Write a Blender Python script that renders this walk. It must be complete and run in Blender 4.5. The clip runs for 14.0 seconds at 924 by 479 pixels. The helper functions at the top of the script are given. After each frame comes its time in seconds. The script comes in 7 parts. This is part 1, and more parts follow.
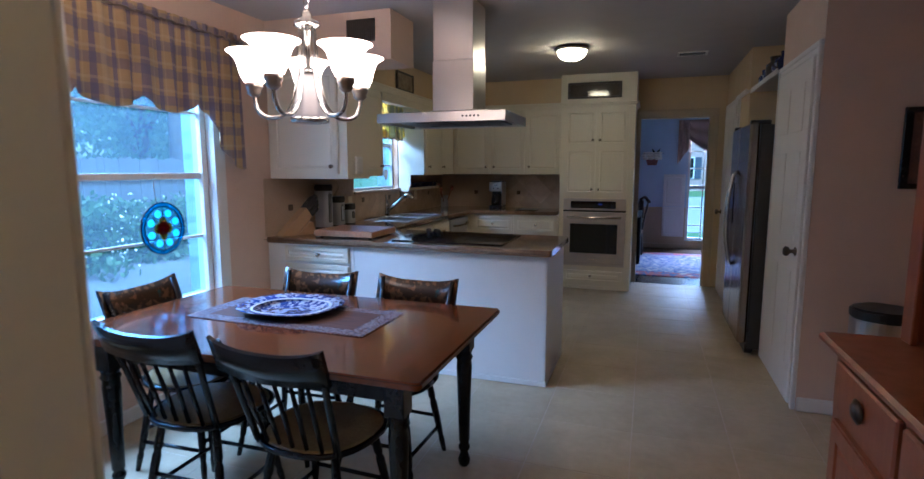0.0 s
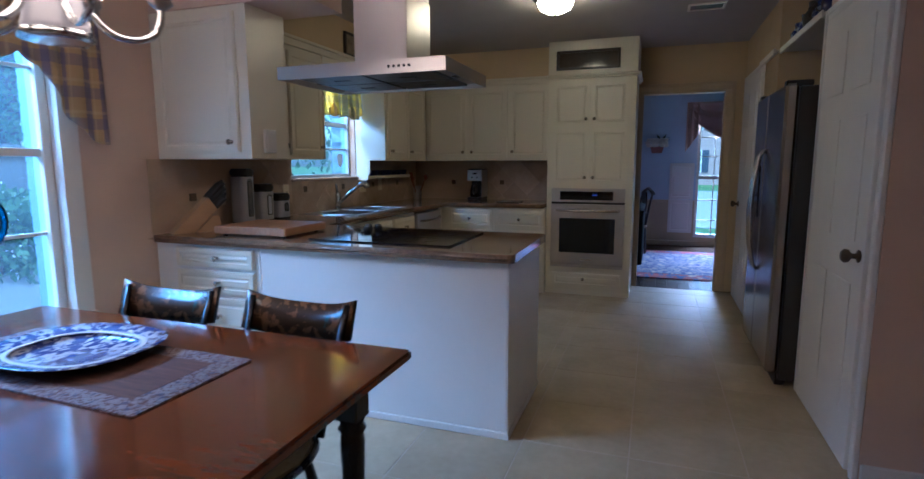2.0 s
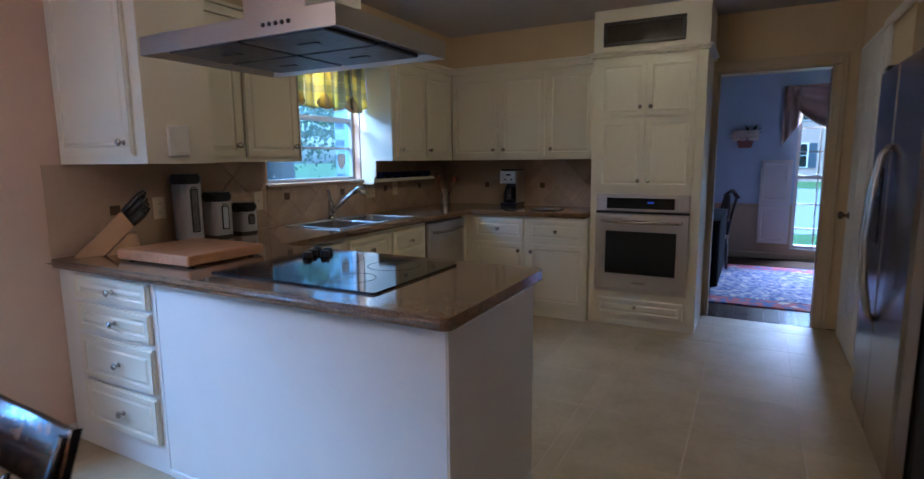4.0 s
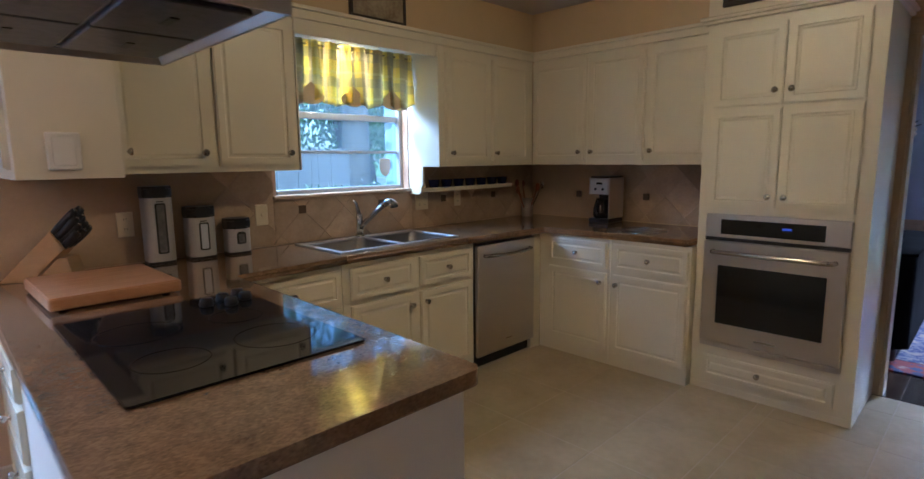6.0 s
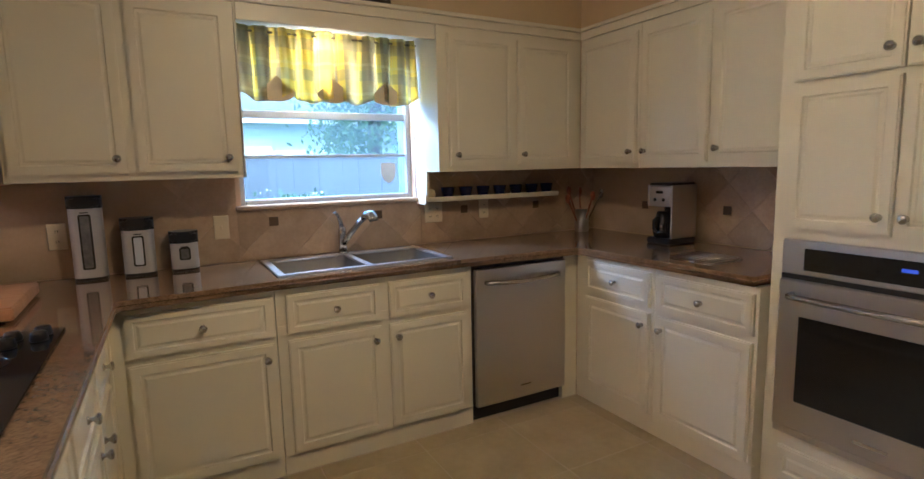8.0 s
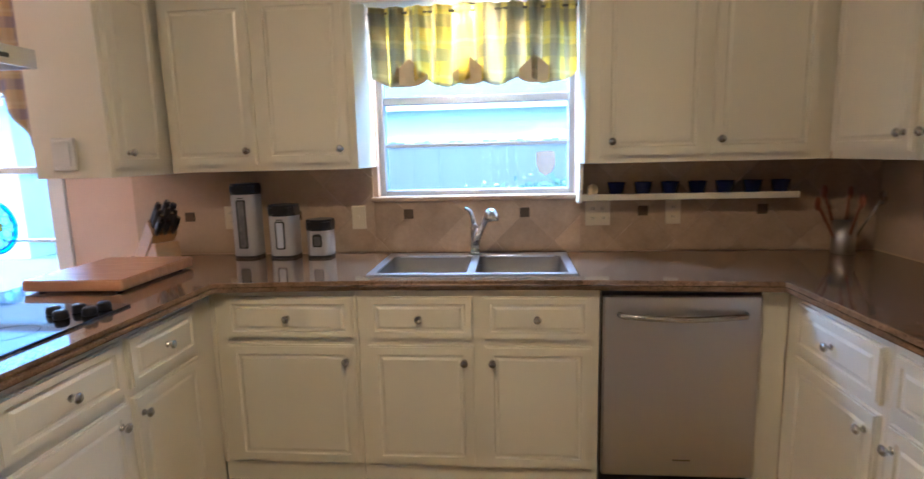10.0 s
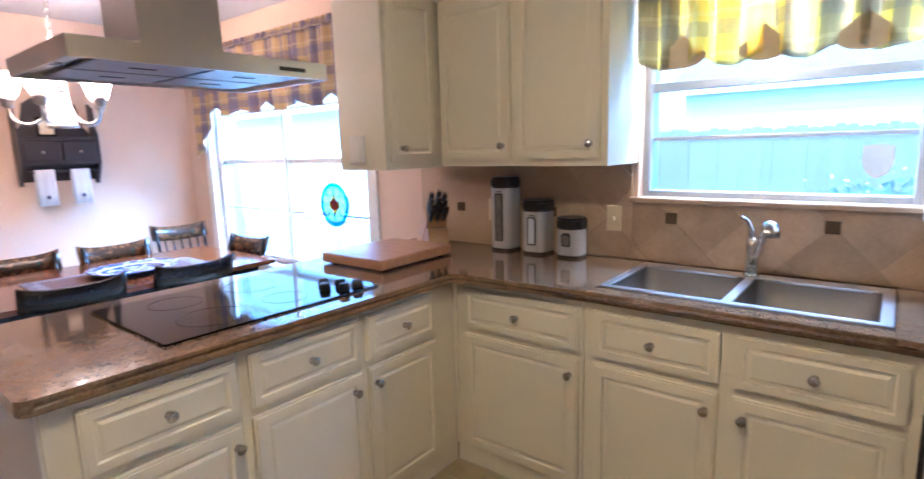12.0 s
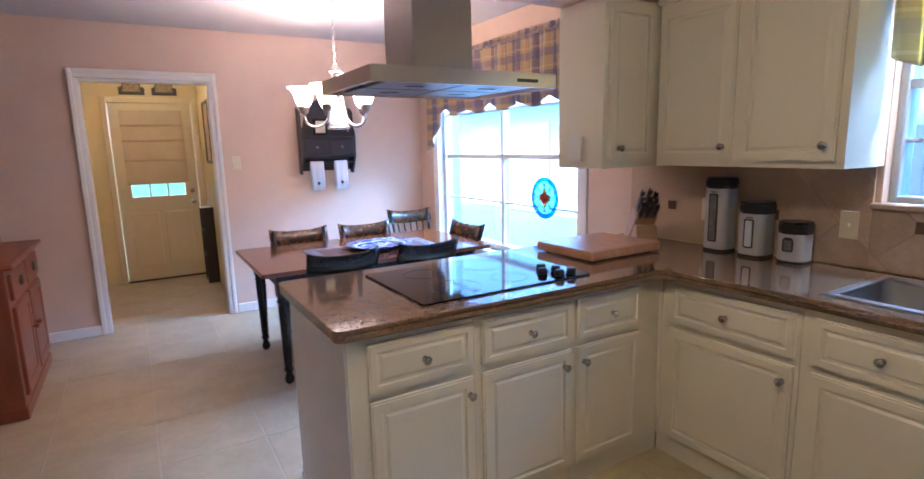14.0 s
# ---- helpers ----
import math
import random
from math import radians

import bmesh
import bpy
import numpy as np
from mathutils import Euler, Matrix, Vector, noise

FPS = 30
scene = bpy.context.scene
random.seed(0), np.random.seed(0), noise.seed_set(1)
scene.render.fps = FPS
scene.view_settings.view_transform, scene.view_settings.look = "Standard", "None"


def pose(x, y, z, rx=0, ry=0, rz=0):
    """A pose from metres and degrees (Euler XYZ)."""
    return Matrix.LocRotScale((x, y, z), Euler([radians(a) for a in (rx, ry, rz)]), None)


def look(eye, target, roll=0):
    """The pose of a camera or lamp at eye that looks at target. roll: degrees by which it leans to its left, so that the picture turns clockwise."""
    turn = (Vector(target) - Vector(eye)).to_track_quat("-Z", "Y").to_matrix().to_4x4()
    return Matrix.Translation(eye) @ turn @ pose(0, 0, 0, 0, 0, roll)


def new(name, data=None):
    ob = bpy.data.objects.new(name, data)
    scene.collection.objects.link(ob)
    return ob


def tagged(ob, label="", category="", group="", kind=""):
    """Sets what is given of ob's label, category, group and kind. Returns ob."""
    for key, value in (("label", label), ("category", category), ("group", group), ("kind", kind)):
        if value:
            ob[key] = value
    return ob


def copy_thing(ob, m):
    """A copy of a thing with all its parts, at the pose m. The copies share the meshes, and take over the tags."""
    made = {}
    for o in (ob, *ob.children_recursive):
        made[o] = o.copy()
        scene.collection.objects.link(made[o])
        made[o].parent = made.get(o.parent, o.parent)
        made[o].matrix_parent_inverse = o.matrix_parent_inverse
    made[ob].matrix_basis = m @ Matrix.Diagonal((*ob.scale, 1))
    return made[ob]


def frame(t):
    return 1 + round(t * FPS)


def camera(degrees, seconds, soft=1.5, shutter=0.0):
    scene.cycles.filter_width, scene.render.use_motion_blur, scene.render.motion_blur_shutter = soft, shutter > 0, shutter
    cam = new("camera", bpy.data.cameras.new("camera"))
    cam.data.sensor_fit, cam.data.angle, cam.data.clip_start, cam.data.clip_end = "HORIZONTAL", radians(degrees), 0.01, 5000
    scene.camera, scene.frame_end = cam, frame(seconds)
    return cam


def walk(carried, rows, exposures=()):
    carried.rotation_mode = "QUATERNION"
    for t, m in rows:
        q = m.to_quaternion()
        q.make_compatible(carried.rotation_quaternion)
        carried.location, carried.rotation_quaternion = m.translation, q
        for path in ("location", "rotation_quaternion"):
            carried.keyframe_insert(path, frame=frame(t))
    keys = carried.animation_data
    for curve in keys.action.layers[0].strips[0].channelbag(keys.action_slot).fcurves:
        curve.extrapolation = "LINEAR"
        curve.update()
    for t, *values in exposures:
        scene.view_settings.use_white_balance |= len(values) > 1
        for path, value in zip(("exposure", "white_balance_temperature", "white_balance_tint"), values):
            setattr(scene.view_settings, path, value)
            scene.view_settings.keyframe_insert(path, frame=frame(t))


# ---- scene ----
cam = camera(80.7, 14.0, shutter=0.4)
PATH = [
    (0, (0.154, -0.072, 1.418), (-0.486, 1.805, 1.16), 0.0),
    (0.5, (0.137, 0.149, 1.374), (-0.511, 2.024, 1.117), -0.0),
    (1, (0.139, 0.371, 1.336), (-0.521, 2.24, 1.071), -0.0),
    (1.5, (0.134, 0.659, 1.326), (-0.524, 2.528, 1.053), 0.0),
    (2, (0.179, 0.939, 1.314), (-0.478, 2.808, 1.039), -0.1),
    (4.5, (0.347, 2.267, 1.359), (-0.678, 3.96, 1.069), -0.5),
    (5, (0.375, 2.558, 1.366), (-0.753, 4.184, 1.077), -0.5),
    (5.5, (0.442, 2.852, 1.381), (-0.855, 4.347, 1.093), -0.6),
    (6, (0.449, 3.153, 1.402), (-0.954, 4.548, 1.108), -0.6),
    (6.5, (0.488, 3.451, 1.377), (-1.0, 4.758, 1.098), -0.8),
    (7, (0.518, 3.72, 1.397), (-1.062, 4.912, 1.109), -0.8),
    (9.5, (0.258, 5.079, 1.369), (-1.71, 5.306, 1.098), -1.4),
    (10, (0.17, 5.298, 1.408), (-1.797, 5.117, 1.095), -1.4),
    (10.5, (0.062, 5.416, 1.41), (-1.856, 4.954, 1.086), -1.5),
    (11, (-0.048, 5.479, 1.414), (-1.894, 4.78, 1.09), -1.5),
    (11.5, (-0.127, 5.508, 1.424), (-1.837, 4.525, 1.094), -1.5),
    (12, (-0.146, 5.538, 1.439), (-1.683, 4.302, 1.106), -1.6),
    (12.5, (-0.133, 5.567, 1.455), (-1.473, 4.121, 1.116), -1.6),
    (13, (-0.099, 5.581, 1.461), (-1.306, 4.022, 1.124), -1.5),
    (13.5, (-0.005, 5.604, 1.466), (-1.107, 3.969, 1.13), -1.4),
    (14, (0.085, 5.66, 1.476), (-0.923, 3.967, 1.135), -1.4),
]
EXPO = [(0.0, 1.80, 4650, 16), (2.0, 1.67, 4560, 16), (5.0, 2.08, 4950, 19), (7.0, 2.58, 5330, 20), (9.5, 3.12, 5060, 23), (11.0, 3.28, 5000, 23), (12.5, 3.42, 4860, 25), (14.0, 2.9, 4850, 25)]
walk(cam, [(t, look(eye, target, roll)) for t, eye, target, roll in PATH], exposures=EXPO)

# ---------------------------------------------------------------- world and light
world = bpy.data.worlds.new("world")
scene.world = world
world.use_nodes = True
wn = world.node_tree.nodes
sky = wn.new("ShaderNodeTexSky")
sky.sky_type = "NISHITA"
sky.sun_disc = False
sky.sun_elevation, sky.sun_rotation = radians(54), radians(121)
sky.air_density, sky.dust_density = 1.0, 3.0
world.node_tree.links.new(sky.outputs[0], wn["Background"].inputs[0])
wn["Background"].inputs[1].default_value = 0.15
sun_data = bpy.data.lights.new("sun", "SUN")
sun_data.energy, sun_data.angle, sun_data.color = 3.0, radians(10), (1.0, 0.98, 0.95)
sun = new("sun", sun_data)
sun.matrix_world = look((0, 0, 10), (-0.5, 0.3, 9.2))


def window_light(name, x, y, z, w, h, power, color, aim):
    d = bpy.data.lights.new(name, "AREA")
    d.shape, d.size, d.size_y, d.energy, d.color = "RECTANGLE", w, h, power, color
    ob = new(name, d)
    ob.matrix_world = look((x, y, z), (x + aim[0], y + aim[1], z + aim[2]))
    return ob


window_light("window_light_dining", -4.1, 1.88, 3.2, 2.4, 1.5, 180, (0.50, 0.74, 1.0), (1, 0, -0.7))
window_light("window_light_sink", -3.7, 5.13, 2.95, 1.4, 1.1, 30, (0.6, 0.82, 1.0), (1, 0, -0.7))
window_light("window_light_far", 1.3, 11.6, 2.9, 1.6, 1.2, 650, (0.72, 0.86, 1.0), (0, -1, -0.7))

# ---------------------------------------------------------------- materials


def mat(name, color, rough=0.5, metal=0.0, vary=0.12, scale=6.0, fine=60.0, bump=0.05, stretch=(1, 1, 1),
        color2=None, coat=0.0, ior=1.45, per_object=0.0, sheen=0.0, placed=False, contrast=2.2):
    """A principled material with two scales of noise in colour, roughness and relief."""
    m = bpy.data.materials.new(name)
    m.use_nodes = True
    n, l = m.node_tree.nodes, m.node_tree.links
    b = n["Principled BSDF"]
    tc = n.new("ShaderNodeTexCoord")
    mp = n.new("ShaderNodeMapping")
    mp.inputs["Scale"].default_value = stretch
    geo = n.new("ShaderNodeNewGeometry") if placed else None
    l.new(geo.outputs["Position"] if placed else tc.outputs["Object"], mp.inputs["Vector"])
    big, small = n.new("ShaderNodeTexNoise"), n.new("ShaderNodeTexNoise")
    big.inputs["Scale"].default_value, small.inputs["Scale"].default_value = scale, fine
    big.inputs["Detail"].default_value, small.inputs["Detail"].default_value = 5, 3
    for t in (big, small):
        l.new(mp.outputs[0], t.inputs["Vector"])
    ramp = n.new("ShaderNodeMix")
    ramp.data_type = "RGBA"
    c2 = color2 or tuple(c * (1 - vary) for c in color)
    ramp.inputs[6].default_value = (*[min(1, c * (1 + vary * 0.4)) for c in color], 1)
    ramp.inputs[7].default_value = (*c2, 1)
    sub = n.new("ShaderNodeMath")
    sub.operation = "MULTIPLY_ADD"
    sub.inputs[1].default_value, sub.inputs[2].default_value = contrast, 0.5 - contrast / 2
    sub.use_clamp = True
    mixf = n.new("ShaderNodeMix")
    mixf.inputs[0].default_value = 0.35
    l.new(big.outputs[0], mixf.inputs[2])
    l.new(small.outputs[0], mixf.inputs[3])
    l.new(mixf.outputs[0], sub.inputs[0])
    l.new(sub.outputs[0], ramp.inputs[0])
    out = ramp.outputs[2]
    if per_object:
        oi = n.new("ShaderNodeObjectInfo")
        hs = n.new("ShaderNodeHueSaturation")
        ma = n.new("ShaderNodeMath")
        ma.operation = "MULTIPLY_ADD"
        ma.inputs[1].default_value, ma.inputs[2].default_value = per_object, 1 - per_object / 2
        l.new(oi.outputs["Random"], ma.inputs[0])
        l.new(ma.outputs[0], hs.inputs["Value"])
        l.new(out, hs.inputs["Color"])
        out = hs.outputs[0]
    l.new(out, b.inputs["Base Color"])
    rr = n.new("ShaderNodeMath")
    rr.operation = "MULTIPLY_ADD"
    rr.inputs[1].default_value, rr.inputs[2].default_value = 0.3 * rough, 0.85 * rough
    l.new(big.outputs[0], rr.inputs[0])
    l.new(rr.outputs[0], b.inputs["Roughness"])
    b.inputs["Metallic"].default_value = metal
    b.inputs["IOR"].default_value = ior
    b.inputs["Coat Weight"].default_value = coat
    b.inputs["Coat Roughness"].default_value = 0.08
    b.inputs["Sheen Weight"].default_value = sheen
    if bump:
        bp = n.new("ShaderNodeBump")
        bp.inputs["Strength"].default_value, bp.inputs["Distance"].default_value = bump, 0.01
        l.new(mixf.outputs[0], bp.inputs["Height"])
        l.new(bp.outputs[0], b.inputs["Normal"])
    return m


def glow(name, color, strength, base=(0.8, 0.8, 0.8)):
    m = mat(name, base, 0.4, vary=0.03)
    b = m.node_tree.nodes["Principled BSDF"]
    b.inputs["Emission Color"].default_value = (*color, 1)
    b.inputs["Emission Strength"].default_value = strength
    return m


def glass(name, tint=(1, 1, 1), rough=0.0, haze=0.0):
    """Thin pane; haze is the share of bluish scatter mixed in as a veil of glare."""
    m = bpy.data.materials.new(name)
    m.use_nodes = True
    n, l = m.node_tree.nodes, m.node_tree.links
    n.remove(n["Principled BSDF"])
    tr, gl, lw, mx = (n.new("ShaderNodeBsdfTransparent"), n.new("ShaderNodeBsdfGlossy"),
                      n.new("ShaderNodeLayerWeight"), n.new("ShaderNodeMixShader"))
    tr.inputs[0].default_value = (*tint, 1)
    gl.inputs["Roughness"].default_value = rough
    lw.inputs[0].default_value = 0.5
    pw, sc = n.new("ShaderNodeMath"), n.new("ShaderNodeMath")
    pw.operation, sc.operation = "POWER", "MULTIPLY_ADD"
    pw.inputs[1].default_value = 4.0
    sc.inputs[1].default_value, sc.inputs[2].default_value = 0.5, 0.03
    l.new(lw.outputs["Facing"], pw.inputs[0])
    l.new(pw.outputs[0], sc.inputs[0])
    l.new(sc.outputs[0], mx.inputs[0])
    l.new(tr.outputs[0], mx.inputs[1])
    l.new(gl.outputs[0], mx.inputs[2])
    out = mx.outputs[0]
    if haze:
        veil, hz = n.new("ShaderNodeBsdfTranslucent"), n.new("ShaderNodeMixShader")
        veil.inputs[0].default_value = (0.75, 0.9, 1.0, 1)
        hz.inputs[0].default_value = haze
        l.new(out, hz.inputs[1])
        l.new(veil.outputs[0], hz.inputs[2])
        out = hz.outputs[0]
    l.new(out, n["Material Output"].inputs[0])
    return m


def plaid(name, ground, band, line, period, through_light):
    """Woven check: crossing bands along the cloth's width (y) and height (z), partly translucent."""
    m = mat(name, ground, 0.85, fine=300, bump=0.03, sheen=0.2)
    n, l = m.node_tree.nodes, m.node_tree.links
    b = n["Principled BSDF"]
    tc = n.new("ShaderNodeTexCoord")
    sep = n.new("ShaderNodeSeparateXYZ")
    l.new(tc.outputs["UV"], sep.inputs[0])
    base = b.inputs["Base Color"].links[0].from_socket

    def stripes(axis, width, offset):
        a = n.new("ShaderNodeMath")
        a.operation = "MULTIPLY_ADD"
        a.inputs[1].default_value, a.inputs[2].default_value = 1 / period, offset
        l.new(sep.outputs[axis], a.inputs[0])
        f = n.new("ShaderNodeMath")
        f.operation = "FRACT"
        l.new(a.outputs[0], f.inputs[0])
        c = n.new("ShaderNodeMath")
        c.operation = "LESS_THAN"
        c.inputs[1].default_value = width
        l.new(f.outputs[0], c.inputs[0])
        return c.outputs[0]

    col = base
    for axis, width, offset, tone, amount in ((0, 0.36, 0.0, band, 0.7), (1, 0.36, 0.1, band, 0.5),
                                              (0, 0.1, 0.5, line, 0.35), (1, 0.1, 0.6, line, 0.35)):
        mx = n.new("ShaderNodeMix")
        mx.data_type = "RGBA"
        mu = n.new("ShaderNodeMath")
        mu.operation = "MULTIPLY"
        mu.inputs[1].default_value = amount
        l.new(stripes(axis, width, offset), mu.inputs[0])
        l.new(mu.outputs[0], mx.inputs[0])
        l.new(col, mx.inputs[6])
        mx.inputs[7].default_value = (*tone, 1)
        col = mx.outputs[2]
    l.new(col, b.inputs["Base Color"])
    t = n.new("ShaderNodeBsdfTranslucent")
    l.new(col, t.inputs[0])
    ms = n.new("ShaderNodeMixShader")
    ms.inputs[0].default_value = through_light
    l.new(b.outputs[0], ms.inputs[1])
    l.new(t.outputs[0], ms.inputs[2])
    l.new(ms.outputs[0], n["Material Output"].inputs[0])
    return m


def granite(name):
    """Polished brown granite: three speckle scales."""
    m = mat(name, (0.285, 0.165, 0.09), 0.075, color2=(0.075, 0.043, 0.026), scale=20, fine=90, bump=0.003, coat=0.4)
    n, l = m.node_tree.nodes, m.node_tree.links
    b = n["Principled BSDF"]
    base = b.inputs["Base Color"].links[0].from_socket
    tc = n.new("ShaderNodeTexCoord")
    vo = n.new("ShaderNodeTexVoronoi")
    vo.inputs["Scale"].default_value = 210
    l.new(tc.outputs["Object"], vo.inputs["Vector"])
    cr = n.new("ShaderNodeValToRGB")
    cr.color_ramp.elements[0].position, cr.color_ramp.elements[0].color = 0.0, (0.02, 0.015, 0.012, 1)
    cr.color_ramp.elements[1].position, cr.color_ramp.elements[1].color = 1.0, (0.42, 0.29, 0.17, 1)
    l.new(vo.outputs["Color"], cr.inputs[0])
    mx = n.new("ShaderNodeMix")
    mx.data_type = "RGBA"
    mx.inputs[0].default_value = 0.34
    l.new(base, mx.inputs[6])
    l.new(cr.outputs[0], mx.inputs[7])
    l.new(mx.outputs[2], b.inputs["Base Color"])
    return m


def ornate(name, ground, tone, scale, tone2, rough=0.33, coords="Object", cut=0.5):
    """A ground with a fine broken ornament in one tone and larger patches in another."""
    m = mat(name, ground, rough, vary=0.1)
    n, l = m.node_tree.nodes, m.node_tree.links
    b = n["Principled BSDF"]
    col = b.inputs["Base Color"].links[0].from_socket
    tc = n.new("ShaderNodeTexCoord")
    for sc, tn, c0 in ((scale, tone, cut), (scale * 0.4, tone2, cut + 0.08)):
        no = n.new("ShaderNodeTexNoise")
        no.inputs["Scale"].default_value, no.inputs["Detail"].default_value = sc, 4
        l.new(tc.outputs[coords], no.inputs["Vector"])
        cr = n.new("ShaderNodeValToRGB")
        cr.color_ramp.elements[0].position, cr.color_ramp.elements[1].position = c0, c0 + 0.05
        l.new(no.outputs[0], cr.inputs[0])
        mx = n.new("ShaderNodeMix")
        mx.data_type = "RGBA"
        l.new(cr.outputs[0], mx.inputs[0])
        l.new(col, mx.inputs[6])
        mx.inputs[7].default_value = (*tn, 1)
        col = mx.outputs[2]
    l.new(col, b.inputs["Base Color"])
    return m


WALL = mat("peach_wall_paint", (0.65, 0.47, 0.345), 0.75, vary=0.05, fine=180, bump=0.04)
KWALL = mat("gold_wall_paint", (0.60, 0.45, 0.26), 0.7, vary=0.05, fine=180, bump=0.04)
HALLWALL = mat("yellow_wall_paint", (0.66, 0.52, 0.27), 0.7, vary=0.05, fine=180, bump=0.04)
BLUEWALL = mat("blue_wall_paint", (0.50, 0.59, 0.69), 0.7, vary=0.05, fine=180, bump=0.04)
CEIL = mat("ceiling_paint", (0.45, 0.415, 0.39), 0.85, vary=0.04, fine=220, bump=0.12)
TRIM = mat("white_trim_paint", (0.74, 0.70, 0.64), 0.33, vary=0.04, bump=0.02)
CAB = mat("cream_cabinet_paint", (0.73, 0.67, 0.53), 0.33, vary=0.03, scale=3, bump=0.004, contrast=1.0)
PANEL = mat("white_panel_paint", (0.76, 0.73, 0.68), 0.45, vary=0.03, bump=0.02)
TILE = mat("beige_floor_tile", (0.48, 0.385, 0.245), 0.47, color2=(0.345, 0.27, 0.16), scale=4.5, fine=24, bump=0.008, per_object=0.08, placed=True, contrast=1.7)
GROUT = mat("floor_grout", (0.52, 0.43, 0.32), 0.9, bump=0.2)
ALU = mat("grey_aluminium", (0.42, 0.43, 0.45), 0.45, metal=0.4, vary=0.08, bump=0.01)
SPLASH = mat("travertine_tile", (0.52, 0.38, 0.255), 0.45, color2=(0.38, 0.265, 0.175), scale=9, fine=70, bump=0.06, per_object=0.3)
SGROUT = mat("splash_grout", (0.50, 0.37, 0.25), 0.9, bump=0.2)
INSERT = mat("dark_tile_insert", (0.12, 0.08, 0.05), 0.35, metal=0.3, fine=200, bump=0.3)
GRANITE = granite("brown_granite")
STEEL = mat("brushed_steel", (0.55, 0.51, 0.48), 0.325, metal=1.0, vary=0.012, scale=3, stretch=(60, 60, 1), fine=60, bump=0.0, contrast=0.8)
STEELH = mat("brushed_steel_across", (0.55, 0.505, 0.47), 0.325, metal=1.0, vary=0.012, scale=3, stretch=(1, 1, 90), fine=60, bump=0.0, contrast=0.8)
CHROME = mat("satin_nickel", (0.52, 0.50, 0.47), 0.2, metal=1.0, vary=0.05, bump=0)
BRONZE = mat("dark_bronze", (0.12, 0.09, 0.07), 0.35, metal=1.0, vary=0.2, bump=0.02)
PEWTER = mat("antique_pewter", (0.36, 0.30, 0.25), 0.33, metal=1.0, vary=0.2, bump=0.02)
# steel of the sink bowls, darkened for the shade inside them
SINK_SHADED = mat("shaded_sink_steel", (0.26, 0.235, 0.21), 0.5, metal=1.0, vary=0.1, bump=0)
BLACKGLASS = mat("black_glass", (0.008, 0.008, 0.01), 0.06, vary=0.1, bump=0, ior=1.5)
BLACK = mat("black_plastic", (0.015, 0.015, 0.017), 0.35, vary=0.2, bump=0.02)
DARKMETAL = mat("dark_grey_metal", (0.045, 0.042, 0.04), 0.45, vary=0.15, bump=0.02)
FILTER = mat("hood_filter", (0.13, 0.13, 0.14), 0.4, metal=0.9, vary=0.2, scale=40, fine=300, bump=0.2)
TABLEWOOD = mat("cherry_table_wood", (0.165, 0.045, 0.012), 0.15, color2=(0.07, 0.019, 0.006), scale=3, fine=26, stretch=(1, 9, 4), bump=0.01, coat=0.5)
HUTCHWOOD = mat("pine_hutch_wood", (0.29, 0.082, 0.032), 0.33, color2=(0.18, 0.048, 0.02), scale=4, fine=30, stretch=(6, 6, 1), bump=0.03)
BLACKPAINT = mat("black_chair_paint", (0.010, 0.009, 0.009), 0.23, vary=0.3, bump=0.02, ior=1.36)
CREST = ornate("stencilled_black_paint", (0.05, 0.026, 0.013), (0.17, 0.078, 0.032), 32, (0.03, 0.07, 0.055), 0.2, cut=0.53)
SEAT = mat("worn_gold_seat", (0.40, 0.27, 0.11), 0.24, color2=(0.24, 0.15, 0.06), scale=7, fine=90, bump=0.03)
BOARD = mat("maple_block", (0.56, 0.31, 0.16), 0.36, color2=(0.40, 0.19, 0.085), scale=6, fine=40, stretch=(10, 1, 3), bump=0.02)
BEECH = mat("beech_wood", (0.50, 0.31, 0.15), 0.45, scale=5, fine=40, stretch=(2, 2, 9), bump=0.02)
VALANCE_D = plaid("blue_tan_check", (0.50, 0.34, 0.16), (0.13, 0.12, 0.22), (0.62, 0.48, 0.28), 0.15, 0.16)
VALANCE_K = plaid("yellow_check", (0.95, 0.78, 0.25), (0.44, 0.39, 0.33), (0.88, 0.80, 0.52), 0.155, 0.74)
LINING = mat("cream_lining", (0.82, 0.68, 0.46), 0.85, bump=0.02)
# blue tint stands in for cool daylight, haze for glare over the view
GLASS = glass("window_glass", (0.74, 0.92, 1.0), haze=0.028)
GLASS_PLAIN = glass("plain_window_glass", (0.74, 0.92, 1.0))
BULB = glow("lit_frosted_glass", (1.0, 0.70, 0.43), 3.4)
# unlit cup: weak emission stands in for light caught from the bulbs
BULBOFF = glow("frosted_glass_cup", (1.0, 0.75, 0.6), 0.05, (0.34, 0.31, 0.29))
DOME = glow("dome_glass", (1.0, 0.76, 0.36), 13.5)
PUCK = glow("warm_puck_lens", (1.0, 0.95, 0.72), 300.0)
PORCELAIN = ornate("blue_white_porcelain", (0.40, 0.43, 0.52), (0.035, 0.05, 0.17), 46, (0.05, 0.075, 0.22), 0.12, cut=0.47)
PORCELAIN_W = mat("white_porcelain", (0.62, 0.66, 0.74), 0.12, vary=0.04, bump=0)
MAT = ornate("woven_placemat", (0.20, 0.18, 0.20), (0.085, 0.04, 0.035), 130, (0.06, 0.06, 0.10), 0.9, cut=0.5)
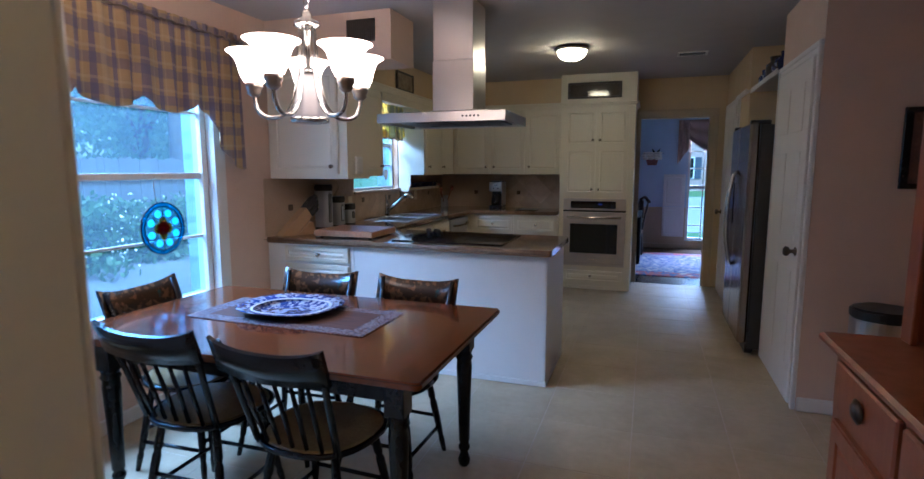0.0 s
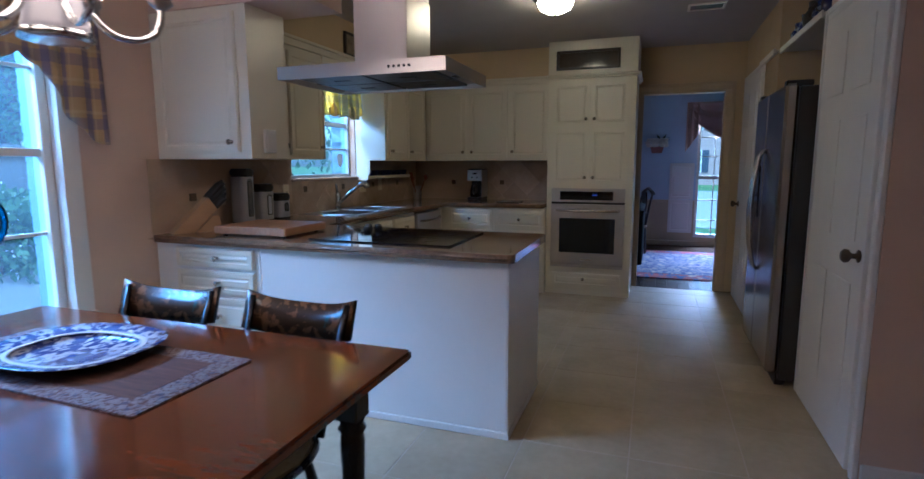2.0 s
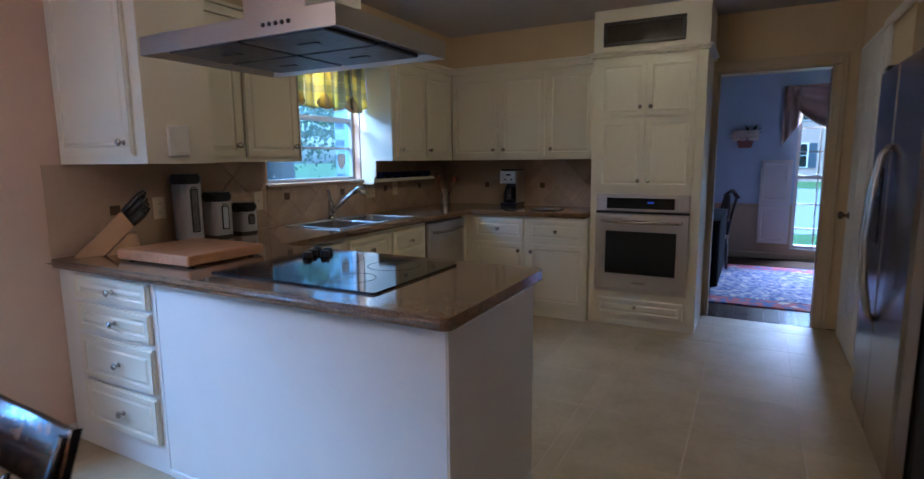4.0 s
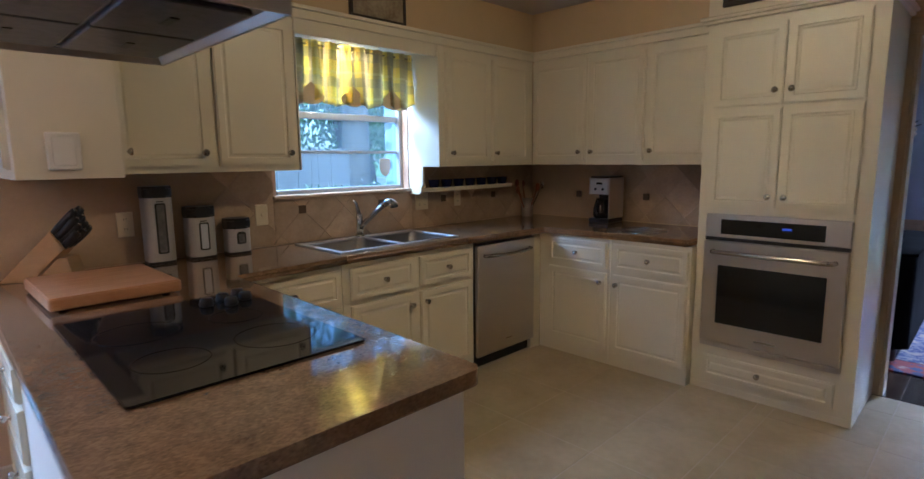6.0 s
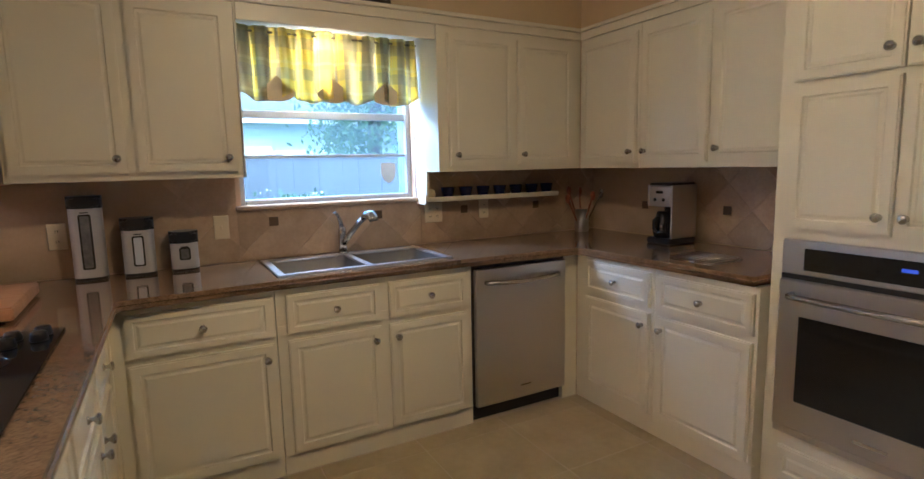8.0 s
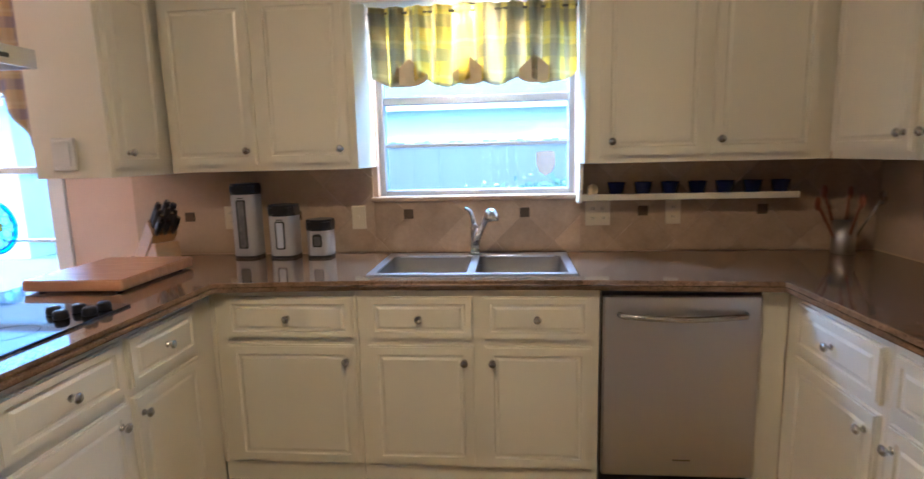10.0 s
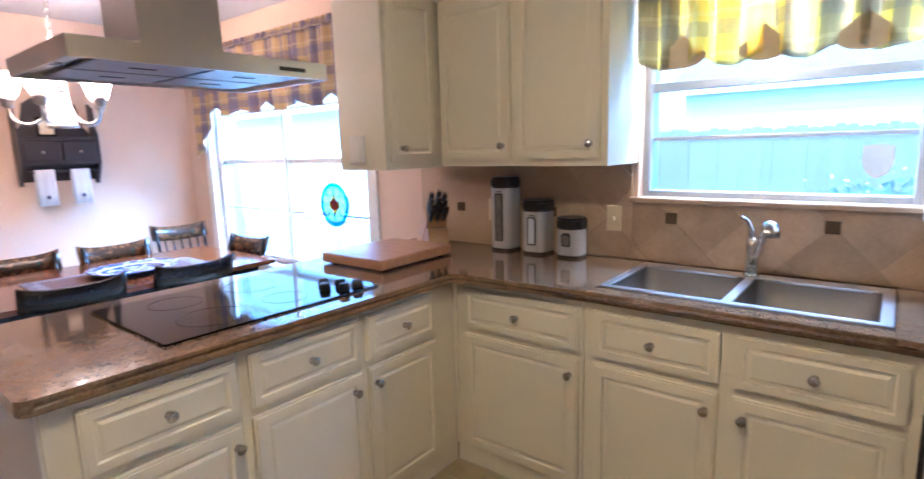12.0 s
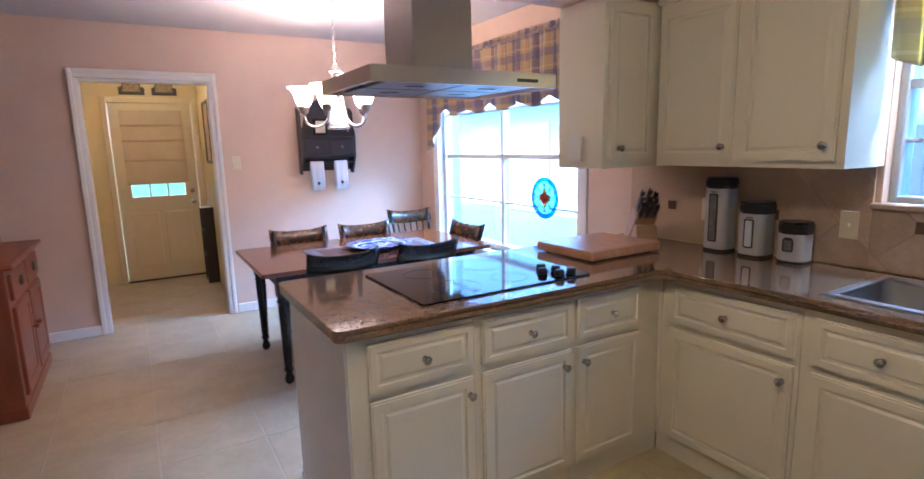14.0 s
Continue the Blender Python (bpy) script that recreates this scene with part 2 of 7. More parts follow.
MATFIELD = mat("brown_weave", (0.13, 0.055, 0.03), 0.85, color2=(0.05, 0.03, 0.03), scale=9, fine=160, stretch=(1, 9, 1), bump=0.08)
DARKWOOD = mat("dark_floor_wood", (0.045, 0.025, 0.016), 0.22, scale=4, fine=40, stretch=(9, 1, 1), bump=0.03, per_object=0.3, placed=True)
MAHOGANY = mat("dark_mahogany", (0.035, 0.018, 0.013), 0.33, stretch=(4, 4, 1), bump=0.02)
RUG = ornate("oriental_rug", (0.22, 0.035, 0.045), (0.04, 0.05, 0.14), 11, (0.30, 0.22, 0.2), 0.95, cut=0.5)
RUGFIELD = ornate("rug_field", (0.15, 0.14, 0.20), (0.035, 0.045, 0.13), 26, (0.25, 0.20, 0.20), 0.95, cut=0.48)
TAUPE = mat("taupe_drape", (0.46, 0.30, 0.22), 0.8, stretch=(1, 1, 0.3), bump=0.04, sheen=0.2)
TRIMGOLD = mat("gold_trim_paint", (0.52, 0.40, 0.25), 0.45, vary=0.05, bump=0.02)
SHADE = mat("roman_shade_linen", (0.55, 0.42, 0.29), 0.9, fine=240, bump=0.05)
DOORPAINT = mat("cream_door_paint", (0.66, 0.54, 0.34), 0.4, vary=0.05, bump=0.02)
DARKRACK = mat("black_brown_wood", (0.028, 0.018, 0.017), 0.4, stretch=(3, 3, 1), bump=0.03)
TOWEL = mat("white_terry", (0.72, 0.70, 0.72), 0.95, fine=500, bump=0.4, sheen=0.3)
IVORY = mat("ivory_plastic", (0.70, 0.60, 0.42), 0.35, vary=0.03, bump=0)
WHITEPLASTIC = mat("white_plastic", (0.74, 0.72, 0.68), 0.35, vary=0.03, bump=0)
COBALT = mat("cobalt_glaze", (0.012, 0.018, 0.09), 0.15, bump=0)
VENTM = mat("dark_vent_metal", (0.10, 0.075, 0.06), 0.6, bump=0.02)
FRIDGEM = mat("fridge_steel", (0.40, 0.355, 0.32), 0.22, metal=1.0, vary=0.06, stretch=(60, 60, 1), bump=0.005)

# ---------------------------------------------------------------- mesh helpers


def box(bm, x0, x1, y0, y1, z0, z1, bevel=0.0, seg=1):
    r = bmesh.ops.create_cube(bm, size=1)
    vs = r["verts"]
    bmesh.ops.scale(bm, vec=(x1 - x0, y1 - y0, z1 - z0), verts=vs)
    bmesh.ops.translate(bm, vec=((x0 + x1) / 2, (y0 + y1) / 2, (z0 + z1) / 2), verts=vs)
    if bevel:
        es = list({e for v in vs for e in v.link_edges})
        bmesh.ops.bevel(bm, geom=es, offset=bevel, segments=seg, affect="EDGES", clamp_overlap=True)
    return bm


def boxes(*items, bevel=0.0):
    bm = bmesh.new()
    for i in items:
        box(bm, *i, bevel=bevel)
    return bm


def lathe(profile, at=(0, 0, 0), n=24, bm=None, m=None, caps=True):
    """Turns a profile of (radius, height) round the z axis."""
    bm = bm or bmesh.new()
    rings = []
    for r, z in profile:
        ring = []
        for k in range(n):
            a = 2 * math.pi * k / n
            v = Vector((r * math.cos(a), r * math.sin(a), z))
            v = (m @ v) if m else v
            ring.append(bm.verts.new(v + Vector(at)))
        rings.append(ring)
    for a, b in zip(rings, rings[1:]):
        for k in range(n):
            f = bm.faces.new((a[k], a[(k + 1) % n], b[(k + 1) % n], b[k]))
            f.smooth = True
    for ring, flip in ((rings[0], True), (rings[-1], False)):
        if caps and profile[0 if flip else -1][0] > 1e-5:
            bm.faces.new(ring[::-1] if flip else ring)
    return bm


def tube(points, radius, n=10, bm=None, radii=None, flat=1.0):
    """A round bar along points."""
    bm = bm or bmesh.new()
    ps = [Vector(p) for p in points]
    rings = []
    for i, p in enumerate(ps):
        d = (ps[min(i + 1, len(ps) - 1)] - ps[max(i - 1, 0)]).normalized()
        up = Vector((0, 0, 1)) if abs(d.z) < 0.9 else Vector((0, 1, 0))
        s = d.cross(up).normalized()
        u = s.cross(d)
        r = radii[i] if radii else radius
        rings.append([bm.verts.new(p + r * (math.cos(a) * s + flat * math.sin(a) * u))
                      for a in (2 * math.pi * k / n for k in range(n))])
    for a, b in zip(rings, rings[1:]):
        for k in range(n):
            f = bm.faces.new((a[k], a[(k + 1) % n], b[(k + 1) % n], b[k]))
            f.smooth = True
    bm.faces.new(rings[0][::-1])
    bm.faces.new(rings[-1])
    return bm


def arc(c, r, a0, a1, n, plane="xz"):
    out = []
    for k in range(n + 1):
        a = radians(a0 + (a1 - a0) * k / n)
        u, v = r * math.cos(a), r * math.sin(a)
        out.append((c[0] + u, c[1], c[2] + v) if plane == "xz" else (c[0], c[1] + u, c[2] + v) if plane == "yz" else (c[0] + u, c[1] + v, c[2]))
    return out


def prism(outline, z0, z1, bevel=0.0, seg=2, axis="z", vertical_only=False):
    """An outline in two axes pulled along the third."""
    bm = bmesh.new()
    put = {"z": lambda a, b, c: (a, b, c), "y": lambda a, b, c: (a, c, b), "x": lambda a, b, c: (c, a, b)}[axis]
    lo = [bm.verts.new(put(a, b, z0)) for a, b in outline]
    hi = [bm.verts.new(put(a, b, z1)) for a, b in outline]
    f0, f1 = bm.faces.new(lo[::-1]), bm.faces.new(hi)
    k = len(outline)
    for i in range(k):
        bm.faces.new((lo[i], lo[(i + 1) % k], hi[(i + 1) % k], hi[i]))
    if bevel:
        es = list(f0.edges) + list(f1.edges)
        bmesh.ops.bevel(bm, geom=es, offset=bevel, segments=seg, affect="EDGES", clamp_overlap=True)
    bmesh.ops.recalc_face_normals(bm, faces=bm.faces[:])
    return bm


def rounded(x0, x1, y0, y1, r, n=5):
    out = []
    for cx, cy, a in ((x1 - r, y1 - r, 0), (x0 + r, y1 - r, 90), (x0 + r, y0 + r, 180), (x1 - r, y0 + r, 270)):
        out += [(cx + r * math.cos(radians(a + 90 * k / n)), cy + r * math.sin(radians(a + 90 * k / n))) for k in range(n + 1)]
    return out


def front(w, h, t=0.02, rail=0.05, raised=True):
    """A panelled door or drawer front: x 0..w, z 0..h, its face at y = -t."""
    bm = bmesh.new()
    box(bm, 0, w, -t, 0, 0, h)
    bm.faces.ensure_lookup_table()
    f = min(bm.faces, key=lambda q: q.calc_center_median().y)
    es = list(f.edges)
    bmesh.ops.bevel(bm, geom=es, offset=0.006, segments=2, affect="EDGES")
    f = max((q for q in bm.faces if q.normal.y < -0.99), key=lambda q: q.calc_area())
    rail = min(rail, w * 0.3, h * 0.3)
    bmesh.ops.inset_region(bm, faces=[f], thickness=rail, depth=0)
    bmesh.ops.inset_region(bm, faces=[f], thickness=0.006, depth=-0.007)
    if raised:
        bmesh.ops.inset_region(bm, faces=[f], thickness=0.012, depth=0.0)
        bmesh.ops.inset_region(bm, faces=[f], thickness=0.014, depth=0.005)
    return bm


def mesh_of(bm, name, material):
    me = bpy.data.meshes.new(name)
    bmesh.ops.recalc_face_normals(bm, faces=bm.faces[:])
    bm.to_mesh(me)
    bm.free()
    for k in (material if isinstance(material, (list, tuple)) else [material]):
        me.materials.append(k)
    return me


def part(name, bm, material, parent, label=""):
    """One mesh under a thing or a part; its coordinates are the parent's."""
    ob = new(name, mesh_of(bm, name, material))
    ob.parent = parent
    if label:
        tagged(ob, label)
    return ob


def shared(name, me, parent, loc):
    ob = new(name, me)
    ob.parent = parent
    ob.location = loc
    return ob


def thing(name, at, label, category, group="", rz=0.0):
    ob = new(name)
    ob.empty_display_size = 0.05
    ob.matrix_world = pose(*at, 0, 0, rz)
    return tagged(ob, label, category, group)


def single(name, bm, material, label, category, at=(0, 0, 0), rz=0.0, group=""):
    ob = new(name, mesh_of(bm, name, material))
    ob.matrix_world = pose(*at, 0, 0, rz)
    return tagged(ob, label, category, group)


def setting(name, bm, material, label, category):
    ob = new(name, mesh_of(bm, name, material))
    return tagged(ob, label, category, kind="structure")


# ---------------------------------------------------------------- the shell
CEILZ = 2.49
WX = -2.56          # inner face of the window wall
BY = 7.03           # kitchen side of the wall with the doorway
DY = 0.415          # dining side of the wall behind the table

# window wall: openings for the dining window and the sink window, with a brick outer leaf
DW = (0.80, 2.825, 0.56, 2.12)
SW = (4.625, 5.615, 1.195, 2.08)


def holed(x0, x1, ya, yb, za, zb, holes):
    """Wall slab along y with rectangular holes."""
    bm = bmesh.new()
    y = ya
    for h0, h1, z0, z1 in sorted(holes):
        box(bm, x0, x1, y, h0, za, zb)
        box(bm, x0, x1, h0, h1, za, z0)
        box(bm, x0, x1, h0, h1, z1, zb)
        y = h1
    box(bm, x0, x1, y, yb, za, zb)
    return bm


setting("wall_west", holed(WX - 0.12, WX, 0.285, 10.4, 0, CEILZ, [DW, SW]), WALL, "peach painted plaster wall with two windows", "wall")
BRICK = mat("painted_brick", (0.30, 0.34, 0.38), 0.85, fine=90, bump=0.25, per_object=0.2)
MORTAR = mat("mortar", (0.34, 0.34, 0.34), 0.95, bump=0.2)
wall_outer = setting("wall_outer", holed(WX - 0.25, WX - 0.125, -1.75, 10.9, -0.3, 3.0, [DW, SW]), MORTAR, "outer brick leaf of the house wall", "wall")
setting("wall_south", boxes((WX, -0.55, DY - 0.11, DY, 0, CEILZ), (0.395, 1.26, DY - 0.11, DY, 0, CEILZ), (-0.55, 0.395, DY - 0.11, DY, 2.065, CEILZ)),
        WALL, "peach painted wall with an open doorway", "wall")
setting("wall_east_dining", boxes((1.26, 1.39, DY - 0.11, 2.25, 0, CEILZ), (1.26, 1.9, 2.25, 2.35, 0, CEILZ), (1.9, 2.0, 2.25, 3.60, 0, CEILZ)),
        WALL, "peach painted dining area wall", "wall")
setting("wall_closet", boxes((1.03, 1.9, 3.465, 3.53, 0, CEILZ), (1.03, 1.13, 4.385, 4.455, 0, CEILZ),
                             (1.03, 1.13, 3.53, 4.385, 2.05, CEILZ), (1.13, 1.8, 4.40, 4.455, 0, CEILZ)),
        WALL, "peach painted closet walls beside the refrigerator", "wall")
setting("wall_alcove", boxes((1.70, 1.80, 4.455, 5.50, 0, CEILZ), (0.985, 1.80, 5.50, 5.60, 0, CEILZ), (0.985, 1.085, 5.60, 6.05, 0, CEILZ),
                             (0.985, 1.085, 6.05, 6.86, 2.05, CEILZ), (0.985, 1.085, 6.86, BY, 0, CEILZ), (1.5, 1.6, 5.60, BY, 0, CEILZ)),
        KWALL, "gold painted walls round the refrigerator alcove", "wall")
setting("wall_north", boxes((WX, 0.03, BY, BY + 0.12, 0, CEILZ), (0.82, 1.7, BY, BY + 0.12, 0, CEILZ), (0.03, 0.82, BY, BY + 0.12, 2.035, CEILZ)),
        KWALL, "gold painted kitchen wall with a cased doorway", "wall")
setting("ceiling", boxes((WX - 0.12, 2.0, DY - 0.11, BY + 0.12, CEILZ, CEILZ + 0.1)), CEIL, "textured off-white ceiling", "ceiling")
floor = setting("floor", boxes((WX - 0.12, 2.0, -1.65, BY - 0.02, -0.1, -0.0014)), GROUT, "beige ceramic tile floor with pale grout", "floor")
# back hall
setting("wall_hall", boxes((-0.74, -0.64, -1.55, DY - 0.11, 0, CEILZ), (0.47, 0.57, -1.55, DY - 0.11, 0, CEILZ),
                           (-0.74, -0.565, -1.65, -1.55, 0, CEILZ), (0.265, 0.55, -1.65, -1.55, 0, CEILZ), (-0.565, 0.265, -1.65, -1.55, 2.03, CEILZ)),
        HALLWALL, "yellow painted back hall walls", "wall")
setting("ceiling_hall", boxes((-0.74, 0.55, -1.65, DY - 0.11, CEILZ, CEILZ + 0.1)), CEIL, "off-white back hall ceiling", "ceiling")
# far room
FY = 10.3
setting("wall_far_north", boxes((-3.0, 0.80, FY, FY + 0.15, 0, 2.6), (1.75, 3.0, FY, FY + 0.15, 0, 2.6), (0.80, 1.75, FY, FY + 0.15, 0, 0.16), (0.80, 1.75, FY, FY + 0.15, 2.05, 2.6)),
        BLUEWALL, "blue painted far room wall with a tall window", "wall")
setting("wall_far_sides", boxes((-3.1, -3.0, BY + 0.12, FY, 0, 2.6), (3.0, 3.1, BY + 0.12, FY, 0, 2.6), (-3.0, WX - 0.12, BY + 0.02, BY + 0.12, 0, 2.6), (1.7, 3.0, BY + 0.02, BY + 0.12, 0, 2.6)), BLUEWALL, "blue painted far room side walls", "wall")
setting("ceiling_far", boxes((-3.1, 3.1, BY + 0.12, FY + 0.15, 2.5, 2.6)), CEIL, "white ceiling of the far room", "ceiling")
floor_far = setting("floor_far", boxes((-3.0, 3.0, BY - 0.02, FY, -0.1, -0.003)), MAHOGANY, "dark hardwood floor of the far room", "floor")


def casing(name, axis, plane, out, a0, a1, top, w, material, label):
    """Door casing on a wall face: two legs and a head, moulded."""
    bm = bmesh.new()
    t0, t1 = (plane, plane + 0.018 * out) if out > 0 else (plane - 0.018, plane)
    s0, s1 = (plane, plane + 0.026 * out) if out > 0 else (plane - 0.026, plane)
    for u0, u1, z0, z1 in ((a0 - w, a0 - 0.004, 0, top), (a1 + 0.004, a1 + w, 0, top), (a0 - w, a1 + w, top + 0.004, top + w)):
        if axis == "y":
            box(bm, u0, u1, t0, t1, z0, z1, bevel=0.004)
        else:
            box(bm, t0, t1, u0, u1, z0, z1, bevel=0.004)
    e = 0.03
    for u0, u1, z0, z1 in ((a0 - w - 0.004, a0 - w + e, 0, top + w + 0.004), (a1 + w - e, a1 + w + 0.004, 0, top + w + 0.004), (a0 - w + e, a1 + w - e, top + w - e, top + w + 0.004)):
        if axis == "y":
            box(bm, u0, u1, s0, s1, z0, z1, bevel=0.005)
        else:
            box(bm, s0, s1, u0, u1, z0, z1, bevel=0.005)
    return setting(name, bm, material, label, "door casing")


casing("trim_hall_door", "y", DY, 1, -0.53, 0.375, 2.06, 0.068, TRIM, "white moulded door casing")
setting("trim_hall_jamb", boxes((-0.548, -0.53, DY - 0.108, DY - 0.002, 0, 2.06), (0.375, 0.393, DY - 0.108, DY - 0.002, 0, 2.06), (-0.53, 0.375, DY - 0.108, DY - 0.002, 2.042, 2.063)), TRIM, "white door jamb", "door jamb")
casing("trim_far_door", "y", BY, -1, 0.03, 0.82, 2.035, 0.08, TRIMGOLD, "gold painted door casing")
setting("trim_far_jamb", boxes((0.028, 0.042, BY - 0.016, BY + 0.118, 0, 2.035), (0.808, 0.822, BY - 0.016, BY + 0.118, 0, 2.035), (0.042, 0.808, BY - 0.016, BY + 0.118, 2.021, 2.037)), TRIMGOLD, "gold painted door jamb", "door jamb")
casing("trim_closet_door", "x", 1.03, -1, 3.535, 4.385, 2.05, 0.066, TRIM, "white closet door casing")
casing("trim_side_door", "x", 0.985, -1, 6.07, 6.84, 2.05, 0.07, TRIM, "white side door casing")


def baseboards(name, items, material=TRIM):
    bm = bmesh.new()
    for x0, x1, y0, y1 in items:
        box(bm, x0, x1, y0, y1, 0, 0.085, bevel=0.006)
    return setting(name, bm, material, "painted baseboard along the wall", "baseboard")


baseboards("baseboard_dining", [(WX + 0.001, WX + 0.016, DY + 0.016, 3.32), (WX, -0.61, DY + 0.001, DY + 0.016), (0.448, 1.26, DY + 0.001, DY + 0.016), (1.032, 1.9, 3.449, 3.464), (1.244, 1.259, DY + 0.016, 2.25)])
baseboards("baseboard_far", [(-3.0, 3.0, FY - 0.016, FY - 0.001)], TRIMGOLD)


def hinged(name, axis, plane, a0, a1, top, label, material, knob_at, out):
    """A six-panel door in its opening, with a knob."""
    d = tagged(new(name), label, "door", kind="structure")
    w = a1 - a0
    bm = bmesh.new()
    box(bm, 0, w, -0.035, 0, 0.01, top, bevel=0.003)
    leafs = ((0.12, w / 2 - 0.05), (w / 2 + 0.05, w - 0.12))
    for u0, u1 in leafs:
        for z0, z1 in ((0.22, 0.80), (0.98, 1.52), (1.64, top - 0.12)):
            box(bm, u0, u1, -0.0395, -0.034, z0, z1, bevel=0.0045)
    leaf = part("leaf", bm, material, d)
    kb = lathe([(0.026, 0), (0.028, 0.006), (0.012, 0.012), (0.012, 0.03), (0.027, 0.04), (0.03, 0.055), (0.02, 0.066), (0, 0.068)], n=18, m=Matrix.Rotation(radians(90), 4, "X"))
    k = part("knob", kb, BRONZE, d)
    k.location = (knob_at, -0.035, 0.93)
    if axis == "x":
        d.matrix_world = Matrix.Translation((plane, a1, 0)) @ Matrix.Rotation(radians(-90), 4, "Z")
    return d


hinged("door_1", "x", 1.035, 3.54, 4.38, 2.045, "closed white six-panel closet door with dark knob", TRIM, 0.785, -1)
hinged("door_2", "x", 0.99, 6.075, 6.835, 2.045, "closed white side door beside the refrigerator", TRIM, 0.07, -1)

# ---------------------------------------------------------------- windows


def window(name, x, y0, y1, z0, z1, lights_w, mid, lower, label, paint=None, fr=0.045):
    """A sash window in the wall along y: frame, sashes, bars and panes."""
    w = tagged(new(name), label, "window", kind="structure")
    paint = paint or TRIM
    part("window_frame", boxes((x - 0.05, x + 0.03, y0, y0 + fr, z0, z1), (x - 0.05, x + 0.03, y1 - fr, y1, z0, z1),
                               (x - 0.05, x + 0.03, y0 + fr, y1 - fr, z1 - fr, z1), (x - 0.05, x + 0.03, y0 + fr, y1 - fr, z0, z0 + fr), bevel=0.004), paint, w)
    n = lights_w
    step = (y1 - y0 - 2 * fr) / n
    for k in range(1, n):
        y = y0 + fr + step * k
        part("mullion", boxes((x - 0.045, x + 0.025, y - 0.02, y + 0.02, z0 + fr, z1 - fr), bevel=0.004), paint, w)
    for k in range(n):
        a, b = y0 + fr + step * k, y0 + fr + step * (k + 1)
        if k:
            a += 0.02
        if k < n - 1:
            b -= 0.02
        part("meeting_rail", boxes((x - 0.03, x + 0.015, a, b, mid - 0.02, mid + 0.02), bevel=0.004), paint, w)
        for z in lower:
            part("glazing_bar", boxes((x - 0.02, x + 0.006, a, b, z - 0.009, z + 0.009), bevel=0.003), paint, w)
        p = part("pane", boxes((x - 0.008, x - 0.004, a, b, z0 + fr, z1 - fr)), GLASS, w)
        p.visible_shadow = False
    return w


window("window_1", WX - 0.085, DW[0], DW[1], DW[2], DW[3], 2, 1.373, (0.978, 1.772), "white aluminium sash window of the dining area")
window("window_2", WX - 0.085, SW[0], SW[1], SW[2], SW[3], 1, 1.676, (1.452,), "grey aluminium sash window over the sink", ALU, 0.03)
setting("window_reveal_dining", boxes((WX - 0.052, WX + 0.014, DW[1] - 0.004, DW[1] + 0.09, DW[2] - 0.02, DW[3] + 0.06), (WX - 0.052, WX + 0.014, DW[0] - 0.09, DW[0] + 0.004, DW[2] - 0.02, DW[3] + 0.06),
        (WX - 0.052, WX + 0.013, DW[0] + 0.004, DW[1] - 0.004, DW[3] - 0.004, DW[3] + 0.06), bevel=0.003), TRIM, "white window casing", "window casing")
setting("window_sill_dining", boxes((WX - 0.05, WX + 0.05, DW[0] - 0.09, DW[1] + 0.09, DW[2] - 0.03, DW[2]), bevel=0.008), TRIM, "white window sill", "window sill")
setting("window_sill_sink", boxes((WX - 0.05, WX + 0.035, SW[0] - 0.03, SW[1] + 0.03, SW[2] - 0.02, SW[2] + 0.004), bevel=0.005), SPLASH, "narrow sill over the sink", "window sill")
w3 = tagged(new("window_3"), "tall white paned window of the far room", "window", kind="structure")
part("window_frame", boxes((0.80, 0.84, FY + 0.02, FY + 0.1, 0.16, 2.05), (1.71, 1.75, FY + 0.02, FY + 0.1, 0.16, 2.05), (0.84, 1.71, FY + 0.02, FY + 0.1, 0.16, 0.2), (0.84, 1.71, FY + 0.02, FY + 0.1, 2.01, 2.05), (0.84, 1.71, FY + 0.03, FY + 0.08, 1.07, 1.12)), TRIM, w3)
for k in range(1, 4):
    part("glazing_bar", boxes((0.84 + 0.2175 * k - 0.008, 0.84 + 0.2175 * k + 0.008, FY + 0.04, FY + 0.06, 0.2, 2.01)), TRIM, w3)
for k in (0.42, 0.74, 1.42, 1.72):
    part("glazing_bar", boxes((0.84, 1.71, FY + 0.038, FY + 0.062, k - 0.008, k + 0.008)), TRIM, w3)
part("pane", boxes((0.84, 1.71, FY + 0.048, FY + 0.052, 0.2, 2.01)), GLASS_PLAIN, w3).visible_shadow = False

# ---------------------------------------------------------------- cabinets
KNOB = [(0.011, 0), (0.012, 0.003), (0.006, 0.006), (0.006, 0.014), (0.014, 0.02), (0.0165, 0.026), (0.012, 0.031), (0, 0.033)]
knob_mesh = mesh_of(lathe(KNOB, n=14, m=Matrix.Rotation(radians(90), 4, "X")), "knob", CHROME)


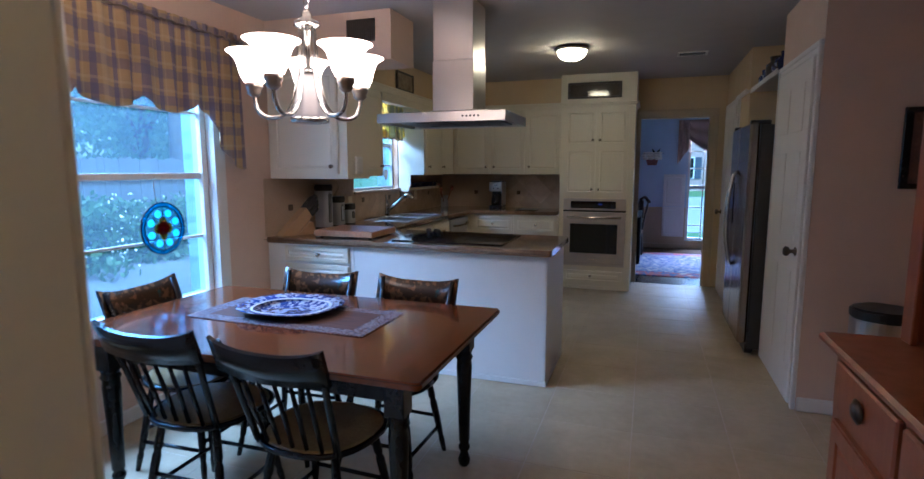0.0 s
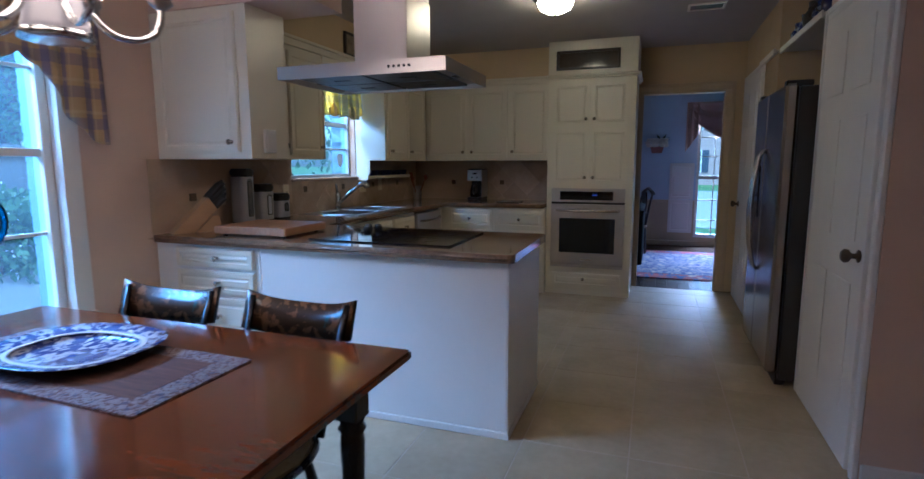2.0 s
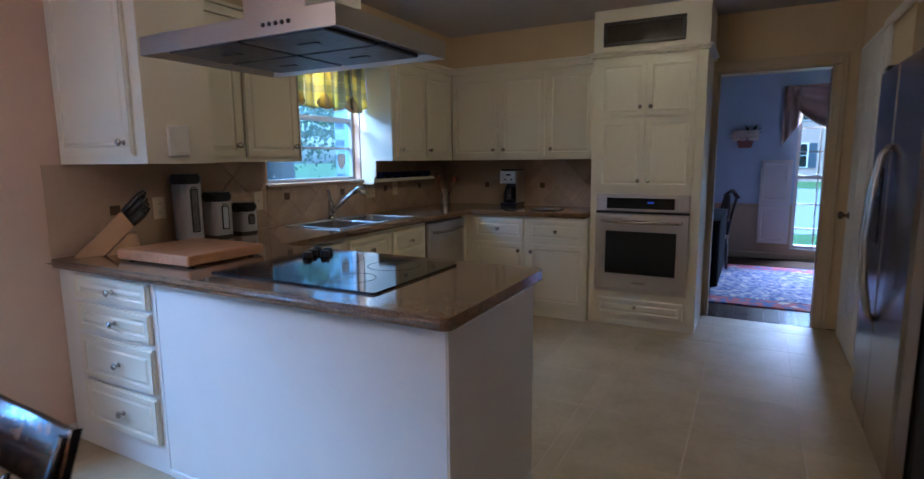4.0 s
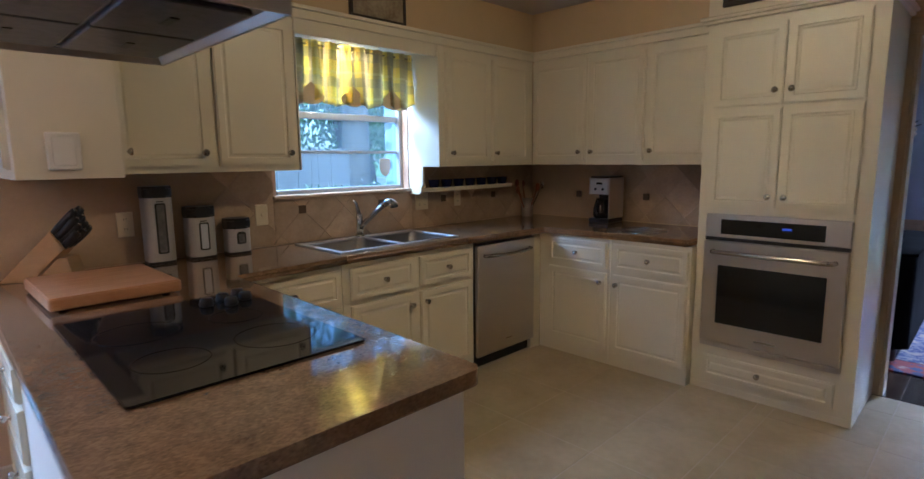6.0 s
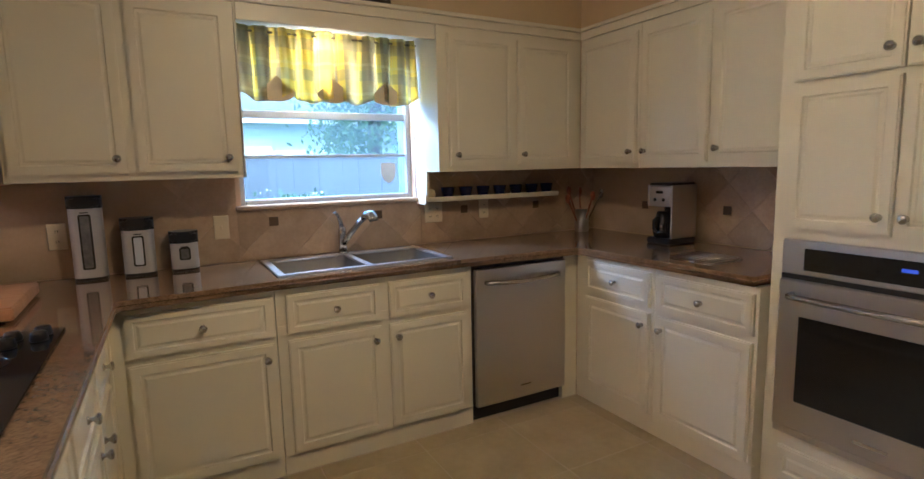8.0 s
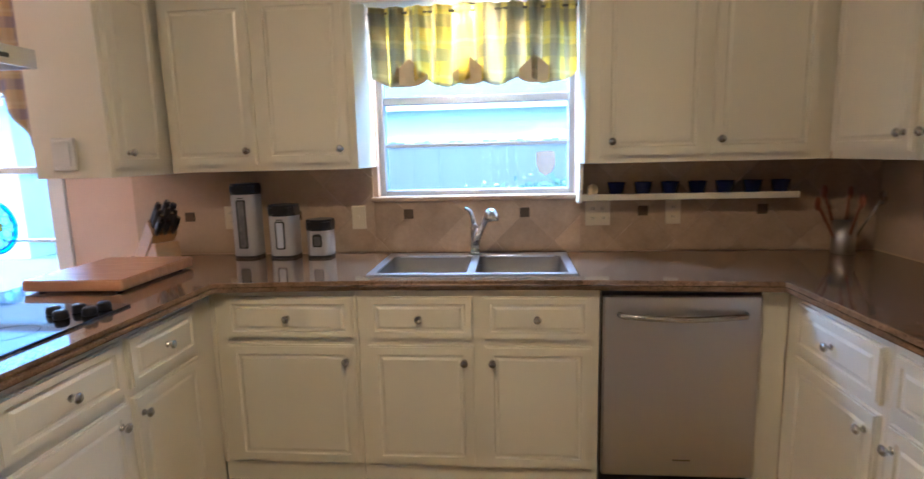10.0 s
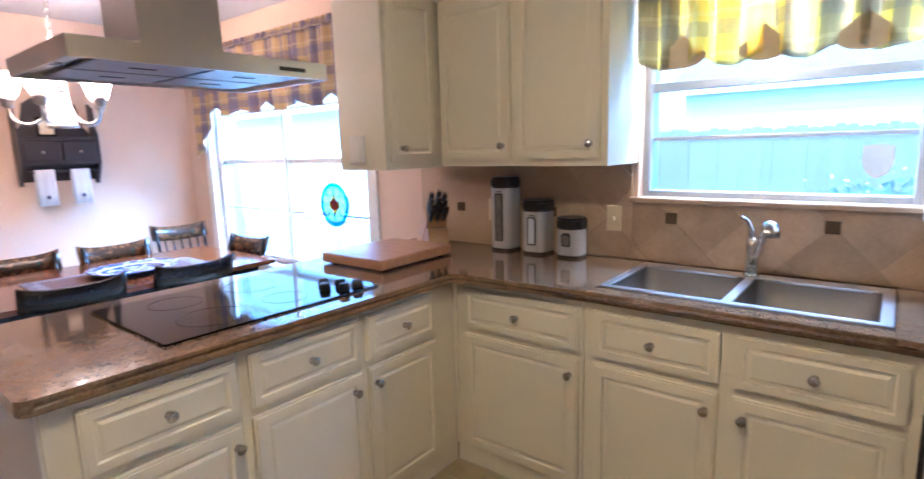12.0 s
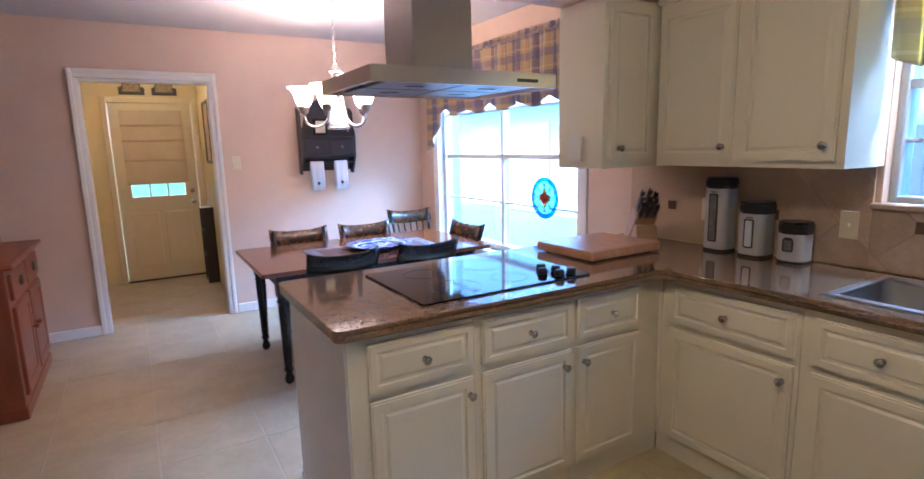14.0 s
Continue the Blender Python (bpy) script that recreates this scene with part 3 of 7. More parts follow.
def unit(name, at, rz, w, d, z0, z1, fronts, label, group, toe=0.0, body_mat=None, category="cabinet", hollow=None):
    """A cabinet: local x along its front, y to the back, front plane at y = 0. fronts: (name, x0, x1, z0, z1, knob x, knob z)."""
    c = thing(name, at, label, category, group, rz)
    bm = bmesh.new()
    box(bm, 0.001, w - 0.001, 0, d - 0.004, z0 + toe, hollow or z1, bevel=0.0015)
    part("body", bm, body_mat or CAB, c)
    if hollow:
        part("top_rail", boxes((0.001, w - 0.001, 0, 0.022, hollow + 0.0005, z1)), CAB, c)
        part("side_panel", boxes((0.001, 0.018, 0.0225, d - 0.004, hollow + 0.0005, z1)), CAB, c)
        part("side_panel", boxes((w - 0.018, w - 0.001, 0.0225, d - 0.004, hollow + 0.0005, z1)), CAB, c)
    if toe:
        part("toe_kick", boxes((0.001, w - 0.001, 0.003, d - 0.004, z0, z0 + toe - 0.001)), body_mat or CAB, c)
    for nm, x0, x1, a, b, kx, kz in fronts:
        p = part(nm, front(x1 - x0, b - a, rail=0.045 if b - a > 0.25 else 0.032), CAB, c)
        p.location = (x0, -0.001, a)
        if kx is not None:
            shared("knob", knob_mesh, p, (kx - x0, -0.021, kz - a))
    return c


def base_unit(at, rz, w, d, cols, label, group, hollow=None):
    fr = []
    for x0, x1, kx in cols:
        fr.append(("drawer_front", x0, x1, 0.662, 0.838, (x0 + x1) / 2, 0.751))
        fr.append(("door", x0, x1, 0.105, 0.632, kx, 0.568))
    return unit("base_cabinet", at, rz, w, d, 0, 0.868, fr, label, group, toe=0.09, hollow=hollow)


BL = "cream painted base cabinet with drawer over panelled door"
FX = -1.955          # front plane of the window run
# window run, facing +x: local x runs along world +y... rz = 90 turns the front (-y) to +x
base_unit((FX, 4.031, 0), 90, 0.628, 0.60, [(0.065, 0.612, 0.58)], "wide cream base cabinet with one drawer and one door", "base cabinets")
base_unit((FX, 4.66, 0), 90, 0.984, 0.60, [(0.045, 0.478, 0.443), (0.522, 0.952, 0.557)], "cream sink base cabinet with two drawer fronts and doors", "base cabinets", hollow=0.70)
unit("cabinet_filler", (FX, 6.252, 0), 90, 0.107, 0.60, 0, 0.868, [], "cream filler strip beside the dishwasher", "base cabinets", toe=0.09)
single("corner_filler", boxes((FX - 0.001, FX + 0.014, 4.0315, 4.046, 0.092, 0.866), bevel=0.002), CAB, "cream corner strip between the base cabinets", "filler")
# peninsula, kitchen side facing +y
PY0, PY1 = 3.325, 4.03
base_unit((-0.437, PY1, 0), 180, 0.486, 0.402, [(0.07, 0.478, 0.453)], BL, "peninsula cabinets")
base_unit((-0.924, PY1, 0), 180, 0.48, 0.30, [(0.03, 0.47, 0.423)], BL, "peninsula cabinets")
base_unit((-1.405, PY1, 0), 180, 0.5485, 0.30, [(0.02, 0.40, 0.05)], "narrow cream base cabinet in the peninsula corner", "peninsula cabinets")
# peninsula, dining side: plain white back and a drawer stack by the wall
pp = thing("peninsula_panel", (0, 0, 0), "plain white painted back panel of the peninsula", "panel")
part("back_board", boxes((-1.823, -0.437, PY0, PY1 - 0.402, 0.036, 0.868), bevel=0.003), PANEL, pp)
part("end_panel", boxes((-0.4365, -0.431, PY0 + 0.001, PY1 - 0.001, 0.036, 0.868), bevel=0.0015), PANEL, pp)
part("base_strip", boxes((-0.4305, -0.426, PY0 - 0.006, PY1 - 0.002, 0, 0.0355), bevel=0.0015), PANEL, pp)
part("base_strip", boxes((-1.823, -0.431, PY0 - 0.006, PY1 - 0.402, 0, 0.0355), bevel=0.003), PANEL, pp)
stack = [("drawer_front", 0.16, 0.70, a, b, 0.46, (a + b) / 2) for a, b in ((0.135, 0.345), (0.365, 0.565), (0.59, 0.72), (0.74, 0.85))]
unit("drawer_cabinet", (WX + 0.002, PY0, 0), 0, 0.733, 0.30, 0, 0.868, stack, "white four-drawer cabinet at the end of the peninsula", "peninsula cabinets", body_mat=PANEL)
# north run facing -y
RY = 6.36
base_unit((FX - 0.001, RY, 0), 0, 0.578, 0.66, [(0.09, 0.557, 0.518)], BL, "north base cabinets")
base_unit((FX + 0.578, RY, 0), 0, 0.535, 0.66, [(0.028, 0.52, 0.058)], BL, "north base cabinets")

# dishwasher
dw = thing("dishwasher", (FX, 5.645, 0), "stainless steel dishwasher with bar handle under the counter", "dishwasher", rz=90)
part("body", boxes((0.005, 0.61, 0.0, 0.58, 0.10, 0.862)), DARKMETAL, dw)
part("door", boxes((0.01, 0.605, -0.03, -0.001, 0.09, 0.845), bevel=0.006), STEELH, dw, "brushed stainless steel door")
part("kick_plate", boxes((0.01, 0.605, 0.03, 0.06, 0.0, 0.098)), BLACK, dw, "black kick plate")
hp = [(0.07, -0.03, 0.772), (0.08, -0.055, 0.772), (0.18, -0.07, 0.768), (0.307, -0.075, 0.764), (0.435, -0.07, 0.768), (0.535, -0.055, 0.772), (0.545, -0.03, 0.772)]
part("handle", tube(hp, 0.012, 10), CHROME, dw, "curved steel handle")
part("badge", boxes((0.29, 0.36, -0.0315, -0.0295, 0.16, 0.166)), CHROME, dw)


def upper(at, rz, w, d, cols, label, group, z0=1.35, z1=2.13):
    fr = [("door", x0, x1, z0 + 0.028, z1 - 0.036, kx, z0 + 0.092) for x0, x1, kx in cols]
    return unit("wall_cabinet", at, rz, w, d, z0, z1, fr, label, group)


UX = -2.245
PX0_ = -0.84
UL = "cream painted wall cabinet with panelled doors"
upper((UX, 3.735, 0), 90, 0.878, 0.31, [(0.02, 0.42, 0.384), (0.455, 0.85, 0.814)], "cream two-door wall cabinet beside the sink window", "wall cabinets")
upper((UX, 5.632, 0), 90, 0.9925, 0.31, [(0.05, 0.48, 0.093), (0.51, 0.92, 0.538)], "cream two-door wall cabinet in the kitchen corner", "wall cabinets")
UY = 6.625
upper((UX + 0.003, UY, 0), 0, 0.4925, 0.40, [(0.02, 0.475, 0.445)], UL, "wall cabinets")
upper((UX + 0.496, UY, 0), 0, 0.907, 0.40, [(0.02, 0.44, 0.055), (0.47, 0.875, 0.502)], "cream wall cabinet with two doors above the coffee maker", "wall cabinets")
# end cabinet by the dining window: a door on each narrow face
endc = unit("wall_cabinet", (WX + 0.002, 3.385, 0), 0, 0.67, 0.325, 1.345, 2.155, [("door", 0.05, 0.60, 1.38, 2.12, 0.555, 1.435)],
            "cream end wall cabinet with doors to both rooms", "wall cabinets")
p = part("door", front(0.30, 0.74, rail=0.045), CAB, endc)
p.matrix_local = Matrix.Translation((0.645, 0.3235, 1.38)) @ Matrix.Rotation(radians(180), 4, "Z")
shared("knob", knob_mesh, p, (0.06, -0.021, 0.063))
ic = thing("intercom_panel", (-1.888, 3.525, 1.442), "white plastic intercom plate on the cabinet end", "intercom")
part("plate", boxes((0.001, 0.018, -0.05, 0.05, -0.065, 0.065), bevel=0.005), WHITEPLASTIC, ic)
part("cover", boxes((0.017, 0.022, -0.034, 0.034, -0.05, 0.05), bevel=0.003), WHITEPLASTIC, ic)
# fascia over the cabinets and the window head
setting("trim_cabinet_fascia", boxes((UX - 0.02, UX + 0.012, 3.72, UY, 2.132, 2.178), (UX + 0.012, -0.85, UY - 0.012, UY + 0.02, 2.132, 2.178),
                                     (UX - 0.03, UX + 0.03, 3.715, UY, 2.178, 2.198), (UX + 0.03, -0.85, UY - 0.03, UY + 0.03, 2.178, 2.198),
                                     (UX - 0.02, UX + 0.004, 4.622, 5.6135, 2.055, 2.131), bevel=0.003), CAB, "cream painted fascia board above the wall cabinets", "fascia")
# the window recess between the cabinets: lining boards down to the sill, with curved lower brackets
side_l = [(WX + 0.0115, 1.16), (WX + 0.12, 1.16), (WX + 0.135, 1.175), (WX + 0.138, 1.21), (WX + 0.155, 1.225), (WX + 0.16, 1.3515), (UX + 0.012, 1.3515), (UX + 0.012, 2.13), (WX + 0.0115, 2.13)]


def lining(y0, y1):
    bm = bmesh.new()
    lo = [bm.verts.new((x, y0, z)) for x, z in side_l]
    hi = [bm.verts.new((x, y1, z)) for x, z in side_l]
    bm.faces.new(lo), bm.faces.new(hi[::-1])
    for i in range(len(side_l)):
        j = (i + 1) % len(side_l)
        bm.faces.new((lo[i], hi[i], hi[j], lo[j]))
    return bm


single("recess_board", lining(5.6155, 5.6315), CAB, "white curved side board of the sink window recess", "side board")
single("recess_board", boxes((WX, UX + 0.010, 4.6135, 4.62, 1.352, 2.13)), CAB, "white side board of the sink window recess", "side board")
setting("trim_recess_head", boxes((WX, UX - 0.022, 4.622, 5.614, 2.105, 2.125)), CAB, "cream head board over the sink window", "head board")
# soffit over the end cabinet
setting("soffit", boxes((WX + 0.002, -1.535, 3.388, 3.765, 2.16, CEILZ - 0.002)), WALL, "peach painted duct soffit under the ceiling", "soffit")
vent = thing("wall_vent", (-1.76, 3.386, 2.36), "dark louvred air return grille in the soffit", "vent")
part("backing", boxes((-0.11, 0.11, -0.004, -0.0005, -0.075, 0.075)), BLACK, vent)
for k in range(14):
    part("slat", boxes((-0.104 + 0.0155 * k, -0.098 + 0.0155 * k, -0.014, -0.0045, -0.07, 0.07)), VENTM, vent)

setting("soffit_kitchen", boxes((WX + 0.002, UX - 0.022, 3.767, BY - 0.002, 2.202, CEILZ - 0.002), (UX - 0.022, PX0_ - 0.008, UY + 0.022, BY - 0.002, 2.202, CEILZ - 0.002)),
        KWALL, "gold painted soffit above the wall cabinets", "soffit")

# tall oven cabinet
PX0, PX1, PY = -0.84, -0.008, 6.42
tall = unit("oven_cabinet", (PX0, PY, 0), 0, PX1 - PX0, 0.62, 0, 2.13,
            [("door", 0.055, 0.408, 1.672, 2.09, 0.374, 1.742), ("door", 0.418, 0.765, 1.672, 2.09, 0.452, 1.742),
             ("door", 0.055, 0.408, 1.115, 1.652, 0.374, 1.18), ("door", 0.418, 0.765, 1.115, 1.652, 0.452, 1.18),
             ("drawer_front", 0.075, 0.745, 0.085, 0.222, 0.385, 0.165)], "tall cream oven cabinet with four doors and a drawer", "tall cabinets", toe=0.04)
part("crown", boxes((-0.02, 0.852, -0.03, 0.6, 2.131, 2.15), (-0.035, 0.867, -0.045, 0.6, 2.15, 2.168), bevel=0.006), CAB, tall, "moulded cornice")
setting("soffit_oven", boxes((PX0 - 0.005, PX1 + 0.005, PY + 0.012, BY, 2.17, CEILZ - 0.001)), CAB, "cream boxed soffit above the oven cabinet", "soffit")

oven = thing("wall_oven", (-0.785, PY, 0.014), "built-in stainless steel wall oven with dark glass door", "oven")
ow = 0.708
part("control_panel", boxes((0, ow, -0.022, -0.001, 0.925, 1.06), bevel=0.004), STEELH, oven)
part("display", boxes((0.085, ow - 0.11, -0.0245, -0.021, 0.945, 1.03), bevel=0.001), BLACKGLASS, oven, "black glass display strip")
part("readout", boxes((0.40, 0.445, -0.0255, -0.0242, 0.99, 1.002)), glow("blue_readout", (0.1, 0.2, 1.0), 0.06, (0.02, 0.03, 0.1)), oven, "small blue clock readout")
part("seam", boxes((0, ow, -0.018, -0.001, 0.905, 0.9245)), BLACK, oven)
dr = part("door", boxes((0, ow, -0.035, -0.001, 0.30, 0.904), bevel=0.006), STEELH, oven)
part("oven_glass", boxes((0.085, ow - 0.085, -0.0385, -0.034, 0.42, 0.765), bevel=0.002), BLACKGLASS, dr, "dark oven window")
part("handle", tube([(0.055, -0.035, 0.845), (0.06, -0.07, 0.845), (0.10, -0.078, 0.845), (ow / 2, -0.082, 0.845), (ow - 0.10, -0.078, 0.845), (ow - 0.06, -0.07, 0.845), (ow - 0.055, -0.035, 0.845)], 0.013, 12), CHROME, dr, "steel bar handle")
part("badge", boxes((0.30, 0.41, -0.0375, -0.0345, 0.345, 0.358)), CHROME, oven)
part("bottom_vent", boxes((0, ow, -0.02, -0.001, 0.268, 0.299)), STEELH, oven)
pic = thing("framed_picture", (-0.467, PY + 0.011, 2.303), "dark framed picture under glass on the soffit", "picture")
part("frame", boxes((-0.30, 0.30, -0.022, -0.0005, 0.066, 0.09), (-0.30, 0.30, -0.022, -0.0005, -0.09, -0.066), (-0.30, -0.275, -0.022, -0.0005, -0.066, 0.066), (0.275, 0.30, -0.022, -0.0005, -0.066, 0.066), bevel=0.004), DARKRACK, pic)
part("glazed_print", boxes((-0.276, 0.276, -0.012, -0.001, -0.067, 0.067)), mat("dim_print", (0.06, 0.045, 0.035), 0.08, color2=(0.03, 0.025, 0.02), scale=9, bump=0), pic)
pic2 = thing("framed_picture", (UX - 0.006, 5.17, 2.199), "small framed print hung above the sink window", "picture")
part("frame", boxes((-0.012, 0.012, -0.20, 0.20, 0, 0.02), (-0.012, 0.012, -0.20, 0.20, 0.17, 0.19), (-0.012, 0.012, -0.20, -0.18, 0.02, 0.17), (-0.012, 0.012, 0.18, 0.20, 0.02, 0.17), bevel=0.003), DARKRACK, pic2)
part("print", boxes((-0.006, 0.004, -0.18, 0.18, 0.02, 0.17)), mat("pale_print", (0.40, 0.34, 0.24), 0.2, color2=(0.2, 0.15, 0.1), scale=14, bump=0), pic2)

# ---------------------------------------------------------------- counter, sink, cooktop
CX = -1.908
SK = (-2.495, -2.005, 4.69, 5.565)
out = [(WX + 0.002, 3.272)] + [(x, y) for x, y in rounded(-1.0, -0.398, 3.272, 4.064, 0.034, 12)[39:52]]
out += [(x, y) for x, y in rounded(-1.0, -0.398, 3.272, 4.064, 0.034, 12)[0:13]]
out += [(CX + 0.03, 4.064), (CX, 4.094), (CX, 4.70), (CX, 5.56), (CX, RY - 0.05), (CX + 0.02, RY - 0.03), (PX0 - 0.006, RY - 0.03), (PX0 - 0.006, BY - 0.006), (WX + 0.002, BY - 0.006)]
# a ring with the sink's cut-out: two halves joined along the bowl
ya, yb = SK[2] + 0.012, SK[3] - 0.012
xa, xb = SK[0] + 0.012, SK[1] - 0.012
south = [p for p in out if p[1] <= 4.15] + [(CX, ya), (WX + 0.002, ya)]
north = [(WX + 0.002, yb), (CX, yb)] + [p for p in out if p[1] >= 5.7]
counter = thing("countertop", (0, 0, 0), "polished brown granite countertop with bullnose edge", "countertop")
for piece in (prism(south, 0.869, 0.91, bevel=0.0195, seg=6), prism(north, 0.869, 0.91, bevel=0.0195, seg=6),
              prism([(xb, ya - 0.06), (CX - 0.0004, ya - 0.06), (CX - 0.0004, yb + 0.06), (xb, yb + 0.06)], 0.8695, 0.9097, bevel=0.0192, seg=6),
              prism([(WX + 0.002, ya - 0.02), (xa, ya - 0.02), (xa, yb + 0.02), (WX + 0.002, yb + 0.02)], 0.8695, 0.9097)):
    for f in piece.faces:
        f.smooth = abs(f.normal.z) < 0.99 and f.calc_area() < 0.02
    part("slab", piece, GRANITE, counter)

sink = thing("kitchen_sink", (0, 0, 0.911), "double-bowl stainless steel drop-in sink", "sink")
bm = bmesh.new()
ym = (SK[2] + SK[3]) / 2
bx0, bx1 = SK[0] + 0.075, SK[1] - 0.035
bowls = ((SK[2] + 0.035, ym - 0.018), (ym + 0.018, SK[3] - 0.035))
rim = [(SK[0], SK[1], SK[2], bowls[0][0]), (SK[0], SK[1], bowls[1][1], SK[3]), (SK[0], SK[1], bowls[0][1], bowls[1][0])]
for x0, x1, y0, y1 in rim:
    box(bm, x0, x1, y0, y1, -0.004, 0.006, bevel=0.002)
for y0, y1 in bowls:
    box(bm, SK[0], bx0, y0, y1, -0.004, 0.0058, bevel=0.002)
    box(bm, bx1, SK[1], y0, y1, -0.004, 0.0058, bevel=0.002)
part("rim", bm, STEEL, sink)
# bowls: the shade of the recess is in their darker steel
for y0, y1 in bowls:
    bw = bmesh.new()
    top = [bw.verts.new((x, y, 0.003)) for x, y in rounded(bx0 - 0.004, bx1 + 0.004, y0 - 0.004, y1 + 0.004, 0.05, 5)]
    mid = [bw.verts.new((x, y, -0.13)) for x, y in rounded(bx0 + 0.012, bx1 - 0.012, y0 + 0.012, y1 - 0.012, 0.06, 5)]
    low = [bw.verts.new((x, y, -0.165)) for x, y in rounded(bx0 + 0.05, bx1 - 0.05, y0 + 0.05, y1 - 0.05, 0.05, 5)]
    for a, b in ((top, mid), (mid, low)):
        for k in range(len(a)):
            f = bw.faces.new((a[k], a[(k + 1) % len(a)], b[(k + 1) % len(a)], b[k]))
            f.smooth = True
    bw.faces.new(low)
    part("bowl", bw, SINK_SHADED, sink)
    part("drain", lathe([(0.0, 0), (0.04, 0.0), (0.045, 0.004), (0.03, 0.003), (0, 0.001)], at=((bx0 + bx1) / 2, (y0 + y1) / 2, -0.1645), n=18), CHROME, sink)
tap = thing("kitchen_faucet", (-2.455, 5.12, 0.917), "brushed nickel pull-out kitchen faucet", "faucet")
part("escutcheon", lathe([(0.03, 0), (0.03, 0.008), (0.024, 0.014), (0, 0.014)]), CHROME, tap)
part("body", lathe([(0.022, 0.012), (0.022, 0.12), (0.02, 0.14), (0.012, 0.15), (0, 0.15)], n=18), CHROME, tap)
part("lever", tube([(0, 0, 0.13), (-0.005, -0.008, 0.18), (0.0, -0.022, 0.215), (0.012, -0.045, 0.23)], 0.01, 10, radii=[0.016, 0.013, 0.009, 0.006]), CHROME, tap)
part("spout", tube([(0, 0, 0.05), (0.05, 0.02, 0.10), (0.12, 0.05, 0.165), (0.18, 0.075, 0.215)], 0.014, 12, radii=[0.019, 0.017, 0.015, 0.016]), CHROME, tap)
part("spray_head", tube([(0.165, 0.069, 0.203), (0.19, 0.08, 0.222), (0.22, 0.092, 0.222), (0.235, 0.098, 0.205), (0.238, 0.1, 0.19)], 0.022, 12, radii=[0.018, 0.022, 0.026, 0.027, 0.024]), CHROME, tap)

hob = thing("cooktop", (0, 0, 0.911), "black glass electric cooktop set into the counter", "cooktop")
part("glass_top", prism(rounded(-1.565, -0.75, 3.395, 3.975, 0.012, 2), 0.0, 0.007, bevel=0.002), BLACKGLASS, hob)
ringm = mat("printed_ring", (0.018, 0.018, 0.02), 0.2, bump=0)
for x, y, r in ((-0.97, 3.55, 0.09), (-0.97, 3.82, 0.11), (-1.27, 3.55, 0.11), (-1.24, 3.82, 0.08)):
    for q in (r,):
        part("burner_ring", lathe([(q - 0.003, 0.0071), (q - 0.003, 0.0076), (q, 0.0076), (q, 0.0071)], at=(x, y, 0), n=32, caps=False), ringm, hob)
for x, y in ((-1.425, 3.93), (-1.385, 3.865), (-1.46, 3.865), (-1.43, 3.80), (-1.49, 3.93)):
    part("control_knob", lathe([(0.021, 0.0072), (0.023, 0.012), (0.02, 0.03), (0.017, 0.034), (0, 0.034)], at=(x, y, 0), n=16), BLACK, hob)

# ---------------------------------------------------------------- range hood
hood = thing("range_hood", (-1.11, 3.47, 1.712), "stainless steel island range hood with square chimney", "range hood")
hw, hd = 0.43, 0.295
bm = bmesh.new()
lo = [bm.verts.new(v) for v in ((-hw, -hd, 0.0), (hw, -hd, 0.0), (hw, hd, 0.0), (-hw, hd, 0.0))]
mi = [bm.verts.new(v) for v in ((-hw, -hd, 0.06), (hw, -hd, 0.06), (hw, hd, 0.06), (-hw, hd, 0.06))]
hi = [bm.verts.new(v) for v in ((-0.10, -0.14, 0.085), (0.18, -0.14, 0.085), (0.18, 0.14, 0.085), (-0.10, 0.14, 0.085))]
inn = [bm.verts.new(v) for v in ((-hw + 0.008, -hd + 0.008, 0.0), (hw - 0.008, -hd + 0.008, 0.0), (hw - 0.008, hd - 0.008, 0.0), (-hw + 0.008, hd - 0.008, 0.0))]
inr = [bm.verts.new(v) for v in ((-hw + 0.02, -hd + 0.02, 0.02), (hw - 0.02, -hd + 0.02, 0.02), (hw - 0.02, hd - 0.02, 0.02), (-hw + 0.02, hd - 0.02, 0.02))]
for a, b in ((lo, mi), (mi, hi), (lo, inn), (inn, inr)):
    for k in range(4):
        bm.faces.new((a[k], a[(k + 1) % 4], b[(k + 1) % 4], b[k]))
bm.faces.new(inr), bm.faces.new(hi)
part("canopy", bm, STEELH, hood)
part("chimney", boxes((-0.10, 0.18, -0.14, 0.14, 0.084, 0.40), (-0.096, 0.176, -0.136, 0.136, 0.40, CEILZ - 1.712 - 0.001), bevel=0.003), STEEL, hood, "brushed steel chimney in two sleeves")
for sx in (-1, 1):
    for sy in (-1, 1):
        x, y = sx * 0.176, sy * 0.128
        fl = part("filter", boxes((x - 0.168, x + 0.168, y - 0.12, y + 0.12, 0.006, 0.0195), bevel=0.003), FILTER, hood, "grey mesh grease filter")
        part("latch", boxes((x - 0.04, x + 0.04, y - 0.01, y + 0.01, 0.003, 0.0065), bevel=0.001), BLACK, fl)
for sx in (-1, 1):
    part("lamp", lathe([(0.028, 0), (0.026, -0.003), (0, -0.003)], at=(sx * 0.378, 0.0, 0.019), n=16), CHROME, hood)
for k in range(5):
    part("button", lathe([(0.007, 0), (0.006, 0.004), (0, 0.004)], at=(0.16 + 0.025 * k, -hd, 0.03), n=10, m=Matrix.Rotation(radians(90), 4, "X")), BLACK, hood)
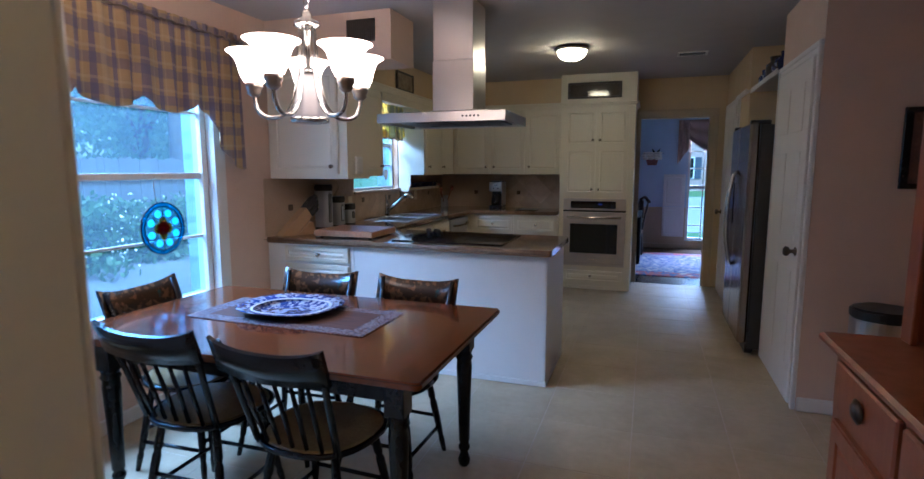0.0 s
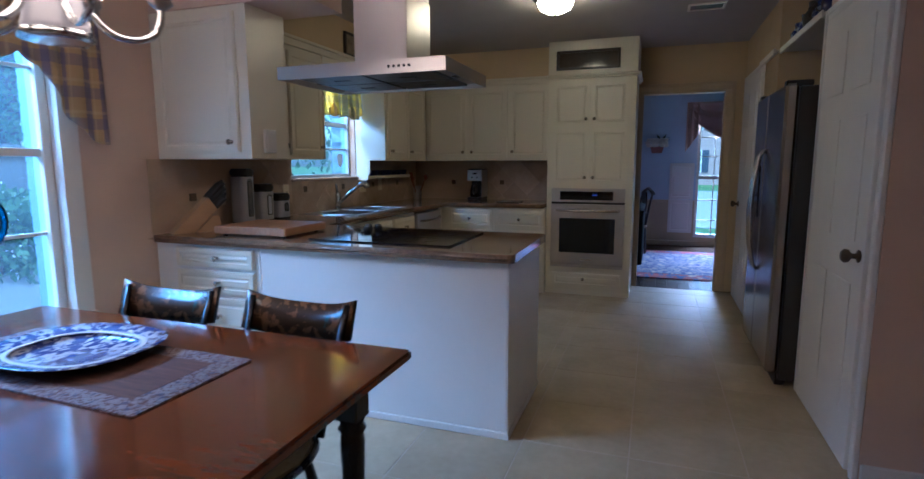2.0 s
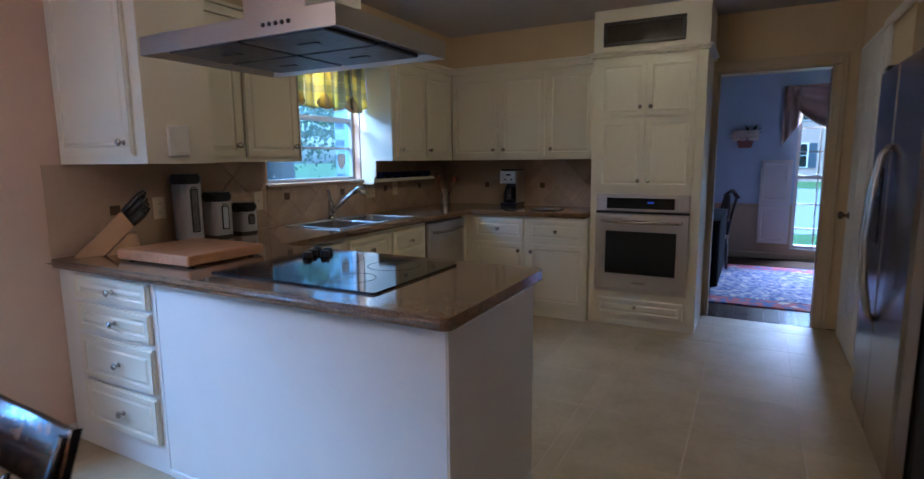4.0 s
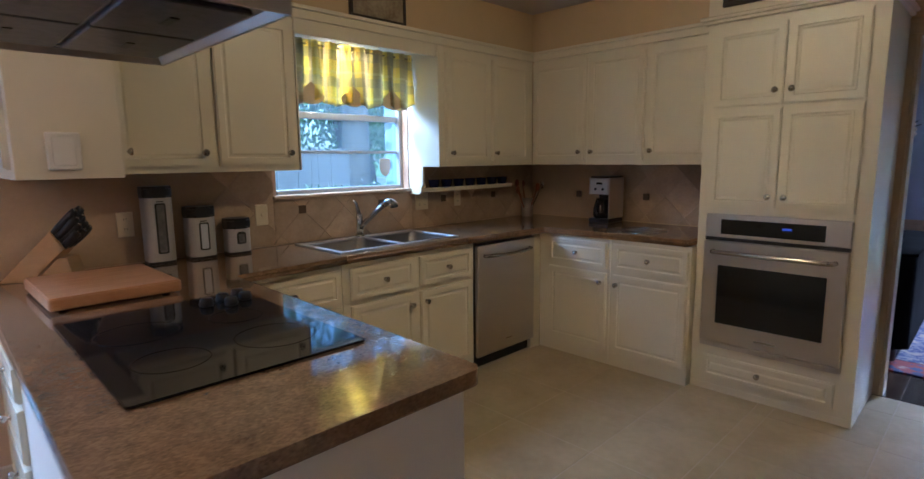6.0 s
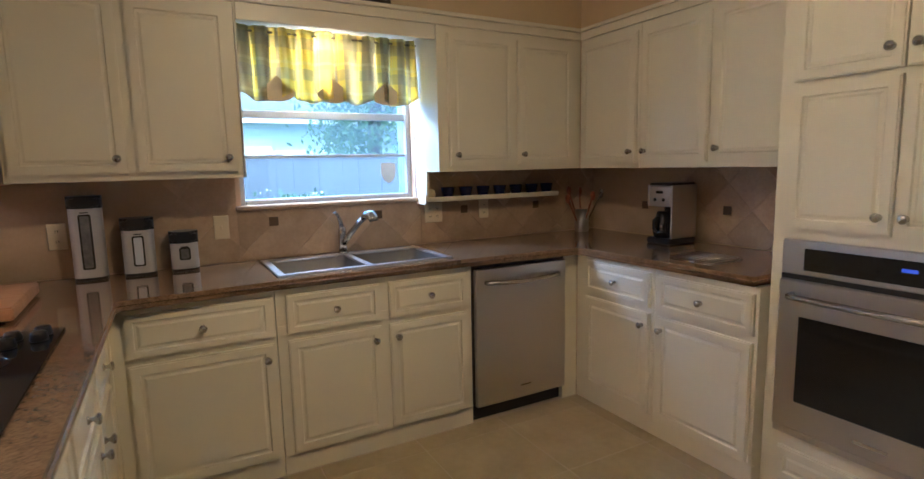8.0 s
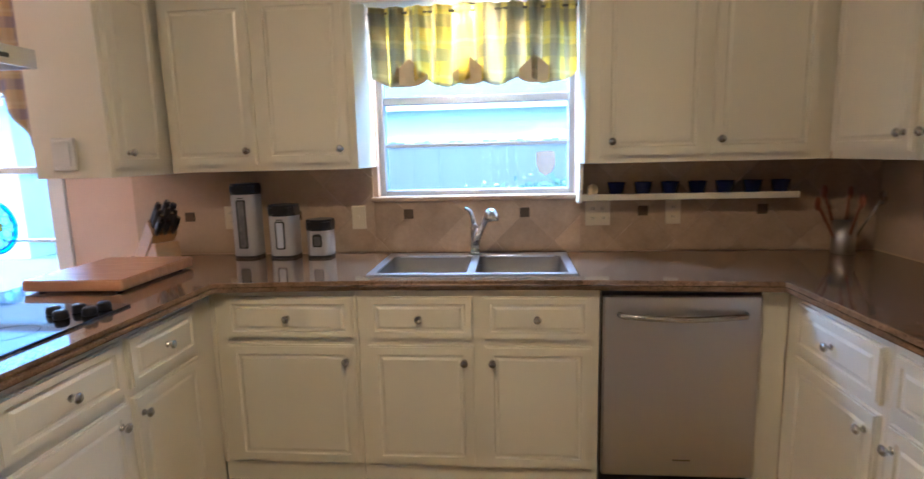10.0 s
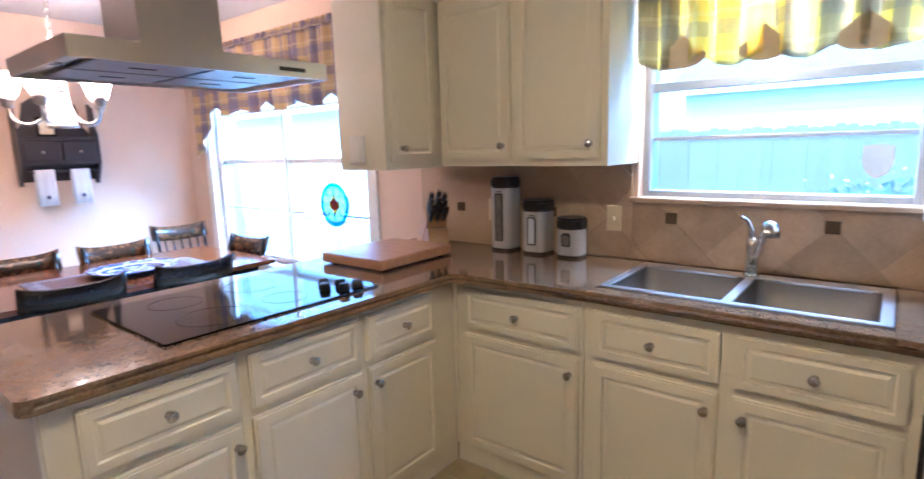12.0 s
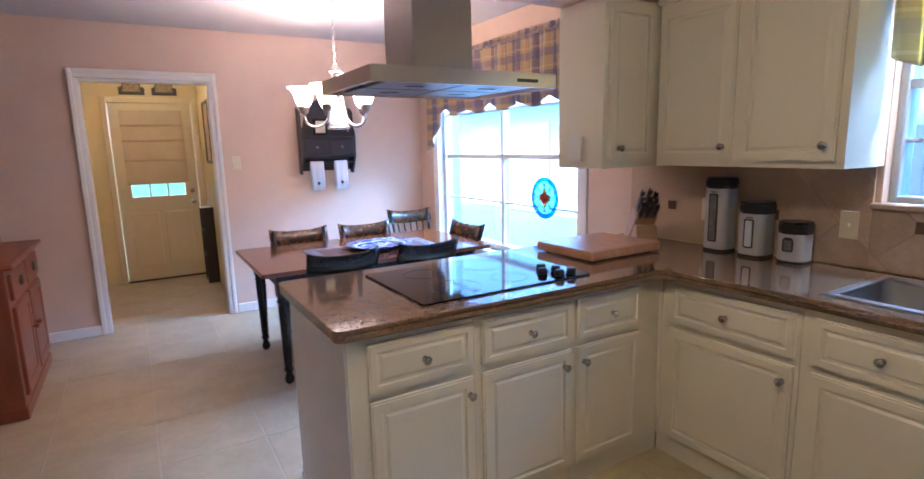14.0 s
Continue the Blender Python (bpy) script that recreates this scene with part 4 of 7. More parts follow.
part("control_strip", boxes((-0.33, -0.22, hd, hd + 0.002, 0.02, 0.034)), BLACK, hood)

# ---------------------------------------------------------------- dining table and chairs
TX0, TX1, TY0, TY1, TZ = -2.115, -0.49, 1.41, 2.395, 0.755
table = thing("dining_table", ((TX0 + TX1) / 2, (TY0 + TY1) / 2, 0), "cherry-topped farmhouse dining table with black turned legs", "table")
tw, td = (TX1 - TX0) / 2, (TY1 - TY0) / 2
part("tabletop", prism(rounded(-tw, tw, -td, td, 0.02, 3), TZ - 0.028, TZ, bevel=0.007, seg=2), TABLEWOOD, table, "glossy reddish wood top")
part("apron", boxes((-tw + 0.13, tw - 0.13, -td + 0.115, -td + 0.135, TZ - 0.13, TZ - 0.029), (-tw + 0.13, tw - 0.13, td - 0.135, td - 0.115, TZ - 0.13, TZ - 0.029),
                    (-tw + 0.12, -tw + 0.14, -td + 0.135, td - 0.135, TZ - 0.13, TZ - 0.029), (tw - 0.14, tw - 0.12, -td + 0.135, td - 0.135, TZ - 0.13, TZ - 0.029), bevel=0.003), BLACKPAINT, table, "black painted apron")
LEG = [(0.016, 0), (0.026, 0.012), (0.03, 0.035), (0.022, 0.06), (0.018, 0.075), (0.028, 0.09), (0.028, 0.105), (0.02, 0.115), (0.026, 0.13), (0.03, 0.30), (0.037, 0.50), (0.034, 0.53), (0.042, 0.545), (0.034, 0.56), (0.04, 0.58)]
for sx in (-1, 1):
    for sy in (-1, 1):
        bm = lathe(LEG, at=(sx * (tw - 0.14), sy * (td - 0.135), 0), n=18)
        box(bm, sx * (tw - 0.14) - 0.038, sx * (tw - 0.14) + 0.038, sy * (td - 0.135) - 0.038, sy * (td - 0.135) + 0.038, 0.575, TZ - 0.029, bevel=0.004)
        part("leg", bm, BLACKPAINT, table, "black turned leg")


def chair_build(at, rz):
    """A painted fancy chair: shaped seat, splayed turned legs, five spindles and a stencilled crest. Back at +y."""
    c = thing("dining_chair", at, "black painted spindle-back chair with gold stencilled crest", "chair", "chairs round the table", rz)
    outline = []
    for k in range(28):
        a = 2 * math.pi * k / 28
        x, y = math.cos(a), math.sin(a)
        outline.append((0.215 * math.copysign(abs(x) ** 0.75, x) * (1.0 - 0.08 * y), 0.205 * math.copysign(abs(y) ** 0.8, y)))
    bm = prism(outline, 0.425, 0.452, bevel=0.011, seg=3)
    part("seat", bm, [SEAT], c, "worn gold-brown seat")
    rim = tube([(x * 1.01, y * 1.01, 0.436) for x, y in outline + outline[:1]], 0.012, 8)
    part("seat_rim", rim, BLACKPAINT, c)
    feet = {}
    for sx in (-1, 1):
        for sy in (-1, 1):
            t0, t1 = Vector((sx * 0.13, sy * 0.125, 0.43)), Vector((sx * 0.195, sy * 0.19, 0.0))
            ps = [t0.lerp(t1, q) for q in (0, 0.15, 0.3, 0.34, 0.38, 0.6, 0.75, 0.79, 0.83, 1.0)]
            part("leg", tube(ps, 0.014, 10, radii=[0.013, 0.016, 0.018, 0.013, 0.018, 0.017, 0.015, 0.011, 0.015, 0.011]), BLACKPAINT, c)
            feet[sx, sy] = (t0, t1)

    def between(a, b, q):
        part("stretcher", tube([feet[a][0].lerp(feet[a][1], q), feet[b][0].lerp(feet[b][1], q)], 0.009, 8), BLACKPAINT, c)

    between((-1, -1), (1, -1), 0.6)
    between((-1, 1), (1, 1), 0.55)
    between((-1, -1), (-1, 1), 0.68)
    between((1, -1), (1, 1), 0.68)
    for sx in (-1, 1):
        ps = [(sx * 0.17, 0.165, 0.445), (sx * 0.178, 0.20, 0.56), (sx * 0.188, 0.245, 0.70), (sx * 0.198, 0.30, 0.85)]
        part("back_post", tube(ps, 0.014, 10, radii=[0.015, 0.014, 0.013, 0.012], flat=0.8), BLACKPAINT, c)
    for k in range(5):
        u = (k - 2) / 2
        ps = [(u * 0.115, 0.185 - 0.01 * u * u, 0.448), (u * 0.125, 0.222, 0.58), (u * 0.132, 0.268 + 0.006 * (1 - u * u), 0.73)]
        part("spindle", tube(ps, 0.008, 8, radii=[0.0075, 0.0095, 0.0065]), BLACKPAINT, c)
    # crest rail, bowed backwards and a little higher at its ears
    bm = bmesh.new()
    cols = []
    for k in range(13):
        u = (k - 6) / 6
        bow = 0.022 * (1 - u * u)
        x = u * 0.225
        ztop, zbot = 0.838 + 0.030 * abs(u) ** 3, 0.722 + 0.016 * abs(u) ** 2
        cols.append([bm.verts.new(v) for v in ((x, 0.262 + bow, zbot), (x, 0.304 + bow, ztop), (x, 0.320 + bow, ztop - 0.004), (x, 0.278 + bow, zbot))])
    for a, b in zip(cols, cols[1:]):
        for k in range(4):
            f = bm.faces.new((a[k], b[k], b[(k + 1) % 4], a[(k + 1) % 4]))
            f.smooth = k in (0, 2)
            f.material_index = 1 if k == 0 else 0
    bm.faces.new(cols[0][::-1]), bm.faces.new(cols[-1])
    part("crest", bm, [BLACKPAINT, CREST], c, "stencilled crest rail with fruit and leaves")
    return c


chair = chair_build((-1.537, 2.185, 0), 2)
for x, y, rz in ((-0.973, 2.18, -2), (-1.536, 1.645, 181), (-0.979, 1.62, 178), (-1.90, 1.924, 93), (-2.22, 1.0, 174)):
    copy_thing(chair, pose(x, y, 0, 0, 0, rz))
mt = thing("placemat", (-1.345, 1.972, TZ + 0.0005), "woven grey table mat with brown middle under the platter", "placemat", rz=-1)
part("border", prism(rounded(-0.455, 0.455, -0.19, 0.19, 0.004, 1), 0, 0.004), MAT, mt)
part("field", prism(rounded(-0.375, 0.375, -0.125, 0.125, 0.004, 1), 0.0041, 0.0048), MATFIELD, mt, "brown woven middle")
pl = thing("serving_platter", (-1.395, 2.012, TZ + 0.0055), "blue and white transferware oval platter", "platter", rz=2)
pl.scale = (1.0, 1.14, 1.0)
bm = bmesh.new()
rings = []
for rx, ry, z in ((0.0, 0.0, 0.006), (0.15, 0.10, 0.006), (0.165, 0.115, 0.012), (0.18, 0.128, 0.022), (0.235, 0.175, 0.036), (0.24, 0.18, 0.034), (0.18, 0.125, 0.012), (0.15, 0.10, 0.0), (0.0, 0.0, 0.0)):
    rings.append([bm.verts.new((math.copysign(abs(math.cos(a)) ** 0.8, math.cos(a)) * rx, math.copysign(abs(math.sin(a)) ** 0.8, math.sin(a)) * ry, z)) for a in (2 * math.pi * k / 40 for k in range(40))])
for a, b in zip(rings, rings[1:]):
    for k in range(40):
        f = bm.faces.new((a[k], a[(k + 1) % 40], b[(k + 1) % 40], b[k]))
        f.smooth = True
bmesh.ops.remove_doubles(bm, verts=bm.verts[:], dist=1e-5)
part("dish", bm, PORCELAIN, pl)
part("white_band", tube([(0.205 * math.copysign(abs(math.cos(a)) ** 0.8, math.cos(a)) * 0.86, 0.15 * math.copysign(abs(math.sin(a)) ** 0.8, math.sin(a)) * 0.86, 0.0215) for a in (2 * math.pi * k / 40 for k in range(41))], 0.011, 6, flat=0.25), PORCELAIN_W, pl)

# ---------------------------------------------------------------- chandelier
ch = thing("chandelier", (-1.179, 1.894, 0.03), "brushed nickel chandelier with five lit frosted bell shades", "chandelier")
part("canopy", lathe([(0.0, CEILZ - 0.031), (0.06, CEILZ - 0.031), (0.06, CEILZ - 0.042), (0.03, CEILZ - 0.06), (0, CEILZ - 0.06)]), CHROME, ch)
links = bmesh.new()
z = CEILZ - 0.057
for k in range(13):
    pts = []
    for q in range(13):
        a = 2 * math.pi * q / 12
        u, v = 0.011 * math.cos(a), 0.02 * math.sin(a)
        pts.append((u, 0, z - 0.018 + v) if k % 2 else (0, u, z - 0.018 + v))
    tube(pts, 0.0028, 6, links)
    z -= 0.033
part("chain", links, CHROME, ch)
part("hub", lathe([(0.008, 2.02), (0.02, 2.01), (0.022, 1.99), (0.05, 1.975), (0.052, 1.96), (0.03, 1.95), (0.012, 1.94), (0.01, 1.80), (0.03, 1.79), (0.035, 1.775), (0.02, 1.765), (0, 1.765)], n=20), CHROME, ch)
part("bottom_cup", lathe([(0.03, 1.765), (0.04, 1.75), (0.055, 1.68), (0.068, 1.61), (0.072, 1.595), (0.06, 1.585), (0, 1.58)], n=24), BULBOFF, ch, "frosted glass centre cup")
part("cup_band", lathe([(0.0705, 1.592), (0.078, 1.596), (0.078, 1.578), (0.06, 1.574), (0, 1.574)], n=24), CHROME, ch)


def smooth_line(pts, n=4):
    """The same line with n rounded steps between each two points."""
    p = [Vector(q) for q in (pts[0], *pts, pts[-1])]
    res = []
    for a, b, c, d in zip(p, p[1:], p[2:], p[3:]):
        for k in range(n):
            u = k / n
            res.append(0.5 * (2 * b + (c - a) * u + (2 * a - 5 * b + 4 * c - d) * u ** 2 + (3 * b - a - 3 * c + d) * u ** 3))
    return res + [p[-1]]


arm_pts = [(0.028, 0, 1.96), (0.035, 0, 1.85), (0.05, 0, 1.72), (0.075, 0, 1.645), (0.115, 0, 1.605), (0.165, 0, 1.597), (0.205, 0, 1.615), (0.222, 0, 1.65), (0.225, 0, 1.685)]
arm_pts = smooth_line(arm_pts)
arm_me = mesh_of(tube(arm_pts, 0.0085, 10), "arm", CHROME)
sock_me = mesh_of(lathe([(0.012, 1.68), (0.03, 1.695), (0.026, 1.705), (0.034, 1.715), (0.034, 1.735), (0.028, 1.74), (0, 1.74)], at=(0.225, 0, 0), n=16), "socket", PEWTER)
SHADEP = [(0.032, 1.735), (0.04, 1.74), (0.055, 1.77), (0.062, 1.80), (0.072, 1.83), (0.090, 1.85), (0.104, 1.857), (0.105, 1.86), (0.089, 1.853), (0.07, 1.835), (0.058, 1.80), (0.05, 1.77), (0.036, 1.745)]
bell_me = mesh_of(lathe(SHADEP, at=(0.225, 0, 0), n=28), "shade", BULB)
for k in range(5):
    a = radians(72 * k + 18 + 36)
    for nm, me in (("arm", arm_me), ("socket", sock_me), ("shade", bell_me)):
        ob = new(nm, me)
        ob.parent = ch
        ob.rotation_euler = (0, 0, a)
    d = bpy.data.lights.new("bulb", "POINT")
    d.energy, d.color, d.shadow_soft_size = 1.9, (1.0, 0.68, 0.40), 0.03
    lo = new("bulb", d)
    lo.location = (-1.179 + 0.225 * math.cos(a), 1.894 + 0.225 * math.sin(a), 1.85)

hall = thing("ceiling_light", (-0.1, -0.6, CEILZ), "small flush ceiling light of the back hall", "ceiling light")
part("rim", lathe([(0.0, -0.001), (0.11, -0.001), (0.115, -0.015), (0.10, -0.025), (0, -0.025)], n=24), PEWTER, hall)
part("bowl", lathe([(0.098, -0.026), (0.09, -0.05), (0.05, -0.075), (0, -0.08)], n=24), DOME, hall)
# ceiling dome light and vent
dome = thing("ceiling_light", (-0.54, 5.0, CEILZ), "flush ceiling light with lit glass bowl and dark rim", "ceiling light")
part("rim", lathe([(0.0, -0.001), (0.14, -0.001), (0.15, -0.012), (0.148, -0.03), (0.13, -0.036), (0.125, -0.03), (0, -0.028)], n=32), PEWTER, dome)
part("bowl", lathe([(0.128, -0.034), (0.125, -0.055), (0.105, -0.085), (0.06, -0.108), (0.02, -0.115), (0, -0.115)], n=32), DOME, dome, "glowing frosted bowl")
part("finial", lathe([(0.012, -0.114), (0.008, -0.125), (0, -0.13)], n=12), PEWTER, dome)
cv = thing("ceiling_vent", (0.495, 5.60, CEILZ), "small ceiling air register with dark slots", "vent")
cv.scale = (0.78, 0.9, 1.0)
part("frame", boxes((-0.17, 0.17, -0.10, -0.075, -0.012, -0.001), (-0.17, 0.17, 0.075, 0.10, -0.012, -0.001), (-0.17, -0.145, -0.075, 0.075, -0.012, -0.001), (0.145, 0.17, -0.075, 0.075, -0.012, -0.001), bevel=0.003), TRIM, cv)
part("backing", boxes((-0.145, 0.145, -0.075, 0.075, -0.003, -0.001)), BLACK, cv)
for k in range(9):
    part("slat", boxes((-0.1365 + 0.031 * k, -0.1325 + 0.031 * k, -0.074, 0.074, -0.01, -0.0035)), VENTM, cv)


# ---------------------------------------------------------------- curtains
def cloth(y0, y1, top, bottom, x, depth, pleats, nu=160, nv=18, seed=1):
    """Gathered cloth along y: bottom(u) gives its lower edge; uv in metres for the weave."""
    rnd = random.Random(seed)
    ph = [rnd.uniform(-0.8, 0.8) for _ in range(pleats + 2)]
    bm = bmesh.new()
    uvl = bm.loops.layers.uv.new("uv")
    grid, meta = [], {}
    for i in range(nu + 1):
        u = i / nu
        zb = bottom(u)
        col = []
        for j in range(nv + 1):
            v = j / nv
            z = top + (zb - top) * v
            p = u * pleats
            k = int(p)
            wob = ph[k] * (1 - (p - k)) + ph[k + 1] * (p - k)
            sag = math.sin(2 * math.pi * p + wob * 1.4) * depth * (0.45 + 0.55 * v)
            sag += math.sin(2 * math.pi * p * 2.3 + wob * 3) * depth * 0.25 * (1 - v)
            vert = bm.verts.new((x + sag, y0 + (y1 - y0) * u + 0.012 * math.sin(3 * p + wob) * v, z))
            meta[vert] = ((y1 - y0) * u * 1.6 + depth * 1.3 * math.sin(2 * math.pi * p + wob * 1.4 + 0.8) + 0.03 * math.sin(5.1 * u + seed), z + 0.008 * math.sin(9 * u + seed))
            col.append(vert)
        grid.append(col)
    for a, b in zip(grid, grid[1:]):
        for j in range(nv):
            f = bm.faces.new((a[j], a[j + 1], b[j + 1], b[j]))
            f.smooth = True
            for lp in f.loops:
                lp[uvl].uv = meta[lp.vert]
    return bm


def thick(ob, t):
    md = ob.modifiers.new("thickness", "SOLIDIFY")
    md.thickness = t
    return ob


def val_d(u):
    side = max(0.0, 1 - min(u, 1 - u) / 0.13)
    sc = abs(math.sin(math.pi * u * 6.0))
    return 1.815 - 0.075 * sc ** 0.7 - 0.40 * side ** 0.8


dv = thing("window_valance", (0, 0, 0), "blue and tan checked scalloped window valance", "curtain")
thick(part("cloth", cloth(0.74, 3.0, 2.25, val_d, -2.47, 0.022, 15, 200), VALANCE_D, dv), 0.002)
part("header", cloth(0.74, 3.0, 2.30, lambda u: 2.25, -2.47, 0.016, 30, 200, 3, 2), VALANCE_D, dv)
rod = tube([(-2.472, 0.72, 2.255), (-2.472, 3.02, 2.255)], 0.009, 10)
part("rod", rod, PEWTER, dv)
for y in (0.715, 3.025):
    part("finial", lathe([(0.0, -0.02), (0.018, -0.012), (0.022, 0.0), (0.018, 0.012), (0, 0.02)], at=(-2.472, y, 2.255), n=14, m=Matrix.Rotation(radians(90), 4, "X")), PEWTER, dv)
for y in (0.80, 1.87, 2.95):
    part("bracket", boxes((WX + 0.001, -2.462, y - 0.008, y + 0.008, 2.24, 2.27), bevel=0.003), PEWTER, dv)
pk = thing("puck_light", (WX + 0.030, 5.10, 2.104), "small lit puck light under the window head", "light")
pk.scale = (0.6, 0.9, 0.6)
part("housing", lathe([(0.0, -0.001), (0.045, -0.001), (0.047, -0.022), (0.036, -0.026), (0.034, -0.02), (0, -0.02)], n=24), CHROME, pk)
part("lens", lathe([(0.033, -0.0205), (0.03, -0.03), (0.015, -0.034), (0, -0.035)], n=24), PUCK, pk, "glowing warm lens")
kv = thing("window_valance", (0.045, 0, 0), "yellow and navy checked gathered valance over the sink", "curtain")


def val_k(u):
    q = (u * 4.0) % 1.0
    return 1.772 - 0.05 * math.sin(math.pi * q) ** 0.8


thick(part("cloth", cloth(4.64, 5.60, 2.09, val_k, WX + 0.042, 0.032, 9, 200, 16, 5), VALANCE_K, kv), 0.0015)
for c0 in (4.786, 5.075, 5.375):
    bm = bmesh.new()
    cen = bm.verts.new((WX + 0.052, c0 + 0.04, 1.855))
    edge = [bm.verts.new((WX + 0.052, c0 + 0.04 + 0.09 * math.cos(a), 1.785 - 0.05 * math.sin(a) - 0.01)) for a in (math.pi * k / 10 for k in range(11))]
    for a, b in zip(edge, edge[1:]):
        bm.faces.new((cen, a, b))
    thick(part("turned_corner", bm, LINING, kv, "cream turned-up lining"), 0.002)
part("rod", tube([(WX + 0.03, 4.63, 2.065), (WX + 0.03, 5.61, 2.065)], 0.006, 8), PEWTER, kv)

# stained-glass suncatcher
sc = thing("suncatcher", (WX - 0.028, 2.42, 1.064), "blue stained-glass oval suncatcher hung in the window", "suncatcher")
sc.scale = (1.0, 1.34, 1.0)


def oval(ry, rz, t, n=32, hole=None):
    bm = bmesh.new()
    a = [(ry * math.cos(2 * math.pi * k / n), rz * math.sin(2 * math.pi * k / n)) for k in range(n)]
    if hole is None:
        return prism([(p, q) for p, q in a], -t, t, axis="x")
    b = [(hole * p, hole * q) for p, q in a]
    rr = [[bm.verts.new((x, p, q)) for p, q in ring] for x, ring in ((-t, a), (t, a), (t, b), (-t, b))]
    for i in range(4):
        r0, r1 = rr[i], rr[(i + 1) % 4]
        for k in range(n):
            bm.faces.new((r0[k], r0[(k + 1) % n], r1[(k + 1) % n], r1[k]))
    return bm


SGB = glass("blue_stained_glass", (0.17, 0.50, 0.78), haze=0.02)
SGW = glass("clear_stained_glass", (0.84, 0.95, 1.0), haze=0.35)
SGC = glass("aqua_stained_glass", (0.50, 0.78, 0.90), haze=0.03)
SGR = glass("ruby_stained_glass", (0.55, 0.06, 0.08))
SGA = glass("amber_stained_glass", (0.85, 0.5, 0.1))
LEAD = mat("lead_came", (0.02, 0.022, 0.03), 0.5, metal=0.4, bump=0)
part("outer_ring", oval(0.115, 0.155, 0.004, hole=0.84), SGB, sc, "deep blue border glass")
part("field", oval(0.095, 0.128, 0.002), SGC, sc, "aqua glass field")
for r in (1.0, 0.84):
    part("came", tube([(0, 0.115 * r * math.cos(a), 0.155 * r * math.sin(a)) for a in (2 * math.pi * k / 32 for k in range(33))], 0.004, 6), LEAD, sc)
for k in range(8):
    a = 2 * math.pi * k / 8
    part("came", tube([(0.003, 0.03 * math.cos(a), 0.04 * math.sin(a)), (0.003, 0.096 * math.cos(a), 0.13 * math.sin(a))], 0.0025, 5), LEAD, sc)
    pb = prism([(0.022 * math.cos(q), 0.024 * math.sin(q)) for q in (2 * math.pi * j / 10 for j in range(10))], -0.0035, 0.0035, axis="x")
    bmesh.ops.translate(pb, vec=(0, 0.07 * math.cos(a + 0.39), 0.095 * math.sin(a + 0.39)), verts=pb.verts[:])
    part("petal", pb, SGW, sc, "clear glass petal")
    part("came", tube([(0.004, 0.07 * math.cos(a + 0.39) + 0.022 * math.cos(q), 0.095 * math.sin(a + 0.39) + 0.026 * math.sin(q)) for q in (2 * math.pi * j / 12 for j in range(13))], 0.0026, 5), LEAD, sc)
for k in range(4):
    a = math.pi / 2 * k
    pb = prism([(0.018 * math.cos(q), 0.03 * math.sin(q)) for q in (2 * math.pi * j / 8 for j in range(8))], -0.0045, 0.0045, axis="x")
    bmesh.ops.translate(pb, vec=(0, 0.03 * math.cos(a), 0.04 * math.sin(a)), verts=pb.verts[:])
    part("petal", pb, SGA, sc, "amber glass petal")
part("centre", oval(0.031, 0.041, 0.006, 12), SGR, sc, "ruby glass centre")
part("chain", tube([(0, -0.03, 0.15), (0, -0.035, 0.26), (0, -0.03, 0.31)], 0.0015, 5), PEWTER, sc)

# ---------------------------------------------------------------- hutch, bin, picture on the closet wall
hu = thing("hutch", (0.73, 0.875, 0), "reddish pine hutch with drawers, doors and a shelved top", "hutch")
HD = 0.525
part("base_body", boxes((0.02, HD, 0.02, 1.03, 0.06, 0.865), bevel=0.004), HUTCHWOOD, hu)
part("plinth", boxes((0.01, HD, 0.01, 1.04, 0.0, 0.075), bevel=0.006), HUTCHWOOD, hu)
part("counter", boxes((-0.03, HD, -0.01, 1.06, 0.866, 0.895), bevel=0.009), HUTCHWOOD, hu)
for k in range(2):
    y0 = 0.06 + 0.47 * k
    f = part("drawer_front", boxes((0.0, 0.02, y0, y0 + 0.44, 0.68, 0.83), bevel=0.006), HUTCHWOOD, hu)
    part("pull", lathe([(0.01, 0), (0.03, 0.006), (0.034, 0.012), (0.016, 0.028), (0, 0.03)], at=(0, y0 + 0.22, 0.755), n=14, m=Matrix.Diagonal((0.7, 1.3, 1, 1)) @ Matrix.Rotation(radians(-90), 4, "Y")), BRONZE, f, "dark oval pull")
for k in range(2):
    y0 = 0.06 + 0.47 * k
    bm = front(0.44, 0.52, rail=0.07)
    bmesh.ops.rotate(bm, verts=bm.verts[:], cent=(0, 0, 0), matrix=Matrix.Rotation(radians(-90), 3, "Z"))
    bmesh.ops.translate(bm, vec=(0.02, y0 + 0.44, 0.12), verts=bm.verts[:])
    f = part("door", bm, HUTCHWOOD, hu)
    part("pull", lathe([(0.008, 0), (0.016, 0.02), (0.012, 0.03), (0, 0.032)], at=(0, y0 + (0.40 if k == 0 else 0.04), 0.42), n=12, m=Matrix.Rotation(radians(-90), 4, "Y")), HUTCHWOOD, f)
part("upper_case", boxes((0.20, HD, 0.02, 0.045, 0.896, 2.05), (0.20, HD, 1.005, 1.03, 0.896, 2.05), (HD - 0.015, HD, 0.045, 1.005, 0.896, 2.05), (0.20, HD - 0.015, 0.045, 1.005, 2.025, 2.05), bevel=0.003), HUTCHWOOD, hu)
